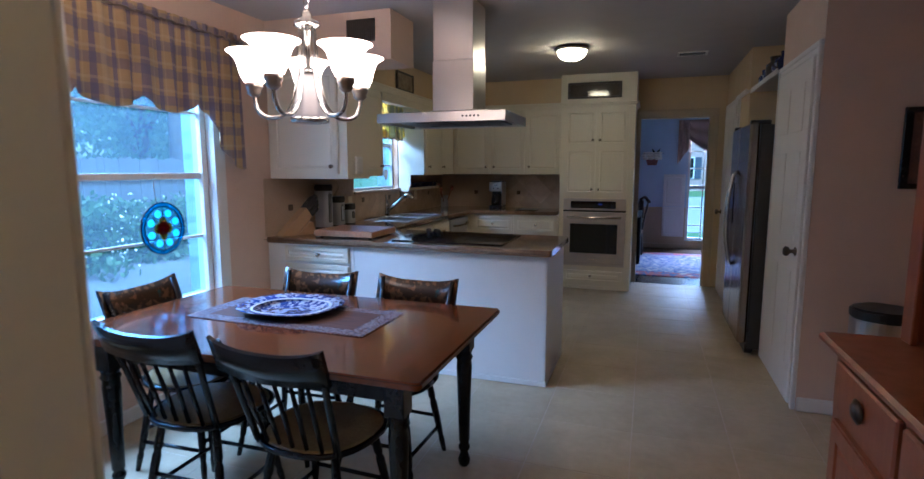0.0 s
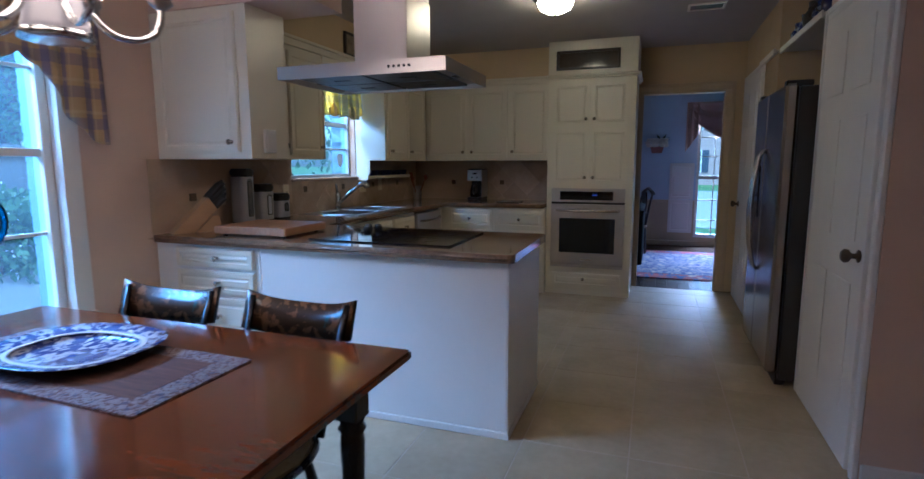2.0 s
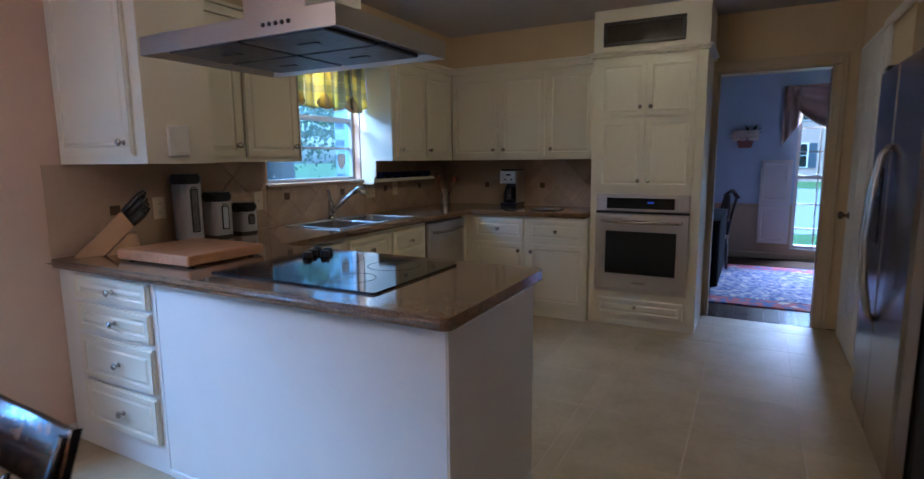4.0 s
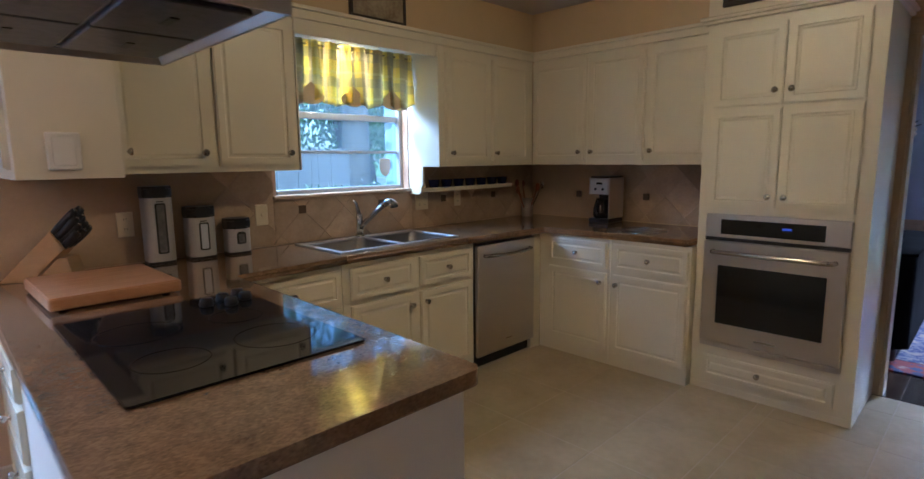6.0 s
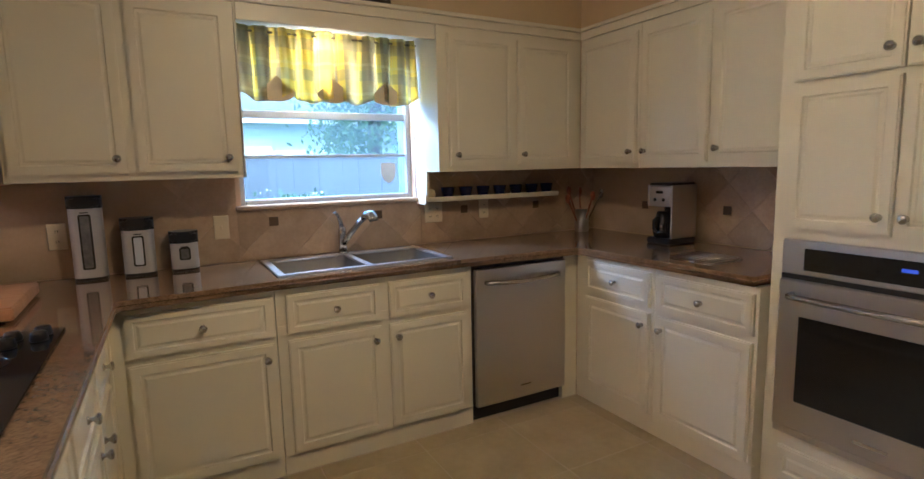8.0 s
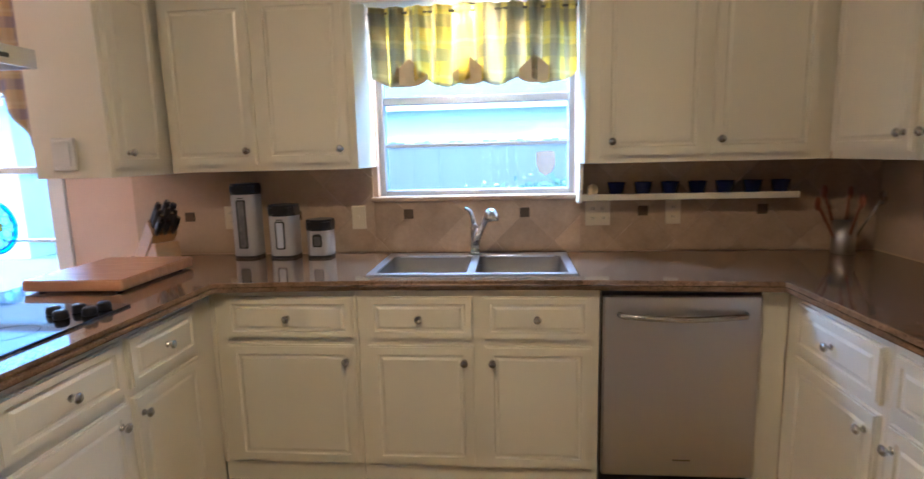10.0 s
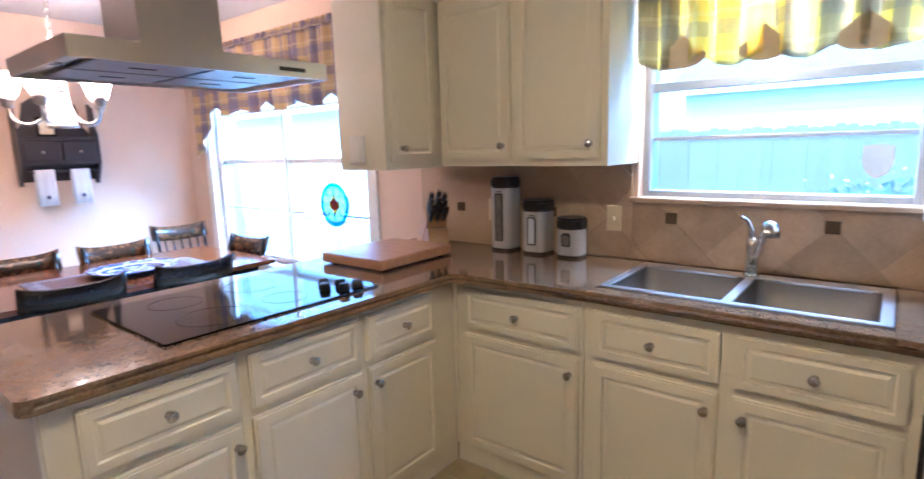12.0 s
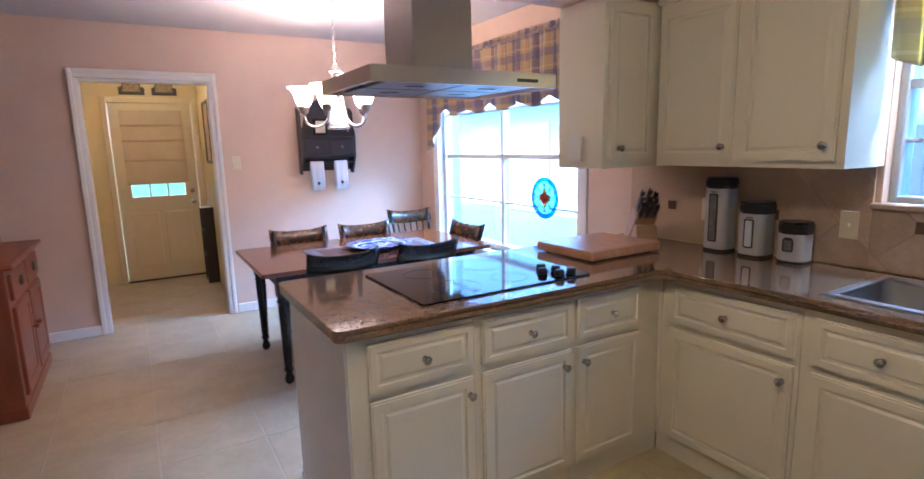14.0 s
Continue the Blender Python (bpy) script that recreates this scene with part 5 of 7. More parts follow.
for z in (1.25, 1.62):
    part("shelf", boxes((0.22, HD - 0.016, 0.046, 1.004, z, z + 0.02), bevel=0.002), HUTCHWOOD, hu)
part("cornice", boxes((0.16, HD, -0.02, 1.07, 2.051, 2.10), bevel=0.015), HUTCHWOOD, hu)
part("face_frame", boxes((0.18, 0.199, 0.02, 0.09, 0.896, 2.05), (0.18, 0.199, 0.96, 1.03, 0.896, 2.05), (0.18, 0.199, 0.09, 0.96, 1.93, 2.05), bevel=0.003), HUTCHWOOD, hu)
bi = thing("trash_can", (1.365, 3.31, 0), "slim stainless steel pedal bin with black lid", "trash can")
part("body", prism([(0.15 * math.cos(a), 0.13 * math.sin(a)) for a in (2 * math.pi * k / 32 for k in range(32))], 0.03, 0.625, bevel=0.004), STEEL, bi)
part("base", prism([(0.152 * math.cos(a), 0.132 * math.sin(a)) for a in (2 * math.pi * k / 32 for k in range(32))], 0, 0.03), BLACK, bi)
part("lid", prism([(0.154 * math.cos(a), 0.134 * math.sin(a)) for a in (2 * math.pi * k / 32 for k in range(32))], 0.626, 0.685, bevel=0.012, seg=3), BLACK, bi, "black plastic lid")
pc = thing("framed_picture", (1.55, 3.463, 1.525), "dark framed picture on the closet wall", "picture")
part("frame", boxes((-0.13, 0.13, -0.02, -0.001, 0.185, 0.215), (-0.13, 0.13, -0.02, -0.001, -0.215, -0.185), (-0.13, -0.09, -0.02, -0.001, -0.185, 0.185), (0.09, 0.13, -0.02, -0.001, -0.185, 0.185), bevel=0.004), BLACKPAINT, pc)
part("print", boxes((-0.09, 0.09, -0.012, -0.002, -0.185, 0.185)), mat("dusky_print", (0.16, 0.07, 0.05), 0.3, color2=(0.03, 0.02, 0.02), scale=8, bump=0), pc)

# ---------------------------------------------------------------- refrigerator
fr = thing("refrigerator", (0.85, 4.465, 0), "stainless side-by-side refrigerator with dark grey sides", "refrigerator")
part("body", boxes((0.07, 0.80, 0.0, 0.90, 0.04, 1.74), bevel=0.006), DARKMETAL, fr, "dark grey textured case")
part("kick_grille", boxes((0.06, 0.10, 0.02, 0.88, 0.005, 0.07)), BLACK, fr)
for y0, y1, hy in ((0.003, 0.50, 0.46), (0.506, 0.897, 0.545)):
    dd = part("door", boxes((0.0, 0.065, y0, y1, 0.08, 1.755), bevel=0.014), FRIDGEM, fr, "brushed stainless door")
    bow = 0.02 if hy < 0.5 else -0.02
    part("handle", tube([(-0.002, hy + bow, 0.62), (-0.03, hy + bow * 0.9, 0.65), (-0.055, hy + bow * 0.3, 0.80), (-0.066, hy - bow * 0.1, 1.0), (-0.055, hy + bow * 0.3, 1.2), (-0.03, hy + bow * 0.9, 1.36), (-0.002, hy + bow, 1.40)], 0.013, 10), CHROME, dd, "bowed steel handle")
part("dispenser", boxes((-0.006, 0.001, 0.62, 0.80, 0.95, 1.30), bevel=0.003), BLACKGLASS, fr)
for y in (0.06, 0.84):
    part("foot", lathe([(0.02, 0), (0.025, 0.02), (0.02, 0.04), (0, 0.04)], at=(0.1, y, 0.0), n=12), BLACK, fr)
    part("hinge_cap", boxes((0.005, 0.14, y - 0.03, y + 0.03, 1.7405, 1.775), bevel=0.006), BLACK, fr)
shelf = thing("wall_shelf", (1.03, 4.46, 2.10), "long white plate shelf high over the refrigerator", "shelf")
part("board", boxes((-0.03, 0.25, 0.0, 1.035, 0, 0.02), bevel=0.004), TRIM, shelf)
part("ledge", boxes((-0.07, -0.046, 1.0355, 1.60, 0, 0.02), bevel=0.004), TRIM, shelf)
part("lip", boxes((-0.045, -0.03, 0.0, 1.035, -0.012, 0.03), (-0.085, -0.07, 1.036, 1.60, -0.012, 0.03), bevel=0.004), TRIM, shelf)
part("cleat", boxes((0.65, 0.668, 0.0, 1.035, -0.06, -0.001), (0.25, 0.668, 0.0, 0.02, -0.06, -0.001), (0.25, 0.668, 1.015, 1.035, -0.06, -0.001), (0.25, 0.65, 0.0, 1.035, 0.0, 0.02)), TRIM, shelf)
rnd = random.Random(4)
JUG = [(0.0, 0), (0.035, 0), (0.05, 0.03), (0.052, 0.07), (0.03, 0.10), (0.034, 0.125), (0.03, 0.125), (0.026, 0.10), (0.0, 0.09)]
for k in range(5):
    s = rnd.uniform(1.1, 1.6)
    g = thing("stoneware_jug", (1.075 + rnd.uniform(0, 0.02), 4.60 + 0.205 * k, 2.121), "small blue and brown stoneware jug on the shelf", "jug", "jugs on the shelf", rz=rnd.uniform(0, 360))
    part("pot", lathe([(r * s, z * s) for r, z in JUG], n=20), rnd.choice([COBALT, PORCELAIN, DARKRACK]), g)
    part("handle", tube([(0.045 * s, 0, 0.03 * s), (0.075 * s, 0, 0.045 * s), (0.075 * s, 0, 0.085 * s), (0.034 * s, 0, 0.105 * s)], 0.005, 8), DARKRACK, g)
pn = thing("round_tray", (1.14, 4.70, 1.776), "dark round tray leaning above the refrigerator", "tray")
part("disc", lathe([(0.0, 0), (0.15, 0), (0.165, 0.012), (0.16, 0.015), (0.148, 0.005), (0, 0.005)], n=32, at=(0, 0, 0.166), m=Matrix.Rotation(radians(-80), 4, "Y")), DARKRACK, pn)

# ---------------------------------------------------------------- things on the counter
SMOKE = mat("smoked_window", (0.09, 0.09, 0.10), 0.1, color2=(0.25, 0.24, 0.23), scale=14, bump=0)


def canister(at, w, h, win, label):
    """A squarish canister: plastic lid, dark foot and a window of what it holds."""
    c = thing("storage_canister", at, label, "canister", "canisters on the counter", 90)
    r = w / 2
    part("base", prism(rounded(-r, r, -r, r, 0.03), 0, 0.012), BLACK, c)
    part("body", prism(rounded(-r, r, -r, r, 0.035), 0.0122, h - 0.055, bevel=0.003), mat("white_metal", (0.50, 0.49, 0.50), 0.4, metal=0.25, bump=0), c, "pale grey metal body")
    part("lid", prism(rounded(-r - 0.003, r + 0.003, -r - 0.003, r + 0.003, 0.036), h - 0.0548, h, bevel=0.012, seg=3), BLACK, c, "black plastic lid")
    z0, z1 = win
    part("window_rim", prism(rounded(-0.024, 0.024, z0, z1, 0.008, 3), -r - 0.003, -r + 0.002, axis="y"), BLACK, c)
    part("window_pane", prism(rounded(-0.017, 0.017, z0 + 0.007, z1 - 0.007, 0.005, 3), -r - 0.004, -r - 0.0031, axis="y"), SMOKE if h > 0.3 or h < 0.2 else PORCELAIN_W, c)
    part("badge", boxes((-0.016, 0.016, -r - 0.001, -r + 0.001, h - 0.075, h - 0.07)), BLACK, c)
    return c


canister((-2.475, 3.962, 0.911), 0.125, 0.375, (0.05, 0.295), "tall white metal canister with black lid")
canister((-2.475, 4.155, 0.911), 0.13, 0.265, (0.045, 0.185), "medium white metal canister with black lid")
canister((-2.47, 4.342, 0.911), 0.12, 0.19, (0.055, 0.115), "small white metal canister with black lid")

kb = thing("knife_block", (-2.41, 3.51, 0.911), "slanted beech knife block full of black-handled knives", "knife block", rz=58)
kb.scale = (1.08, 1.08, 1.08)
# the block leans back over a wedge foot
part("block", prism([(-0.15, 0.0), (-0.04, 0.0), (0.0825, 0.125), (0.039, 0.193)], -0.055, 0.055, axis="y", bevel=0.003), BEECH, kb)
part("foot", prism([(-0.032, 0.0), (0.11, 0.0), (0.088, 0.088), (0.056, 0.088)], -0.053, 0.053, axis="y", bevel=0.002), BEECH, kb)
dirv = Vector((0.70, 0, 0.714))
for i, (q, w) in enumerate(((0.12, -0.034), (0.12, 0.002), (0.12, 0.036), (0.40, -0.036), (0.42, 0.0), (0.40, 0.036), (0.66, -0.03), (0.66, 0.012), (0.88, -0.036), (0.88, 0.0), (0.88, 0.036))):
    base = Vector((0.039 + 0.0435 * q, w, 0.193 - 0.068 * q))
    ln = 0.125 - 0.045 * q + 0.012 * math.sin(i * 2.1)
    k = part("knife_handle", tube([base - dirv * 0.005, base + dirv * ln * 0.3, base + dirv * ln * 0.8, base + dirv * ln], 0.012, 8, radii=[0.009, 0.0115, 0.0125, 0.010], flat=1.4), BLACK, kb)
    part("rivet", tube([base + dirv * ln * 0.97, base + dirv * (ln + 0.005)], 0.007, 8), CHROME, k)
cbd = thing("cutting_board", (-1.965, 3.61, 0.911), "thick maple butcher-block cutting board", "cutting board", rz=1)
part("block", prism(rounded(-0.245, 0.245, -0.205, 0.205, 0.012, 3), 0.008, 0.052, bevel=0.005), BOARD, cbd)
for sx in (-1, 1):
    for sy in (-1, 1):
        part("foot", lathe([(0.012, 0), (0.014, 0.0079), (0, 0.0079)], at=(sx * 0.20, sy * 0.16, 0), n=10), BLACK, cbd)

cm = thing("coffee_maker", (-1.715, 6.86, 0.911), "stainless and black drip coffee maker", "coffee maker")
part("base", boxes((-0.085, 0.085, -0.11, 0.11, 0, 0.035), bevel=0.008), BLACK, cm)
part("tower", boxes((-0.082, 0.082, 0.03, 0.105, 0.0355, 0.215), bevel=0.006), BLACK, cm)
part("side_panel", boxes((0.078, 0.088, -0.105, 0.107, 0.0355, 0.338), bevel=0.004), STEEL, cm)
part("side_panel", boxes((-0.088, -0.078, -0.105, 0.107, 0.216, 0.338), bevel=0.004), STEEL, cm)
hd_ = part("head", boxes((-0.0775, 0.0775, -0.105, 0.105, 0.216, 0.335), bevel=0.006), STEEL, cm, "brushed steel brew head")
part("top_lid", boxes((-0.08, 0.08, -0.10, 0.10, 0.3355, 0.35), bevel=0.006), BLACK, cm)
for k in range(2):
    part("button", lathe([(0.01, 0), (0.009, 0.005), (0, 0.005)], at=(-0.03 + 0.06 * k, -0.1055, 0.255), n=12, m=Matrix.Rotation(radians(90), 4, "X")), BLACK, hd_)
part("clock", boxes((-0.025, 0.025, -0.108, -0.104, 0.29, 0.305), bevel=0.002), BLACKGLASS, hd_)
cf = part("carafe", lathe([(0.0, 0.036), (0.06, 0.036), (0.068, 0.06), (0.066, 0.11), (0.05, 0.165), (0.045, 0.185), (0, 0.187)], at=(-0.005, -0.045, 0), n=24), BLACKGLASS, cm, "dark glass carafe")
part("handle", tube([(-0.01, -0.11, 0.07), (-0.01, -0.135, 0.09), (-0.01, -0.135, 0.14), (-0.01, -0.10, 0.165)], 0.008, 8), BLACK, cf)
ut = thing("utensil_crock", (-2.445, 6.82, 0.911), "steel utensil crock with wooden spoons", "utensil holder")
part("can", lathe([(0.045, 0), (0.047, 0.002), (0.047, 0.15), (0.043, 0.15), (0.043, 0.01), (0, 0.01)], n=24, caps=False), STEEL, ut)
for k, (dx, dy, ln, wd) in enumerate(((0.03, 0.0, 0.30, True), (-0.03, 0.02, 0.32, True), (0.0, -0.035, 0.28, True), (0.02, 0.03, 0.31, False), (-0.015, -0.02, 0.33, True))):
    a, b = Vector((dx * 0.3, dy * 0.3, 0.012)), Vector((dx * 3.6, dy * 3.6, ln - 0.05))
    u = part("utensil", tube([a, a.lerp(b, 0.75), b], 0.006, 8, radii=[0.006, 0.006, 0.007]), HUTCHWOOD if wd else CHROME, ut)
    part("spoon_head", lathe([(0.0, -0.035), (0.016, -0.025), (0.024, 0.0), (0.018, 0.025), (0, 0.035)], at=b, n=12, m=Matrix.Diagonal((1, 0.45, 1, 1))), HUTCHWOOD if wd else CHROME, u)
tv = thing("wire_trivet", (-1.265, 6.57, 0.911), "chrome wire trivet on the counter", "trivet")
for k in range(6):
    part("wire", tube([(-0.12, -0.10 + 0.04 * k, 0.008), (0.12, -0.10 + 0.04 * k, 0.008)], 0.003, 6), CHROME, tv)
for x in (-0.12, 0.12):
    part("wire", tube([(x, -0.115, 0.003), (x, 0.115, 0.003)], 0.003, 6), CHROME, tv)
lg = thing("ledge_shelf", (WX + 0.012, 5.633, 1.175), "slim cream ledge shelf under the wall cabinets", "shelf")
part("board", boxes((0.0, 0.10, 0.0, 0.98, 0, 0.018), bevel=0.004), CAB, lg)
part("lip", boxes((0.1005, 0.108, 0.0, 0.98, -0.004, 0.026), bevel=0.003), CAB, lg)
cup = thing("ramekin", (WX + 0.065, 5.80, 1.1935), "small cobalt blue ramekin on the ledge", "bowl", "ramekins on the ledge")
part("cup", lathe([(0.0, 0), (0.034, 0), (0.042, 0.055), (0.044, 0.06), (0.038, 0.06), (0.031, 0.008), (0, 0.008)], n=20), COBALT, cup)
for k in range(1, 7):
    copy_thing(cup, pose(WX + 0.065, 5.80 + 0.125 * k, 1.1935, 0, 0, 40 * k))
shell = thing("ledge_ornament", (WX + 0.06, 5.69, 1.1935), "small pale ornament on the ledge", "ornament")
part("body", lathe([(0.0, 0), (0.02, 0), (0.028, 0.02), (0.02, 0.045), (0, 0.055)], n=14), LINING, shell)


def plate(at, rz, kind, label):
    w = 0.06 if kind == "double" else 0.036
    p = thing("outlet_plate" if kind != "switch" else "switch_plate", at, label, "wall plate", "", rz)
    part("cover", boxes((-w, w, -0.006, 0, -0.06, 0.06), bevel=0.0025), IVORY, p)
    for s in ((-0.024, 0.024) if kind == "double" else (0,)):
        if kind == "switch":
            part("toggle", boxes((s - 0.005, s + 0.005, -0.016, -0.0061, -0.008, 0.01), bevel=0.002), IVORY, p)
        else:
            for z in (-0.024, 0.024):
                part("socket", boxes((s - 0.013, s + 0.013, -0.0075, -0.0061, z - 0.016, z + 0.016), bevel=0.0006), IVORY, p)
                part("slot", boxes((s - 0.006, s - 0.004, -0.0079, -0.0076, z - 0.005, z + 0.007)), BLACK, p)
                part("slot", boxes((s + 0.004, s + 0.006, -0.0079, -0.0076, z - 0.005, z + 0.007)), BLACK, p)
    return p


SPX = WX + 0.0125
plate((SPX, 3.84, 1.104), 90, "outlet", "ivory outlet plate on the tile backsplash")
plate((SPX, 4.521, 1.096), 90, "switch", "ivory switch plate beside the sink window")
plate((SPX, 5.722, 1.10), 90, "double", "ivory double outlet plate on the backsplash")
plate((SPX, 6.082, 1.104), 90, "outlet", "ivory outlet plate under the ledge shelf")
plate((-0.71, DY + 0.0005, 1.37), 180, "switch", "ivory light switch beside the hall doorway")

# ---------------------------------------------------------------- towel rack behind the table
rk = thing("wall_rack", (-1.52, DY + 0.001, 0), "dark wooden wall shelf with drawers and towel bar", "wall rack", rz=180)
part("back_board", prism([(-0.25, 1.27), (0.25, 1.27), (0.25, 1.62), (0.20, 1.68), (0.17, 1.85), (0.06, 1.93), (0, 1.95), (-0.06, 1.93), (-0.17, 1.85), (-0.20, 1.68), (-0.25, 1.62)], -0.018, 0, axis="y", bevel=0.003), DARKRACK, rk)
for sx in (-1, 1):
    part("side", prism([(-0.155, 1.40), (-0.155, 1.62), (-0.12, 1.66), (-0.10, 1.82), (-0.0185, 1.86), (-0.0185, 1.25), (-0.06, 1.24)], sx * 0.25 - 0.009, sx * 0.25 + 0.009, axis="x"), DARKRACK, rk)
part("shelf", boxes((-0.24, 0.24, -0.16, -0.019, 1.585, 1.603), bevel=0.003), DARKRACK, rk)
part("drawer_case", boxes((-0.24, 0.24, -0.145, -0.019, 1.395, 1.584)), DARKRACK, rk)
for sx in (-1, 1):
    f = part("drawer_front", boxes((sx * 0.12 - 0.112, sx * 0.12 + 0.112, -0.157, -0.1455, 1.42, 1.565), bevel=0.004), DARKRACK, rk)
    part("knob", lathe([(0.006, 0), (0.012, 0.012), (0.008, 0.02), (0, 0.021)], at=(sx * 0.12, -0.157, 1.49), n=12, m=Matrix.Rotation(radians(90), 4, "X")), PEWTER, f)
part("bar", tube([(-0.24, -0.10, 1.345), (0.24, -0.10, 1.345)], 0.009, 10), DARKRACK, rk)
EMB = mat("navy_stitching", (0.05, 0.05, 0.12), 0.8, bump=0)
for sx in (-1, 1):
    tw_ = thing("hand_towel", (-1.52 + sx * 0.115, DY + 0.101, 1.345), "white hand towel with small navy emblem on the rack bar", "towel", "towels on the rack", 180)
    bm = bmesh.new()
    prof = [(-0.022, -0.255), (-0.020, -0.05), (-0.014, 0.008), (0.0, 0.0165), (0.013, 0.008), (0.017, -0.05), (0.020, -0.20)]
    cols = []
    for k in range(9):
        x = -0.062 + 0.0155 * k
        w_ = 0.003 * math.sin(k * 1.7)
        cols.append([bm.verts.new((x, -y - 0 + w_ * (1 if z < -0.02 else 0), z)) for y, z in prof])
    for a, b in zip(cols, cols[1:]):
        for j in range(len(prof) - 1):
            bm.faces.new((a[j], a[j + 1], b[j + 1], b[j])).smooth = True
    # the long front side hangs towards the room
    for v in bm.verts:
        v.co.y = -v.co.y
    thick(part("cloth", bm, TOWEL, tw_), 0.005)
    part("emblem", prism([(0.014 * math.cos(a), -0.19 + 0.017 * math.sin(a)) for a in (2 * math.pi * k / 8 for k in range(8))], -0.0315, -0.0275, axis="y"), EMB, tw_)
fp = thing("small_framed_photo", (-1.465, DY + 0.075, 1.6035), "small dark framed print on the rack shelf", "picture", rz=180)
part("frame", boxes((-0.06, 0.06, -0.01, 0.01, 0, 0.15), bevel=0.003), BLACKPAINT, fp)
part("print", boxes((-0.045, 0.045, -0.0125, -0.0101, 0.02, 0.13)), LINING, fp)

# ---------------------------------------------------------------- back hall door
bd = tagged(new("door_3"), "closed cream back door with roman shade over its window", "door", kind="structure")
DYB = -1.55
part("door_frame", boxes((-0.625, -0.565, DYB, DYB + 0.02, 0, 2.09), (0.265, 0.325, DYB, DYB + 0.02, 0, 2.09), (-0.565, 0.265, DYB, DYB + 0.02, 2.03, 2.09), bevel=0.004), DOORPAINT, bd)
bm = boxes((-0.56, 0.26, DYB - 0.05, DYB - 0.01, 0.02, 0.98), (-0.56, -0.425, DYB - 0.05, DYB - 0.01, 0.98, 1.85), (0.125, 0.26, DYB - 0.05, DYB - 0.01, 0.98, 1.85), (-0.56, 0.26, DYB - 0.05, DYB - 0.01, 1.85, 2.025))
box(bm, -0.455, -0.18, DYB - 0.012, DYB - 0.004, 0.18, 0.80, bevel=0.006)
box(bm, -0.12, 0.155, DYB - 0.012, DYB - 0.004, 0.18, 0.80, bevel=0.006)
part("leaf", bm, DOORPAINT, bd)
for k in range(3):
    x = -0.425 + 0.183 * k
    part("pane", boxes((x + 0.006, x + 0.177, DYB - 0.034, DYB - 0.03, 0.985, 1.845)), GLASS_PLAIN, bd).visible_shadow = False
for k in (1, 2):
    part("glazing_bar", boxes((-0.425 + 0.183 * k - 0.008, -0.425 + 0.183 * k + 0.008, DYB - 0.04, DYB - 0.02, 0.98, 1.85)), DOORPAINT, bd)
part("door_knob", lathe([(0.028, 0), (0.012, 0.01), (0.012, 0.03), (0.028, 0.045), (0.02, 0.06), (0, 0.062)], at=(-0.495, DYB - 0.01, 0.90), n=16, m=Matrix.Rotation(radians(-90), 4, "X")), PEWTER, bd)
part("deadbolt", lathe([(0.028, 0), (0.024, 0.012), (0, 0.014)], at=(-0.495, DYB - 0.01, 1.03), n=16, m=Matrix.Rotation(radians(-90), 4, "X")), PEWTER, bd)
part("threshold", boxes((-0.565, 0.265, DYB - 0.06, DYB + 0.01, 0.0, 0.018), bevel=0.003), MAHOGANY, bd)
rs = thing("roman_shade", (-0.15, DYB - 0.009, 0), "tan linen roman shade half drawn on the door", "window shade")
z = 1.95
for k, h in enumerate((0.17, 0.17, 0.22, 0.26)):
    part("fold", prism([(0.001, z), (0.014, z), (0.030, z - h + 0.015), (0.028, z - h), (0.012, z - h - 0.008), (0.006, z - h)], -0.31, 0.31, axis="x"), SHADE, rs)
    z -= h
for sx in (-1, 1):
    sg = thing("wooden_sign", (-0.15 + sx * 0.16, DYB + 0.001, 2.115), "small dark carved wooden sign over the back door", "sign", "signs over the door")
    part("board", prism([(-0.125, 0.0), (0.125, 0.0), (0.125, 0.08), (0.09, 0.085), (0.085, 0.12), (0.05, 0.135), (-0.05, 0.135), (-0.085, 0.12), (-0.09, 0.085), (-0.125, 0.08)], 0.0, 0.018, axis="y", bevel=0.003), DARKRACK, sg)
    part("plaque", prism([(-0.085, 0.035), (0.085, 0.035), (0.08, 0.105), (0.045, 0.122), (-0.045, 0.122), (-0.08, 0.105)], 0.0181, 0.024, axis="y"), mat("tan_plaque", (0.36, 0.25, 0.12), 0.6, color2=(0.12, 0.08, 0.04), scale=30), sg)
hp = thing("framed_picture", (-0.639, -0.75, 1.35), "tall dark framed picture on the hall wall", "picture")
part("frame", boxes((0, 0.02, -0.22, 0.22, 0, 0.03), (0, 0.02, -0.22, 0.22, 0.62, 0.65), (0, 0.02, -0.22, -0.19, 0.03, 0.62), (0, 0.02, 0.19, 0.22, 0.03, 0.62), bevel=0.003), DARKRACK, hp)
part("print", boxes((0.002, 0.01, -0.19, 0.19, 0.03, 0.62)), mat("tan_print", (0.45, 0.36, 0.24), 0.4, color2=(0.25, 0.17, 0.1), scale=6, bump=0), hp)
cb_ = thing("small_bookcase", (-0.638, -1.25, 0), "narrow dark shelf unit against the hall wall", "shelf unit")
part("case", boxes((0.001, 0.12, 0, 0.015, 0, 0.86), (0.001, 0.12, 0.245, 0.26, 0, 0.86), (0.001, 0.01, 0.015, 0.245, 0, 0.86)), DARKRACK, cb_)
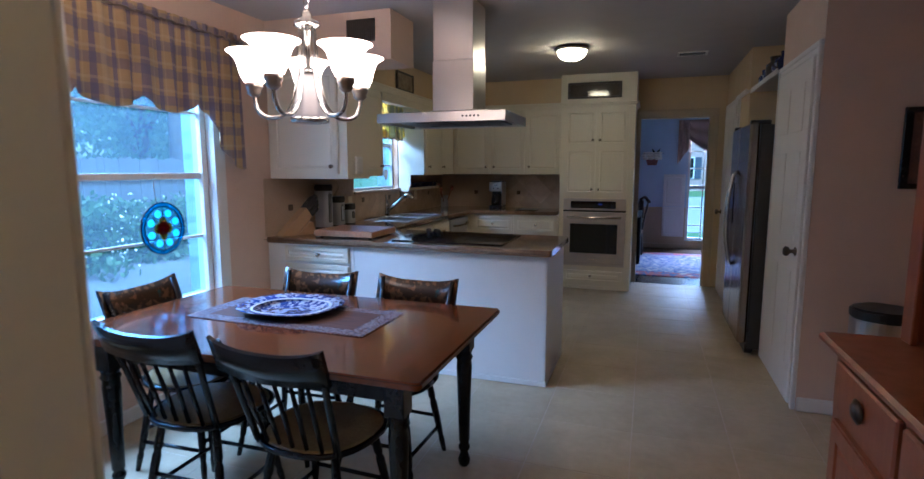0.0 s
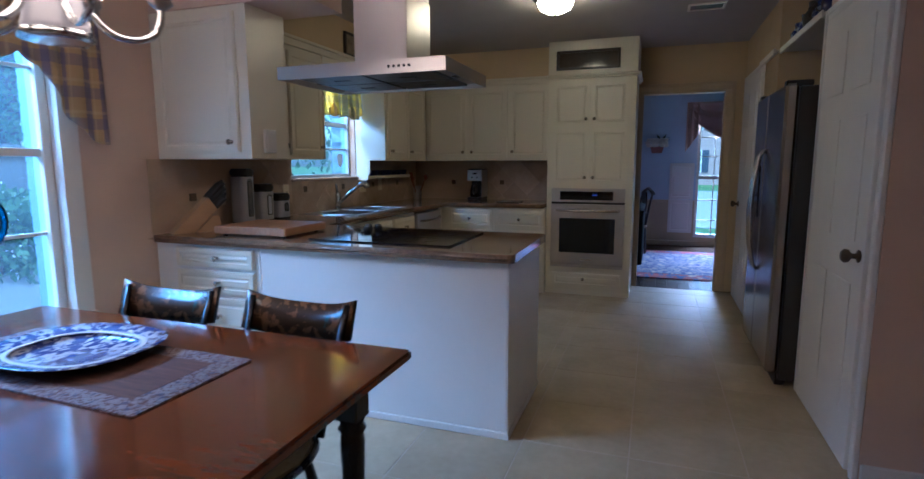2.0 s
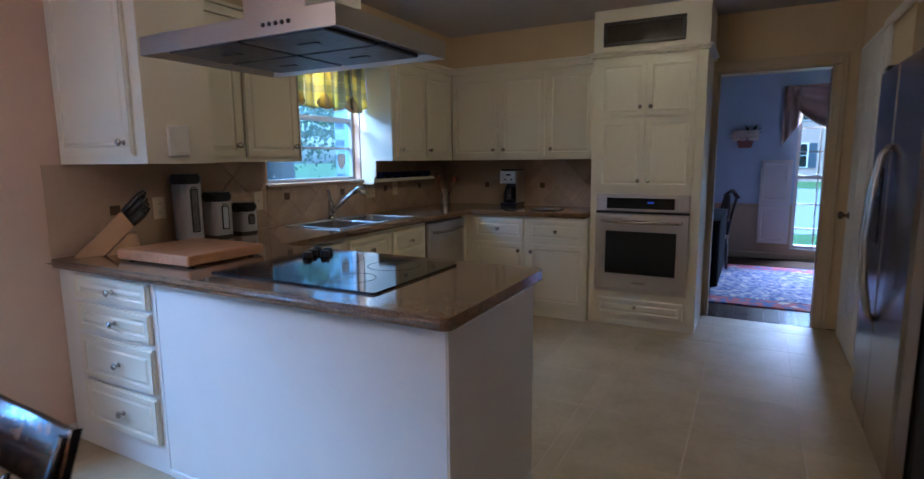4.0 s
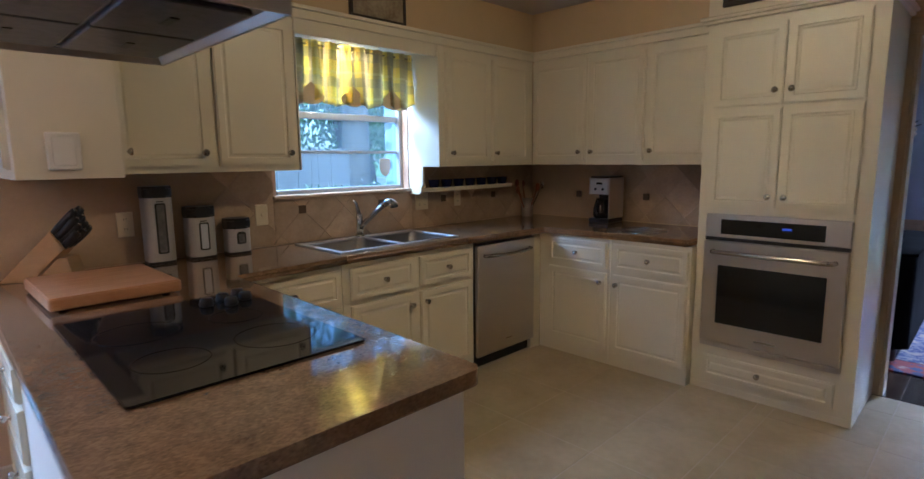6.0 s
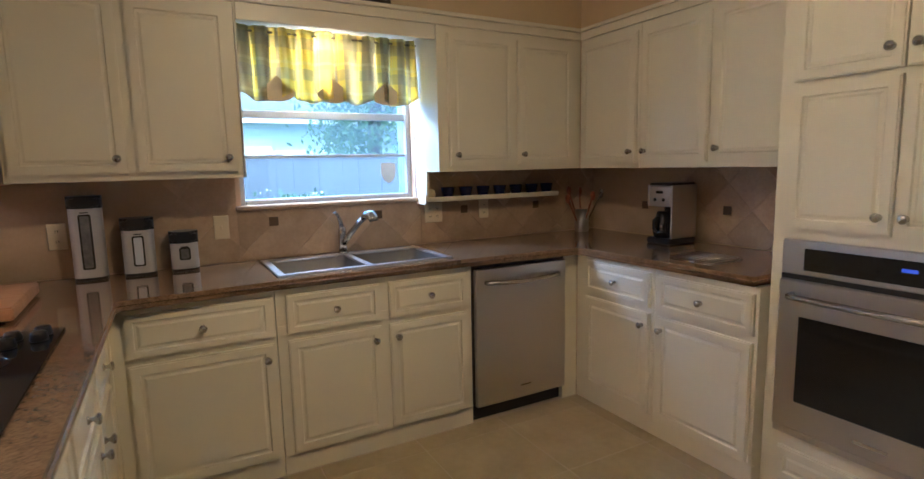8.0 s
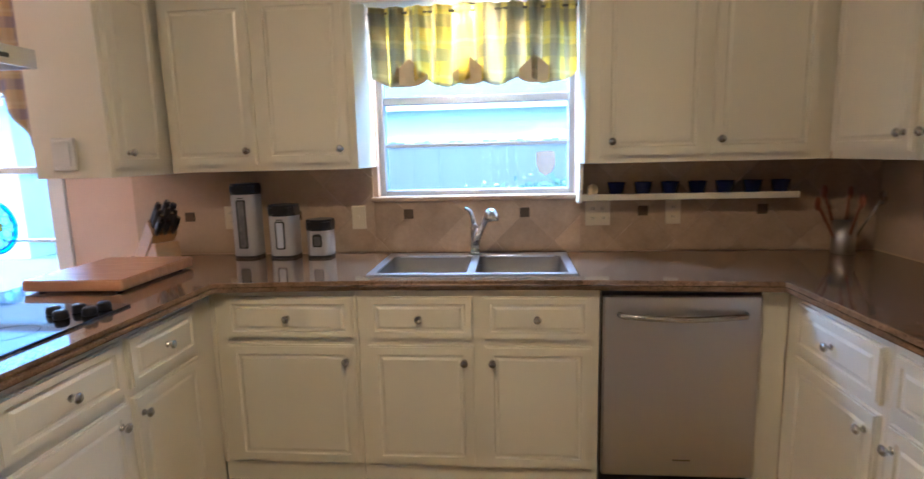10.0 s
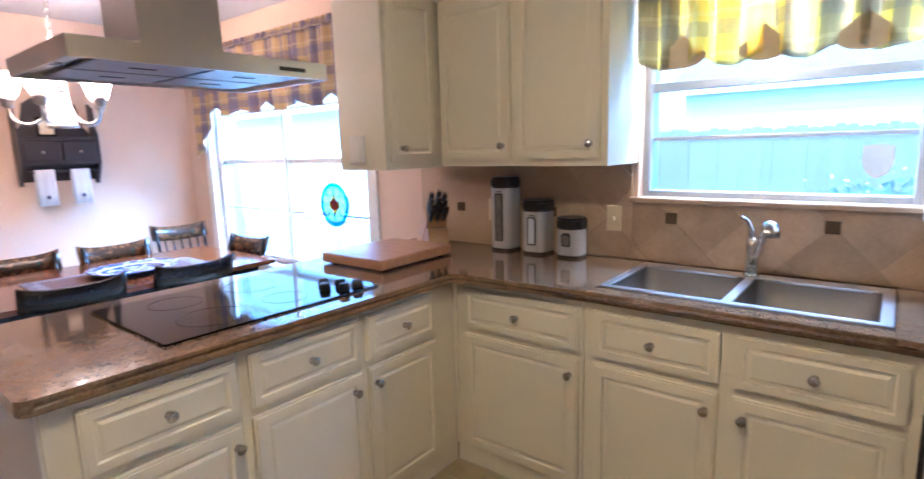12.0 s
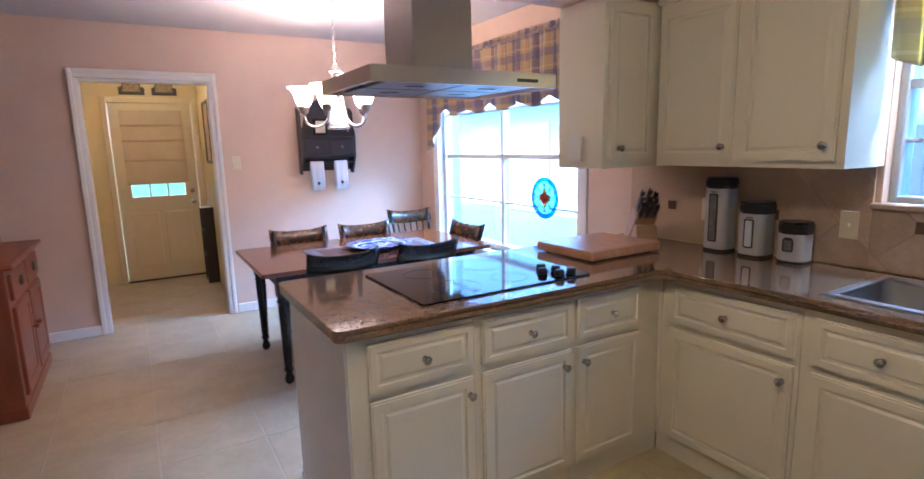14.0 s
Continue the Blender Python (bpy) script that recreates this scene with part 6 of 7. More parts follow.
for z in (0.02, 0.30, 0.58, 0.845):
    part("shelf", boxes((0.0105, 0.118, 0.0152, 0.2448, z, z + 0.014)), DARKRACK if z < 0.8 else TRIM, cb_)

# ---------------------------------------------------------------- far room
setting("trim_chair_rail", boxes((-3.0, 0.80, FY - 0.03, FY - 0.001, 0.70, 0.74), (1.75, 3.0, FY - 0.03, FY - 0.001, 0.70, 0.74), bevel=0.006), TRIMGOLD, "gold chair rail of the far room", "chair rail")
setting("trim_wainscot", boxes((-3.0, 0.80, FY - 0.008, FY - 0.0005, 0.086, 0.70), (1.75, 3.0, FY - 0.008, FY - 0.0005, 0.086, 0.70), (0.80, 1.75, FY - 0.008, FY - 0.0005, 0.086, 0.15)), TRIMGOLD, "tan wainscot panel of the far room", "wainscot")
setting("trim_crown", boxes((-3.0, 3.0, FY - 0.07, FY - 0.001, 2.42, 2.499), bevel=0.02), TRIMGOLD, "cream crown moulding", "moulding")
rg = thing("area_rug", (0.55, 8.62, 0.0005), "red and blue oriental rug with fringed ends", "rug")
part("border", boxes((-1.25, 1.0, -1.11, 1.0, 0, 0.010), bevel=0.003), RUG, rg, "red patterned border")
part("field", boxes((-1.0, 0.72, -0.85, 0.74, 0.0101, 0.0125)), RUGFIELD, rg, "pale blue patterned field")
part("fringe", boxes((1.0, 1.06, -1.11, 1.0, 0, 0.004)), LINING, rg)
sh = thing("window_shutter", (0.78, FY - 0.035, 0), "open white panelled window shutter", "shutter")
for z, h in ((0.22, 0.53), (0.755, 0.565)):
    p_ = part("panel", front(0.36, h, rail=0.05), TRIM, sh)
    p_.location = (-0.37, 0.0, z)
swag = thing("swag_curtain", (0, FY - 0.12, 0), "taupe swagged curtain over the far window", "curtain")
bm = bmesh.new()
grid = []
for i in range(41):
    u = i / 40
    row = []
    for j in range(13):
        v = j / 12
        sagz = 2.25 - v * (0.15 + 0.42 * math.sin(math.pi * u) ** 0.8)
        row.append(bm.verts.new((0.66 + 1.2 * u, 0.05 - 0.05 * math.sin(math.pi * u) - 0.03 * math.sin(v * 14 + 0.3 * math.sin(6 * u)), sagz)))
    grid.append(row)
for a, b in zip(grid, grid[1:]):
    for j in range(12):
        bm.faces.new((a[j], a[j + 1], b[j + 1], b[j])).smooth = True
thick(part("swag", bm, TAUPE, swag), 0.004)
bm = bmesh.new()
grid = []
for i in range(17):
    u = i / 16
    row = [bm.verts.new((0.62 + 0.2 * u, 0.03 + 0.03 * math.sin(u * 14), 2.25 - v * (0.75 - 0.3 * u))) for v in (0, 0.25, 0.5, 0.75, 1)]
    grid.append(row)
for a, b in zip(grid, grid[1:]):
    for j in range(4):
        bm.faces.new((a[j], a[j + 1], b[j + 1], b[j])).smooth = True
thick(part("tail", bm, TAUPE, swag), 0.004)
rnd = random.Random(9)
WHITEF = mat("white_petal", (0.78, 0.72, 0.60), 0.7)
LEAFD = mat("dark_leaf", (0.03, 0.05, 0.04), 0.6)
REDB = mat("basket_red", (0.30, 0.13, 0.10), 0.8, bump=0.3)
fb = thing("flower_wall_basket", (0.20, FY - 0.002, 1.50), "cream flowers in a small red wall basket", "wall ornament", "wall baskets")
part("basket", prism([(-0.075, -0.02), (0.075, -0.02), (0.11, 0.10), (-0.11, 0.10)], -0.09, 0, axis="y", bevel=0.02), REDB, fb)
for k in range(15):
    part("flower", lathe([(0.0, 0), (0.032, 0.005), (0.05, 0.03), (0.034, 0.052), (0, 0.045)], at=(-0.12 + 0.24 * (k % 5) / 4 + rnd.uniform(-0.02, 0.02), rnd.uniform(-0.12, -0.03), 0.07 + 0.045 * (k // 5)), n=9), WHITEF, fb)
for q in (20, 38, 62, 118):
    a = radians(q)
    part("leaf_sprig", tube([(0.06, -0.05, 0.12), (0.06 + 0.08 * math.cos(a), -0.06, 0.14 + 0.09 * math.sin(a)), (0.06 + 0.15 * math.cos(a), -0.07, 0.14 + 0.15 * math.sin(a))], 0.012, 6, radii=[0.004, 0.02, 0.006], flat=0.3), LEAFD, fb)
copy_thing(fb, pose(-0.42, FY - 0.002, 1.50))
fc = thing("carved_chair", (-0.17, 9.35, 0), "dark carved mahogany side chair by the far wall", "chair", rz=-70)
fc.scale = (1.0, 1.0, 0.92)
part("seat", boxes((-0.23, 0.23, -0.22, 0.22, 0.42, 0.47), bevel=0.015), TAUPE, fc, "upholstered seat")
for sx in (-1, 1):
    for sy in (-1, 1):
        part("leg", tube([(sx * 0.2, sy * 0.19, 0.42), (sx * 0.21, sy * 0.2, 0.2), (sx * 0.2, sy * 0.21, 0)], 0.02, 8, radii=[0.026, 0.02, 0.015]), MAHOGANY, fc)
    part("back_post", tube([(sx * 0.2, 0.2, 0.46), (sx * 0.21, 0.24, 0.75), (sx * 0.2, 0.29, 0.97)], 0.018, 8), MAHOGANY, fc)
    part("armrest", tube([(sx * 0.21, 0.22, 0.66), (sx * 0.24, 0.0, 0.68), (sx * 0.24, -0.16, 0.66), (sx * 0.22, -0.17, 0.47)], 0.016, 8), MAHOGANY, fc)
part("crest", tube([(-0.22, 0.29, 0.96), (-0.12, 0.295, 1.0), (0, 0.30, 1.04), (0.12, 0.295, 1.0), (0.22, 0.29, 0.96)], 0.03, 8, flat=0.7), MAHOGANY, fc)
part("splat", prism([(-0.06, 0.47), (0.06, 0.47), (0.04, 0.62), (0.09, 0.8), (0.07, 0.98), (-0.07, 0.98), (-0.09, 0.8), (-0.04, 0.62)], 0.235, 0.255, axis="y"), MAHOGANY, fc)
ft = thing("draped_table", (-0.42, 8.35, 0), "dark cloth-covered dining table in the far room", "table")
part("cloth", prism(rounded(-0.5, 0.5, -0.75, 0.75, 0.08), 0.12, 0.76, bevel=0.02), mat("black_cloth", (0.008, 0.008, 0.009), 0.95, ior=1.1), ft)
for sx in (-1, 1):
    for sy in (-1, 1):
        part("leg", lathe([(0.03, 0), (0.04, 0.13), (0, 0.13)], at=(sx * 0.4, sy * 0.62, 0), n=10), MAHOGANY, ft)

st = thing("window_sticker", (WX - 0.0805, 5.475, 1.345), "grey shield-shaped sticker on the sink window pane", "sticker")
part("shield", prism([(-0.045, 0.06), (0.0, 0.066), (0.045, 0.06), (0.048, 0.0), (0.03, -0.04), (0.0, -0.06), (-0.03, -0.04), (-0.048, 0.0)], 0.0, 0.001, axis="x"), mat("grey_film", (0.55, 0.57, 0.60), 0.5, bump=0), st)

# ---------------------------------------------------------------- outside
GRASS = mat("lawn", (0.07, 0.13, 0.035), 0.9, color2=(0.04, 0.08, 0.02), scale=0.6, fine=30, bump=0.4)
CONCRETE = mat("driveway_concrete", (0.14, 0.14, 0.137), 0.85, color2=(0.10, 0.10, 0.10), scale=0.8, fine=40, bump=0.1)
ASPHALT = mat("street_concrete", (0.22, 0.22, 0.215), 0.85, fine=80, bump=0.2)
FENCEW = mat("weathered_fence_wood", (0.095, 0.09, 0.085), 0.85, color2=(0.06, 0.06, 0.06), scale=4, fine=40, stretch=(6, 6, 1), bump=0.2, per_object=0.12)
SIDING = mat("pale_siding", (0.66, 0.68, 0.68), 0.6, bump=0.03)
ROOFM = mat("roof_shingle", (0.10, 0.095, 0.09), 0.9, fine=60, bump=0.3)
REDBRICK = mat("house_brick", (0.42, 0.30, 0.25), 0.85, color2=(0.33, 0.23, 0.19), scale=3, fine=25, bump=0.2)
LEAF = mat("tree_leaf", (0.12, 0.19, 0.085), 0.5, color2=(0.09, 0.14, 0.06), scale=1.2, bump=0)
SHRUB = mat("shrub_leaf", (0.09, 0.15, 0.06), 0.55, color2=(0.05, 0.10, 0.035), scale=2, bump=0)
BLOSSOM = mat("white_blossom", (0.75, 0.75, 0.72), 0.7, bump=0)
BARK = mat("bark", (0.07, 0.06, 0.05), 0.95, color2=(0.035, 0.03, 0.025), scale=5, fine=20, stretch=(4, 4, 1), bump=0.6)


def leafy(m, amount):
    """Lets light through a leaf."""
    n, l = m.node_tree.nodes, m.node_tree.links
    b = n["Principled BSDF"]
    t, ms = n.new("ShaderNodeBsdfTranslucent"), n.new("ShaderNodeMixShader")
    l.new(b.inputs["Base Color"].links[0].from_socket, t.inputs[0])
    ms.inputs[0].default_value = amount
    l.new(b.outputs[0], ms.inputs[1])
    l.new(t.outputs[0], ms.inputs[2])
    l.new(ms.outputs[0], n["Material Output"].inputs[0])


leafy(LEAF, 0.65)
leafy(SHRUB, 0.4)
GZ = -0.22
setting("ground", boxes((-300, 300, -300, 300, GZ - 0.5, GZ)), GRASS, "green lawn reaching to the horizon", "ground")
setting("driveway", boxes((-8.2, WX - 0.3, -14, 16, GZ, GZ + 0.03), bevel=0.01), CONCRETE, "pale concrete driveway beside the house", "driveway")
setting("road", boxes((-120, 120, 15, 34, GZ, GZ + 0.02)), ASPHALT, "pale concrete street in front of the house", "road")
setting("roof", boxes((WX - 0.75, 3.6, -2.3, 11.3, 3.0, 3.1)), ROOFM, "eaves and roof over the house", "roof")
setting("wall_outer_north", boxes((-2.685, 0.80, FY + 0.151, FY + 0.27, -0.3, 3.0), (1.75, 3.3, FY + 0.151, FY + 0.27, -0.3, 3.0), (0.80, 1.75, FY + 0.151, FY + 0.27, -0.3, 0.16), (0.80, 1.75, FY + 0.151, FY + 0.27, 2.05, 3.0)), REDBRICK, "outer brick leaf of the front wall", "wall")
setting("wall_outer_rest", boxes((3.2, 3.3, -1.75, FY + 0.15, -0.3, 3.0), (WX - 0.12, -0.75, -1.75, -1.65, -0.3, 3.0), (0.56, 3.2, -1.75, -1.65, -0.3, 3.0), (-0.75, -0.57, -1.77, -1.67, -0.3, 3.0), (0.27, 0.56, -1.77, -1.67, -0.3, 3.0)), REDBRICK, "outer brick walls of the house", "wall")

fence = thing("wooden_fence", (-9.0, 0, GZ), "tall weathered grey board fence", "fence")
board_me = mesh_of(prism([(-0.0702, 0), (0.0702, 0), (0.0702, 1.80), (0.05, 1.83), (-0.05, 1.83), (-0.0702, 1.80)], -0.01, 0.01, axis="x"), "board", FENCEW)
for k in range(77):
    y = -1.5 + 0.142 * k
    ob = shared("board", board_me, fence, (0.004 * math.sin(k * 2.3), y, 0.02 * math.sin(k * 1.7)))
for k in range(5):
    part("post", boxes((-0.11, -0.02, -1.5 + 2.66 * k - 0.045, -1.5 + 2.66 * k + 0.045, 0, 1.75)), FENCEW, fence)
for z in (0.35, 1.35):
    part("rail", boxes((-0.06, -0.0135, -1.6, 9.4, z, z + 0.09)), FENCEW, fence)


def building(name, at, w, d, h, label, wall_mat, lap):
    b = thing(name, at, label, "building")
    part("wall", boxes((-d, 0, 0, w, 0, h)), wall_mat, b)
    if lap:
        for k in range(int(h / 0.2)):
            part("siding_board", boxes((0.001, 0.022, 0, w, 0.2 * k + 0.004, 0.2 * k + 0.196), bevel=0.006), wall_mat, b)
    bm = bmesh.new()
    vs = [bm.verts.new(v) for v in ((0.5, -0.4, h), (0.5, w + 0.4, h), (-d / 2, w + 0.4, h + d * 0.28), (-d / 2, -0.4, h + d * 0.28), (-d - 0.5, -0.4, h), (-d - 0.5, w + 0.4, h))]
    bm.faces.new((vs[0], vs[1], vs[2], vs[3])), bm.faces.new((vs[3], vs[2], vs[5], vs[4])), bm.faces.new((vs[0], vs[3], vs[4])), bm.faces.new((vs[1], vs[5], vs[2])), bm.faces.new((vs[0], vs[4], vs[5], vs[1]))
    part("roof", bm, ROOFM, b)
    part("fascia", boxes((0.5, 0.53, -0.4, w + 0.4, h - 0.16, h + 0.03)), TRIM, b)
    return b


garage = building("garage", (-8.4, -14.0, GZ), 11.0, 6.0, 2.7, "pale lap-sided garage beside the driveway", SIDING, True)
gd = part("garage_door", boxes((0.03, 0.07, 6.2, 9.6, 0.02, 2.2), bevel=0.01), TRIM, garage, "white panelled garage door")
for k in range(1, 4):
    part("panel_groove", boxes((0.0705, 0.074, 6.2, 9.6, 0.55 * k - 0.01, 0.55 * k + 0.01)), SIDING, gd)
nb = building("neighbour_house", (-17.0, 0.5, GZ), 11.0, 7.0, 3.1, "pale sided neighbouring house behind the fence", SIDING, True)
nv = part("window", boxes((0.03, 0.08, 5.6, 6.8, 1.5, 2.5)), TRIM, nb)
for k in range(6):
    part("slat", boxes((0.0805, 0.1, 5.66, 6.74, 1.56 + 0.15 * k, 1.63 + 0.15 * k)), SIDING, nv)


def leaf_cloud(rx, ry, rz, n, size, seed, clumps=22):
    """A crown: leaves scattered in uneven clumps, with gaps."""
    rnd = random.Random(seed)
    verts, faces = [], []
    cl = []
    for _ in range(clumps):
        a, b = rnd.uniform(0, 2 * math.pi), math.acos(rnd.uniform(-0.8, 1))
        q = rnd.uniform(0.45, 1.0)
        cl.append((Vector((rx * q * math.sin(b) * math.cos(a), ry * q * math.sin(b) * math.sin(a), rz * q * math.cos(b))), rnd.uniform(0.18, 0.36)))
    for _ in range(n):
        c, r = rnd.choice(cl)
        p = c + Vector((rnd.gauss(0, r * rx * 0.62), rnd.gauss(0, r * ry * 0.62), rnd.gauss(0, r * rz * 0.5)))
        e = Euler((rnd.uniform(0, 6.28), rnd.uniform(0, 6.28), rnd.uniform(0, 6.28))).to_matrix()
        s = size * rnd.uniform(0.6, 1.3)
        k = len(verts)
        for u, v in ((-0.5, 0), (0, -0.28), (0.5, 0), (0, 0.28)):
            verts.append(p + e @ Vector((u * s, v * s, 0)))
        faces.append((k, k + 1, k + 2, k + 3))
    return verts, faces


def crown_mesh(name, material, *args):
    vs, fs = leaf_cloud(*args)
    me = bpy.data.meshes.new(name)
    me.from_pydata([tuple(v) for v in vs], [], fs)
    me.materials.append(material)
    return me


crown_a = crown_mesh("crown", LEAF, 2.6, 2.6, 2.4, 4300, 0.19, 3, 34)
crown_b = crown_mesh("crown", LEAF, 2.2, 2.8, 2.9, 4300, 0.18, 8, 36)
trunk_me = mesh_of(tube([(0, 0, -0.1), (0.03, 0.05, 1.0), (0.0, 0.1, 2.4), (0.12, 0.0, 4.2), (0.1, 0.1, 6.0)], 0.2, 12, radii=[0.32, 0.22, 0.19, 0.14, 0.05]), "trunk", BARK)
lb = tube([(0.0, 0.08, 2.2), (0.6, 0.3, 3.4), (1.2, 0.8, 4.6)], 0.08, 8, radii=[0.1, 0.07, 0.03])
tube([(0.02, 0.05, 2.8), (-0.7, -0.3, 3.9), (-1.3, -0.5, 5.0)], 0.08, 8, lb, radii=[0.09, 0.06, 0.03])
tube([(0.08, 0.03, 3.4), (0.3, -0.9, 4.6), (0.3, -1.5, 5.4)], 0.08, 8, lb, radii=[0.08, 0.05, 0.02])
limb_me = mesh_of(lb, "limbs", BARK)
for k, (x, y, s, h) in enumerate(((-11.2, 10.9, 1.6, 5.6), (-12.5, 14.2, 1.7, 5.6), (-27.0, 4.0, 2.0, 3.0), (-28.0, 13.0, 2.2, 3.0), (-25.0, 21.0, 2.0, 2.9), (-20.0, 27.0, 1.9, 2.7), (-31.0, 30.0, 2.4, 2.8), (12.0, 24.0, 1.2, 4.8), (-13.6, 9.4, 0.95, 3.9), (-14.2, 12.6, 0.9, 3.8))):
    t = thing("tree", (x, y, GZ), "leafy green tree behind the fence", "tree", "trees outside", rz=57 * k)
    t.scale = (s, s, s)
    for nm, me, z in (("trunk", trunk_me, 0), ("limb", limb_me, 0), ("crown", (crown_a, crown_b)[k % 2], h)):
        shared(nm, me, t, (0.1, 0.1, z) if z else (0, 0, 0))
shrub_a = crown_mesh("leaves", SHRUB, 0.9, 1.1, 0.75, 2600, 0.13, 21, 22)
flower_a = crown_mesh("blossoms", BLOSSOM, 0.98, 1.18, 0.83, 240, 0.05, 22, 26)
for k, (x, y, s) in enumerate(((-8.3, 4.6, 0.76), (-8.2, 5.75, 0.98), (-8.35, 7.4, 0.88), (-8.25, 8.9, 0.92), (-8.35, 3.4, 0.5), (-8.3, 10.6, 0.95), (-8.3, 12.4, 0.9))):
    sb = thing("flowering_shrub", (x, y, GZ), "green shrub with white blossoms by the fence", "shrub", "shrubs by the fence", rz=70 * k)
    sb.scale = (s, s, s)
    shared("leaves", shrub_a, sb, (0, 0, 0.62))
    shared("blossoms", flower_a, sb, (0, 0, 0.66))
    part("stems", tube([(0, 0, 0), (0.02, 0.03, 0.3), (0.1, 0.05, 0.7)], 0.03, 6), BARK, sb)

# brick house across the street
hs = thing("brick_house", (-14, 44, GZ), "two-storey brick house across the street", "building")
part("wall", boxes((0, 34, 0, 9, 0, 6.2)), REDBRICK, hs)
bm = bmesh.new()
vs = [bm.verts.new(v) for v in ((-0.6, -0.6, 6.2), (34.6, -0.6, 6.2), (34.6, 9.6, 6.2), (-0.6, 9.6, 6.2), (3, 4.5, 9.2), (31, 4.5, 9.2))]
for f in ((0, 1, 5, 4), (1, 2, 5), (2, 3, 4, 5), (3, 0, 4), (3, 2, 1, 0)):
    bm.faces.new([vs[i] for i in f])
part("roof", bm, ROOFM, hs)
SHUT = mat("dark_shutter", (0.05, 0.06, 0.08), 0.6)
for k in range(9):
    for z in (0.9, 3.9):
        x = 2.0 + 3.7 * k
        wq = part("window", boxes((x - 0.55, x + 0.55, -0.06, -0.001, z, z + 1.6), bevel=0.01), TRIM, hs)
        for q in range(2):
            part("pane", boxes((x - 0.47, x + 0.47, -0.075, -0.061, z + 0.07 + 0.75 * q, z + 0.77 + 0.75 * q)), BLACKGLASS, wq)
        for sx in (-1, 1):
            part("shutter", boxes((x + sx * 0.8 - 0.22, x + sx * 0.8 + 0.22, -0.05, -0.001, z, z + 1.6), bevel=0.01), SHUT, hs)

# ---------------------------------------------------------------- pieces of floors and walls
TS = 0.487
tile_bm = prism(rounded(0.0028, TS - 0.0028, 0.0028, TS - 0.0028, 0.003, 1), -0.012, 0.0, bevel=0.0015, seg=1)
tile_me = mesh_of(tile_bm, "tile", TILE)
cut = {}


def tile_at(x0, x1, y0, y1):
    """A tile, cut where a wall ends it."""
    w, d = round(x1 - x0, 3), round(y1 - y0, 3)
    if w < 0.04 or d < 0.04:
        return
    if abs(w - TS) < 1e-3 and abs(d - TS) < 1e-3:
        me = tile_me
    else:
        me = cut.get((w, d))
        if me is None:
            me = cut[w, d] = mesh_of(prism([(0.0028, 0.0028), (w - 0.0028, 0.0028), (w - 0.0028, d - 0.0028), (0.0028, d - 0.0028)], -0.012, 0.0, bevel=0.0015, seg=1), "tile", TILE)
    shared("tile", me, floor, (x0, y0, 0))


def tile_area(ax0, ax1, ay0, ay1):
    i0, i1 = math.floor((ax0 - 0.125) / TS), math.ceil((ax1 - 0.125) / TS)
    j0, j1 = math.floor((ay0 - 3.84) / TS), math.ceil((ay1 - 3.84) / TS)
    for i in range(i0, i1):
        for j in range(j0, j1):
            tile_at(max(ax0, 0.125 + TS * i), min(ax1, 0.125 + TS * (i + 1)), max(ay0, 3.84 + TS * j), min(ay1, 3.84 + TS * (j + 1)))


tile_area(WX + 0.002, 1.025, DY + 0.002, 3.35)
tile_area(1.025, 1.88, 2.36, 3.46)
tile_area(-0.445, 1.025, 3.35, BY - 0.03)
tile_area(-1.95, -0.445, 4.03, 6.42)
tile_area(-0.635, 0.465, -1.54, DY - 0.112)
tile_area(-0.525, 0.37, DY - 0.112, DY + 0.002)

# dark boards of the far room
for k in range(34):
    x = -2.0 + 0.118 * k
    me = cut.get("plank")
    if me is None:
        me = cut["plank"] = mesh_of(boxes((0.001, 0.117, 0, 1.68, -0.012, 0.0), bevel=0.0015), "plank", DARKWOOD)
    off = (k * 0.61) % 1.68
    for q in range(3):
        y0 = BY + 0.0 + 1.685 * q - off
        if y0 > BY - 0.02 and y0 + 1.68 < FY - 0.02:
            shared("plank", me, floor_far, (x, y0, 0))
        else:
            a, b = max(y0, BY - 0.015), min(y0 + 1.68, FY - 0.018)
            if b - a > 0.05:
                key = ("p", round(b - a, 2))
                m2 = cut.get(key)
                if m2 is None:
                    m2 = cut[key] = mesh_of(boxes((0.001, 0.117, 0, round(b - a, 2), -0.012, 0.0), bevel=0.0015), "plank", DARKWOOD)
                shared("plank", m2, floor_far, (x, a, 0))

# backsplash: a straight course, a band of diamonds with small dark inserts, a straight course
splash = tagged(new("backsplash"), "tan travertine tile backsplash laid on the diagonal", "backsplash", kind="structure")
part("grout", boxes((WX + 0.001, WX + 0.005, 3.30, 4.60, 0.912, 1.344), (WX + 0.001, WX + 0.005, 4.60, 5.64, 0.912, 1.174), (WX + 0.001, WX + 0.005, 5.64, BY - 0.004, 0.912, 1.349)), SGROUT, splash)
part("grout", boxes((WX + 0.006, PX0 - 0.008, BY - 0.005, BY - 0.001, 0.912, 1.349)), SGROUT, splash)


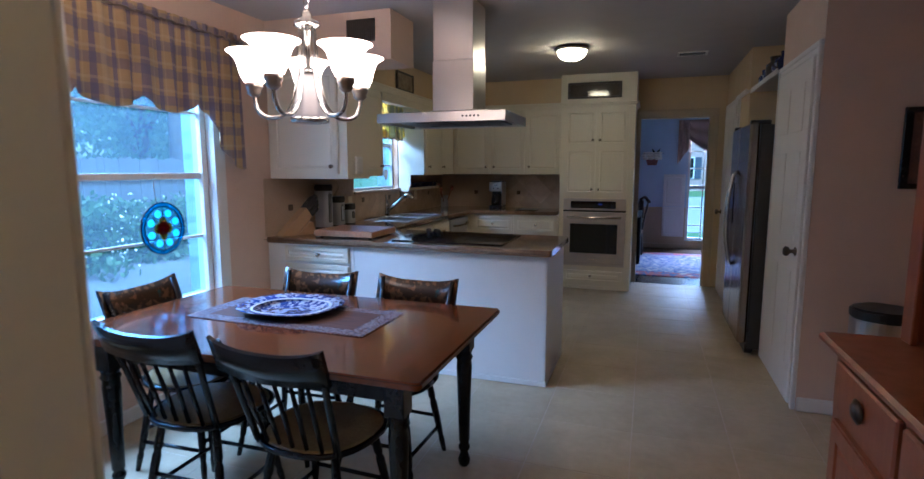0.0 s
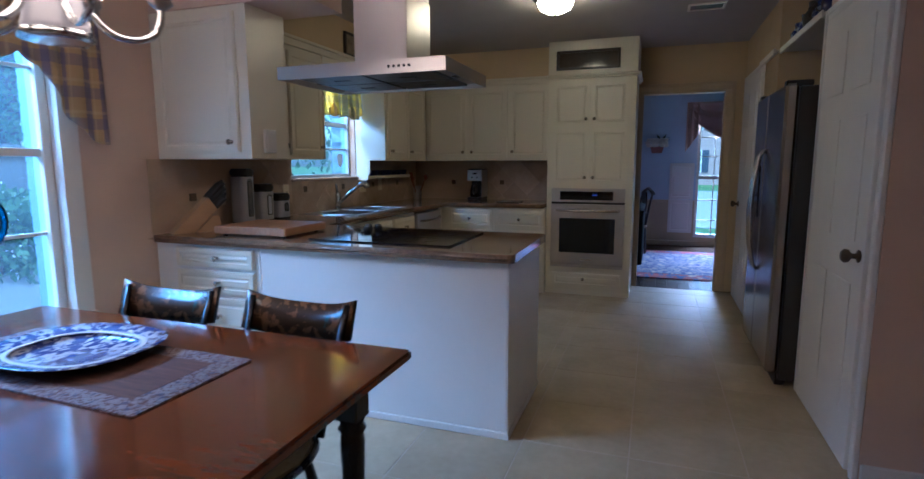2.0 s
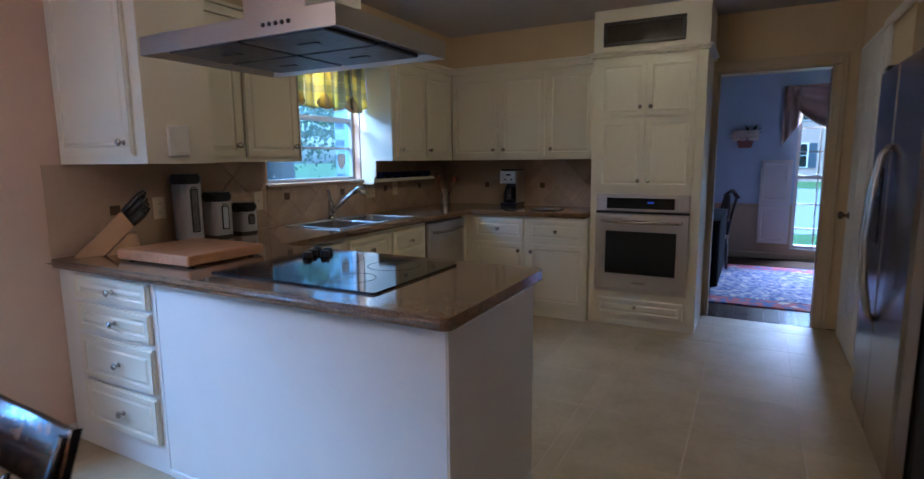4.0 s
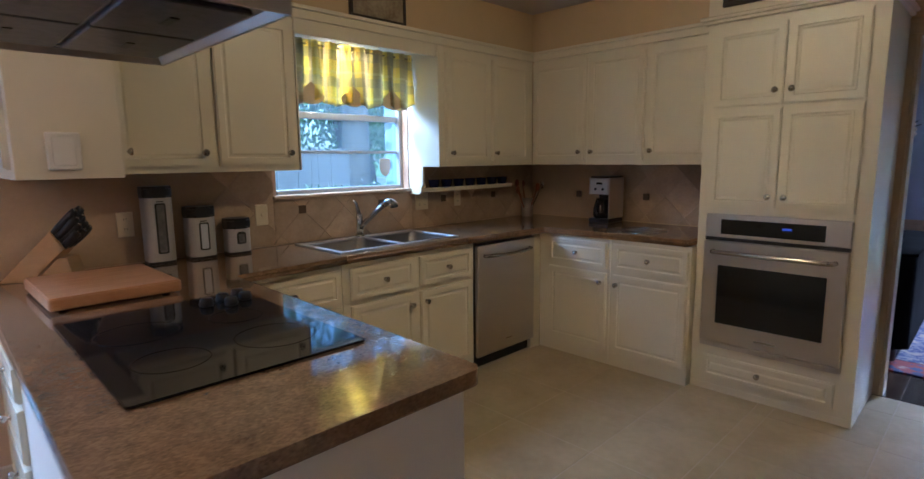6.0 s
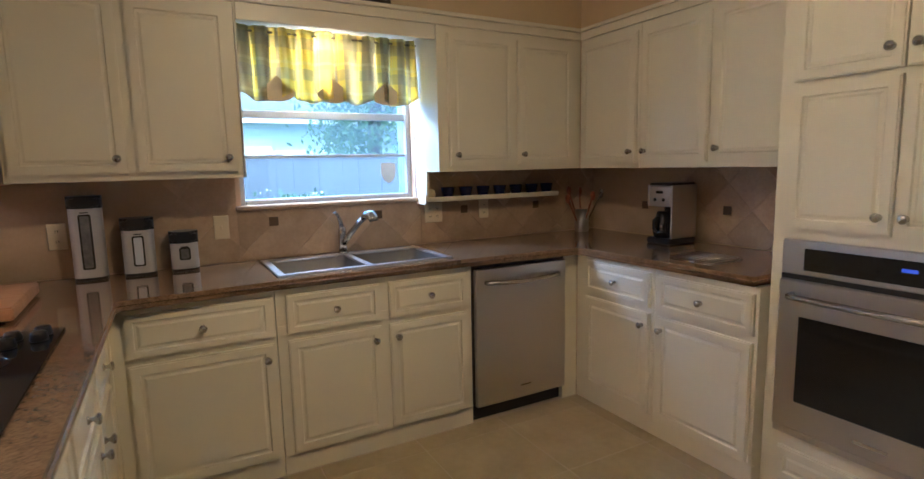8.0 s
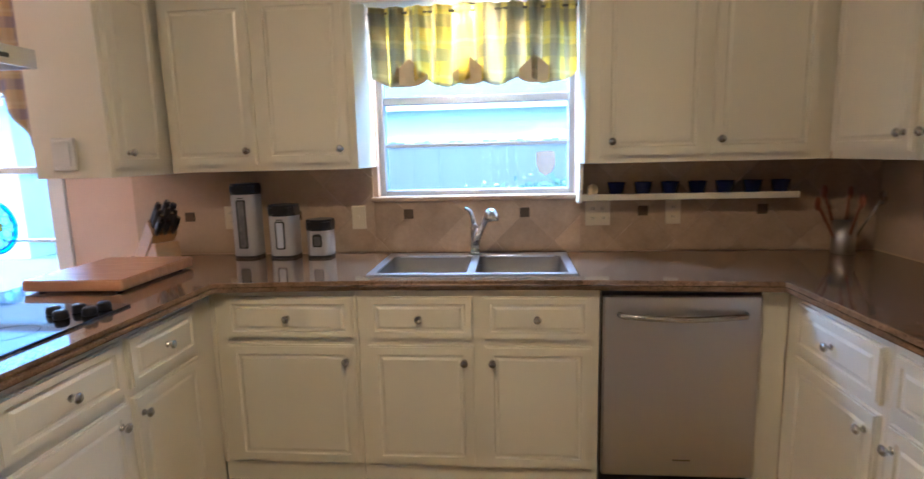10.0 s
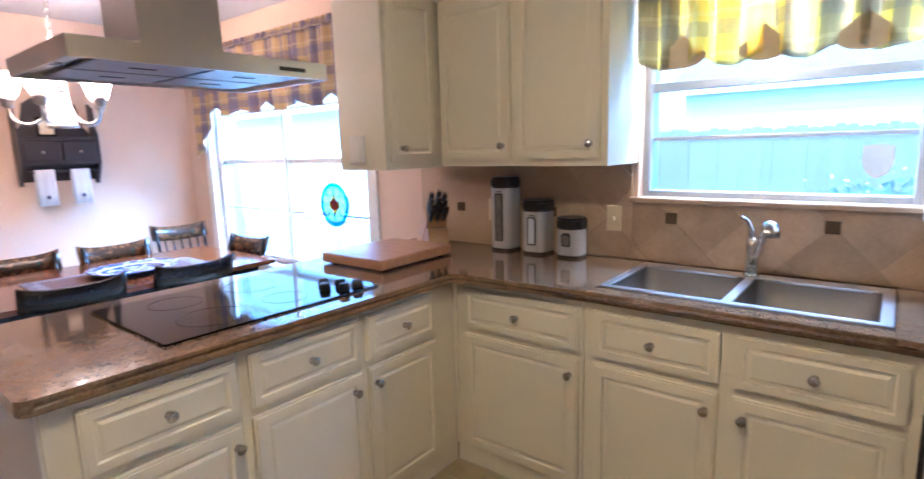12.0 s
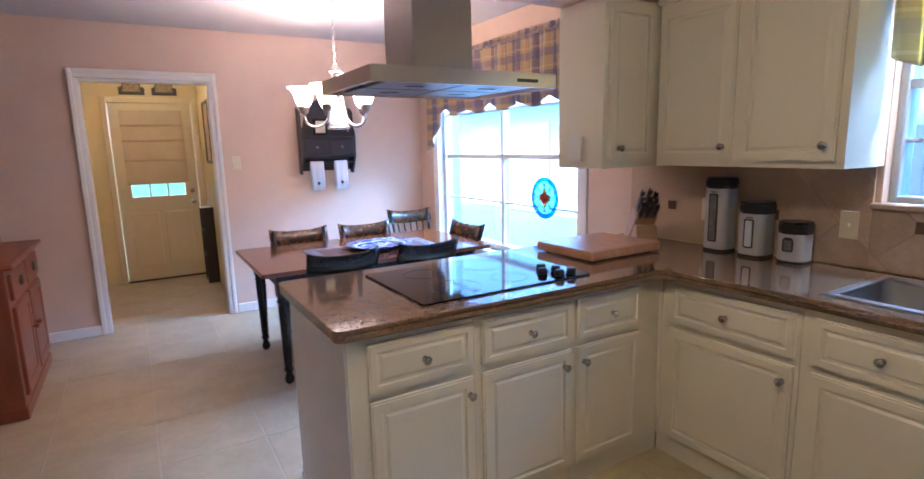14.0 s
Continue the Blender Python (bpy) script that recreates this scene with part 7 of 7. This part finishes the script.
def clip_poly(poly, lo, hi, axis):
    """Keeps the part of a polygon between lo and hi on an axis."""
    for sign, lim in ((1, lo), (-1, -hi)):
        res = []
        for i, p in enumerate(poly):
            q = poly[(i + 1) % len(poly)]
            a, b = sign * p[axis] - lim, sign * q[axis] - lim
            if a >= 0:
                res.append(p)
            if a * b < 0:
                t = a / (a - b)
                res.append(tuple(p[k] + t * (q[k] - p[k]) for k in range(2)))
        poly = res
        if len(poly) < 3:
            return []
    return poly


def on_west(poly, material, lift):
    bm = prism(poly, WX + 0.0052, WX + 0.0112 + lift, axis="x", bevel=0.0)
    part("tile", bm, material, splash)


def on_north(poly, material, lift):
    bm = prism(poly, BY - 0.0112 - lift, BY - 0.0052, axis="y")
    part("tile", bm, material, splash)


def lattice(u0, u1, first, place, top=1.3475):
    half = 0.1465
    z_mid = 1.11
    i = -2
    while first + half * i < u1 + half:
        for row in (-2, -1, 0, 1, 2):
            if (i + row) % 2 == 0:
                cu, cz = first + half * i, z_mid + row * half
                s = half - 0.0014
                poly = [(cu + s, cz), (cu, cz + s), (cu - s, cz), (cu, cz - s)]
                poly = clip_poly(clip_poly(poly, u0, u1, 0), 0.914, top, 1)
                if len(poly) >= 3:
                    place(poly, SPLASH, 0.0)
        i += 1


lattice(3.302, 4.60, 4.779 - 0.1465, on_west, 1.343)
lattice(4.602, 5.638, 4.779 - 0.1465, on_west, 1.173)
lattice(5.64, BY - 0.012, 4.779 - 0.1465, on_west)
lattice(WX + 0.013, PX0 - 0.010, -1.47, on_north)
for y in (3.607, 4.193, 4.779, 5.365, 5.94, 6.50):
    on_west([(y - 0.024, 1.086), (y + 0.024, 1.086), (y + 0.024, 1.134), (y - 0.024, 1.134)], INSERT, 0.003)
for x in (-2.06, -1.47, -0.90):
    on_north([(x - 0.024, 1.08), (x + 0.024, 1.08), (x + 0.024, 1.128), (x - 0.024, 1.128)], INSERT, 0.003)

# bricks of the outer leaf beside the windows
brick_me = mesh_of(boxes((-0.012, 0.11, -0.098, 0.098, -0.03, 0.03), bevel=0.004), "brick", BRICK)
for h0, h1 in ((DW[1], DW[1] + 0.45), (DW[0] - 0.42, DW[0]), (SW[1], SW[1] + 0.25)):
    z = 0.1
    row = 0
    while z < 2.5:
        y = h0 + 0.098 + (0.0 if h0 > DW[0] else 0.0)
        n = 0
        while y < h1:
            shared("brick", brick_me, wall_outer, (WX - 0.25, y + (0.001 if row % 2 else 0.0), z))
            y += 0.206
        z += 0.07
        row += 1
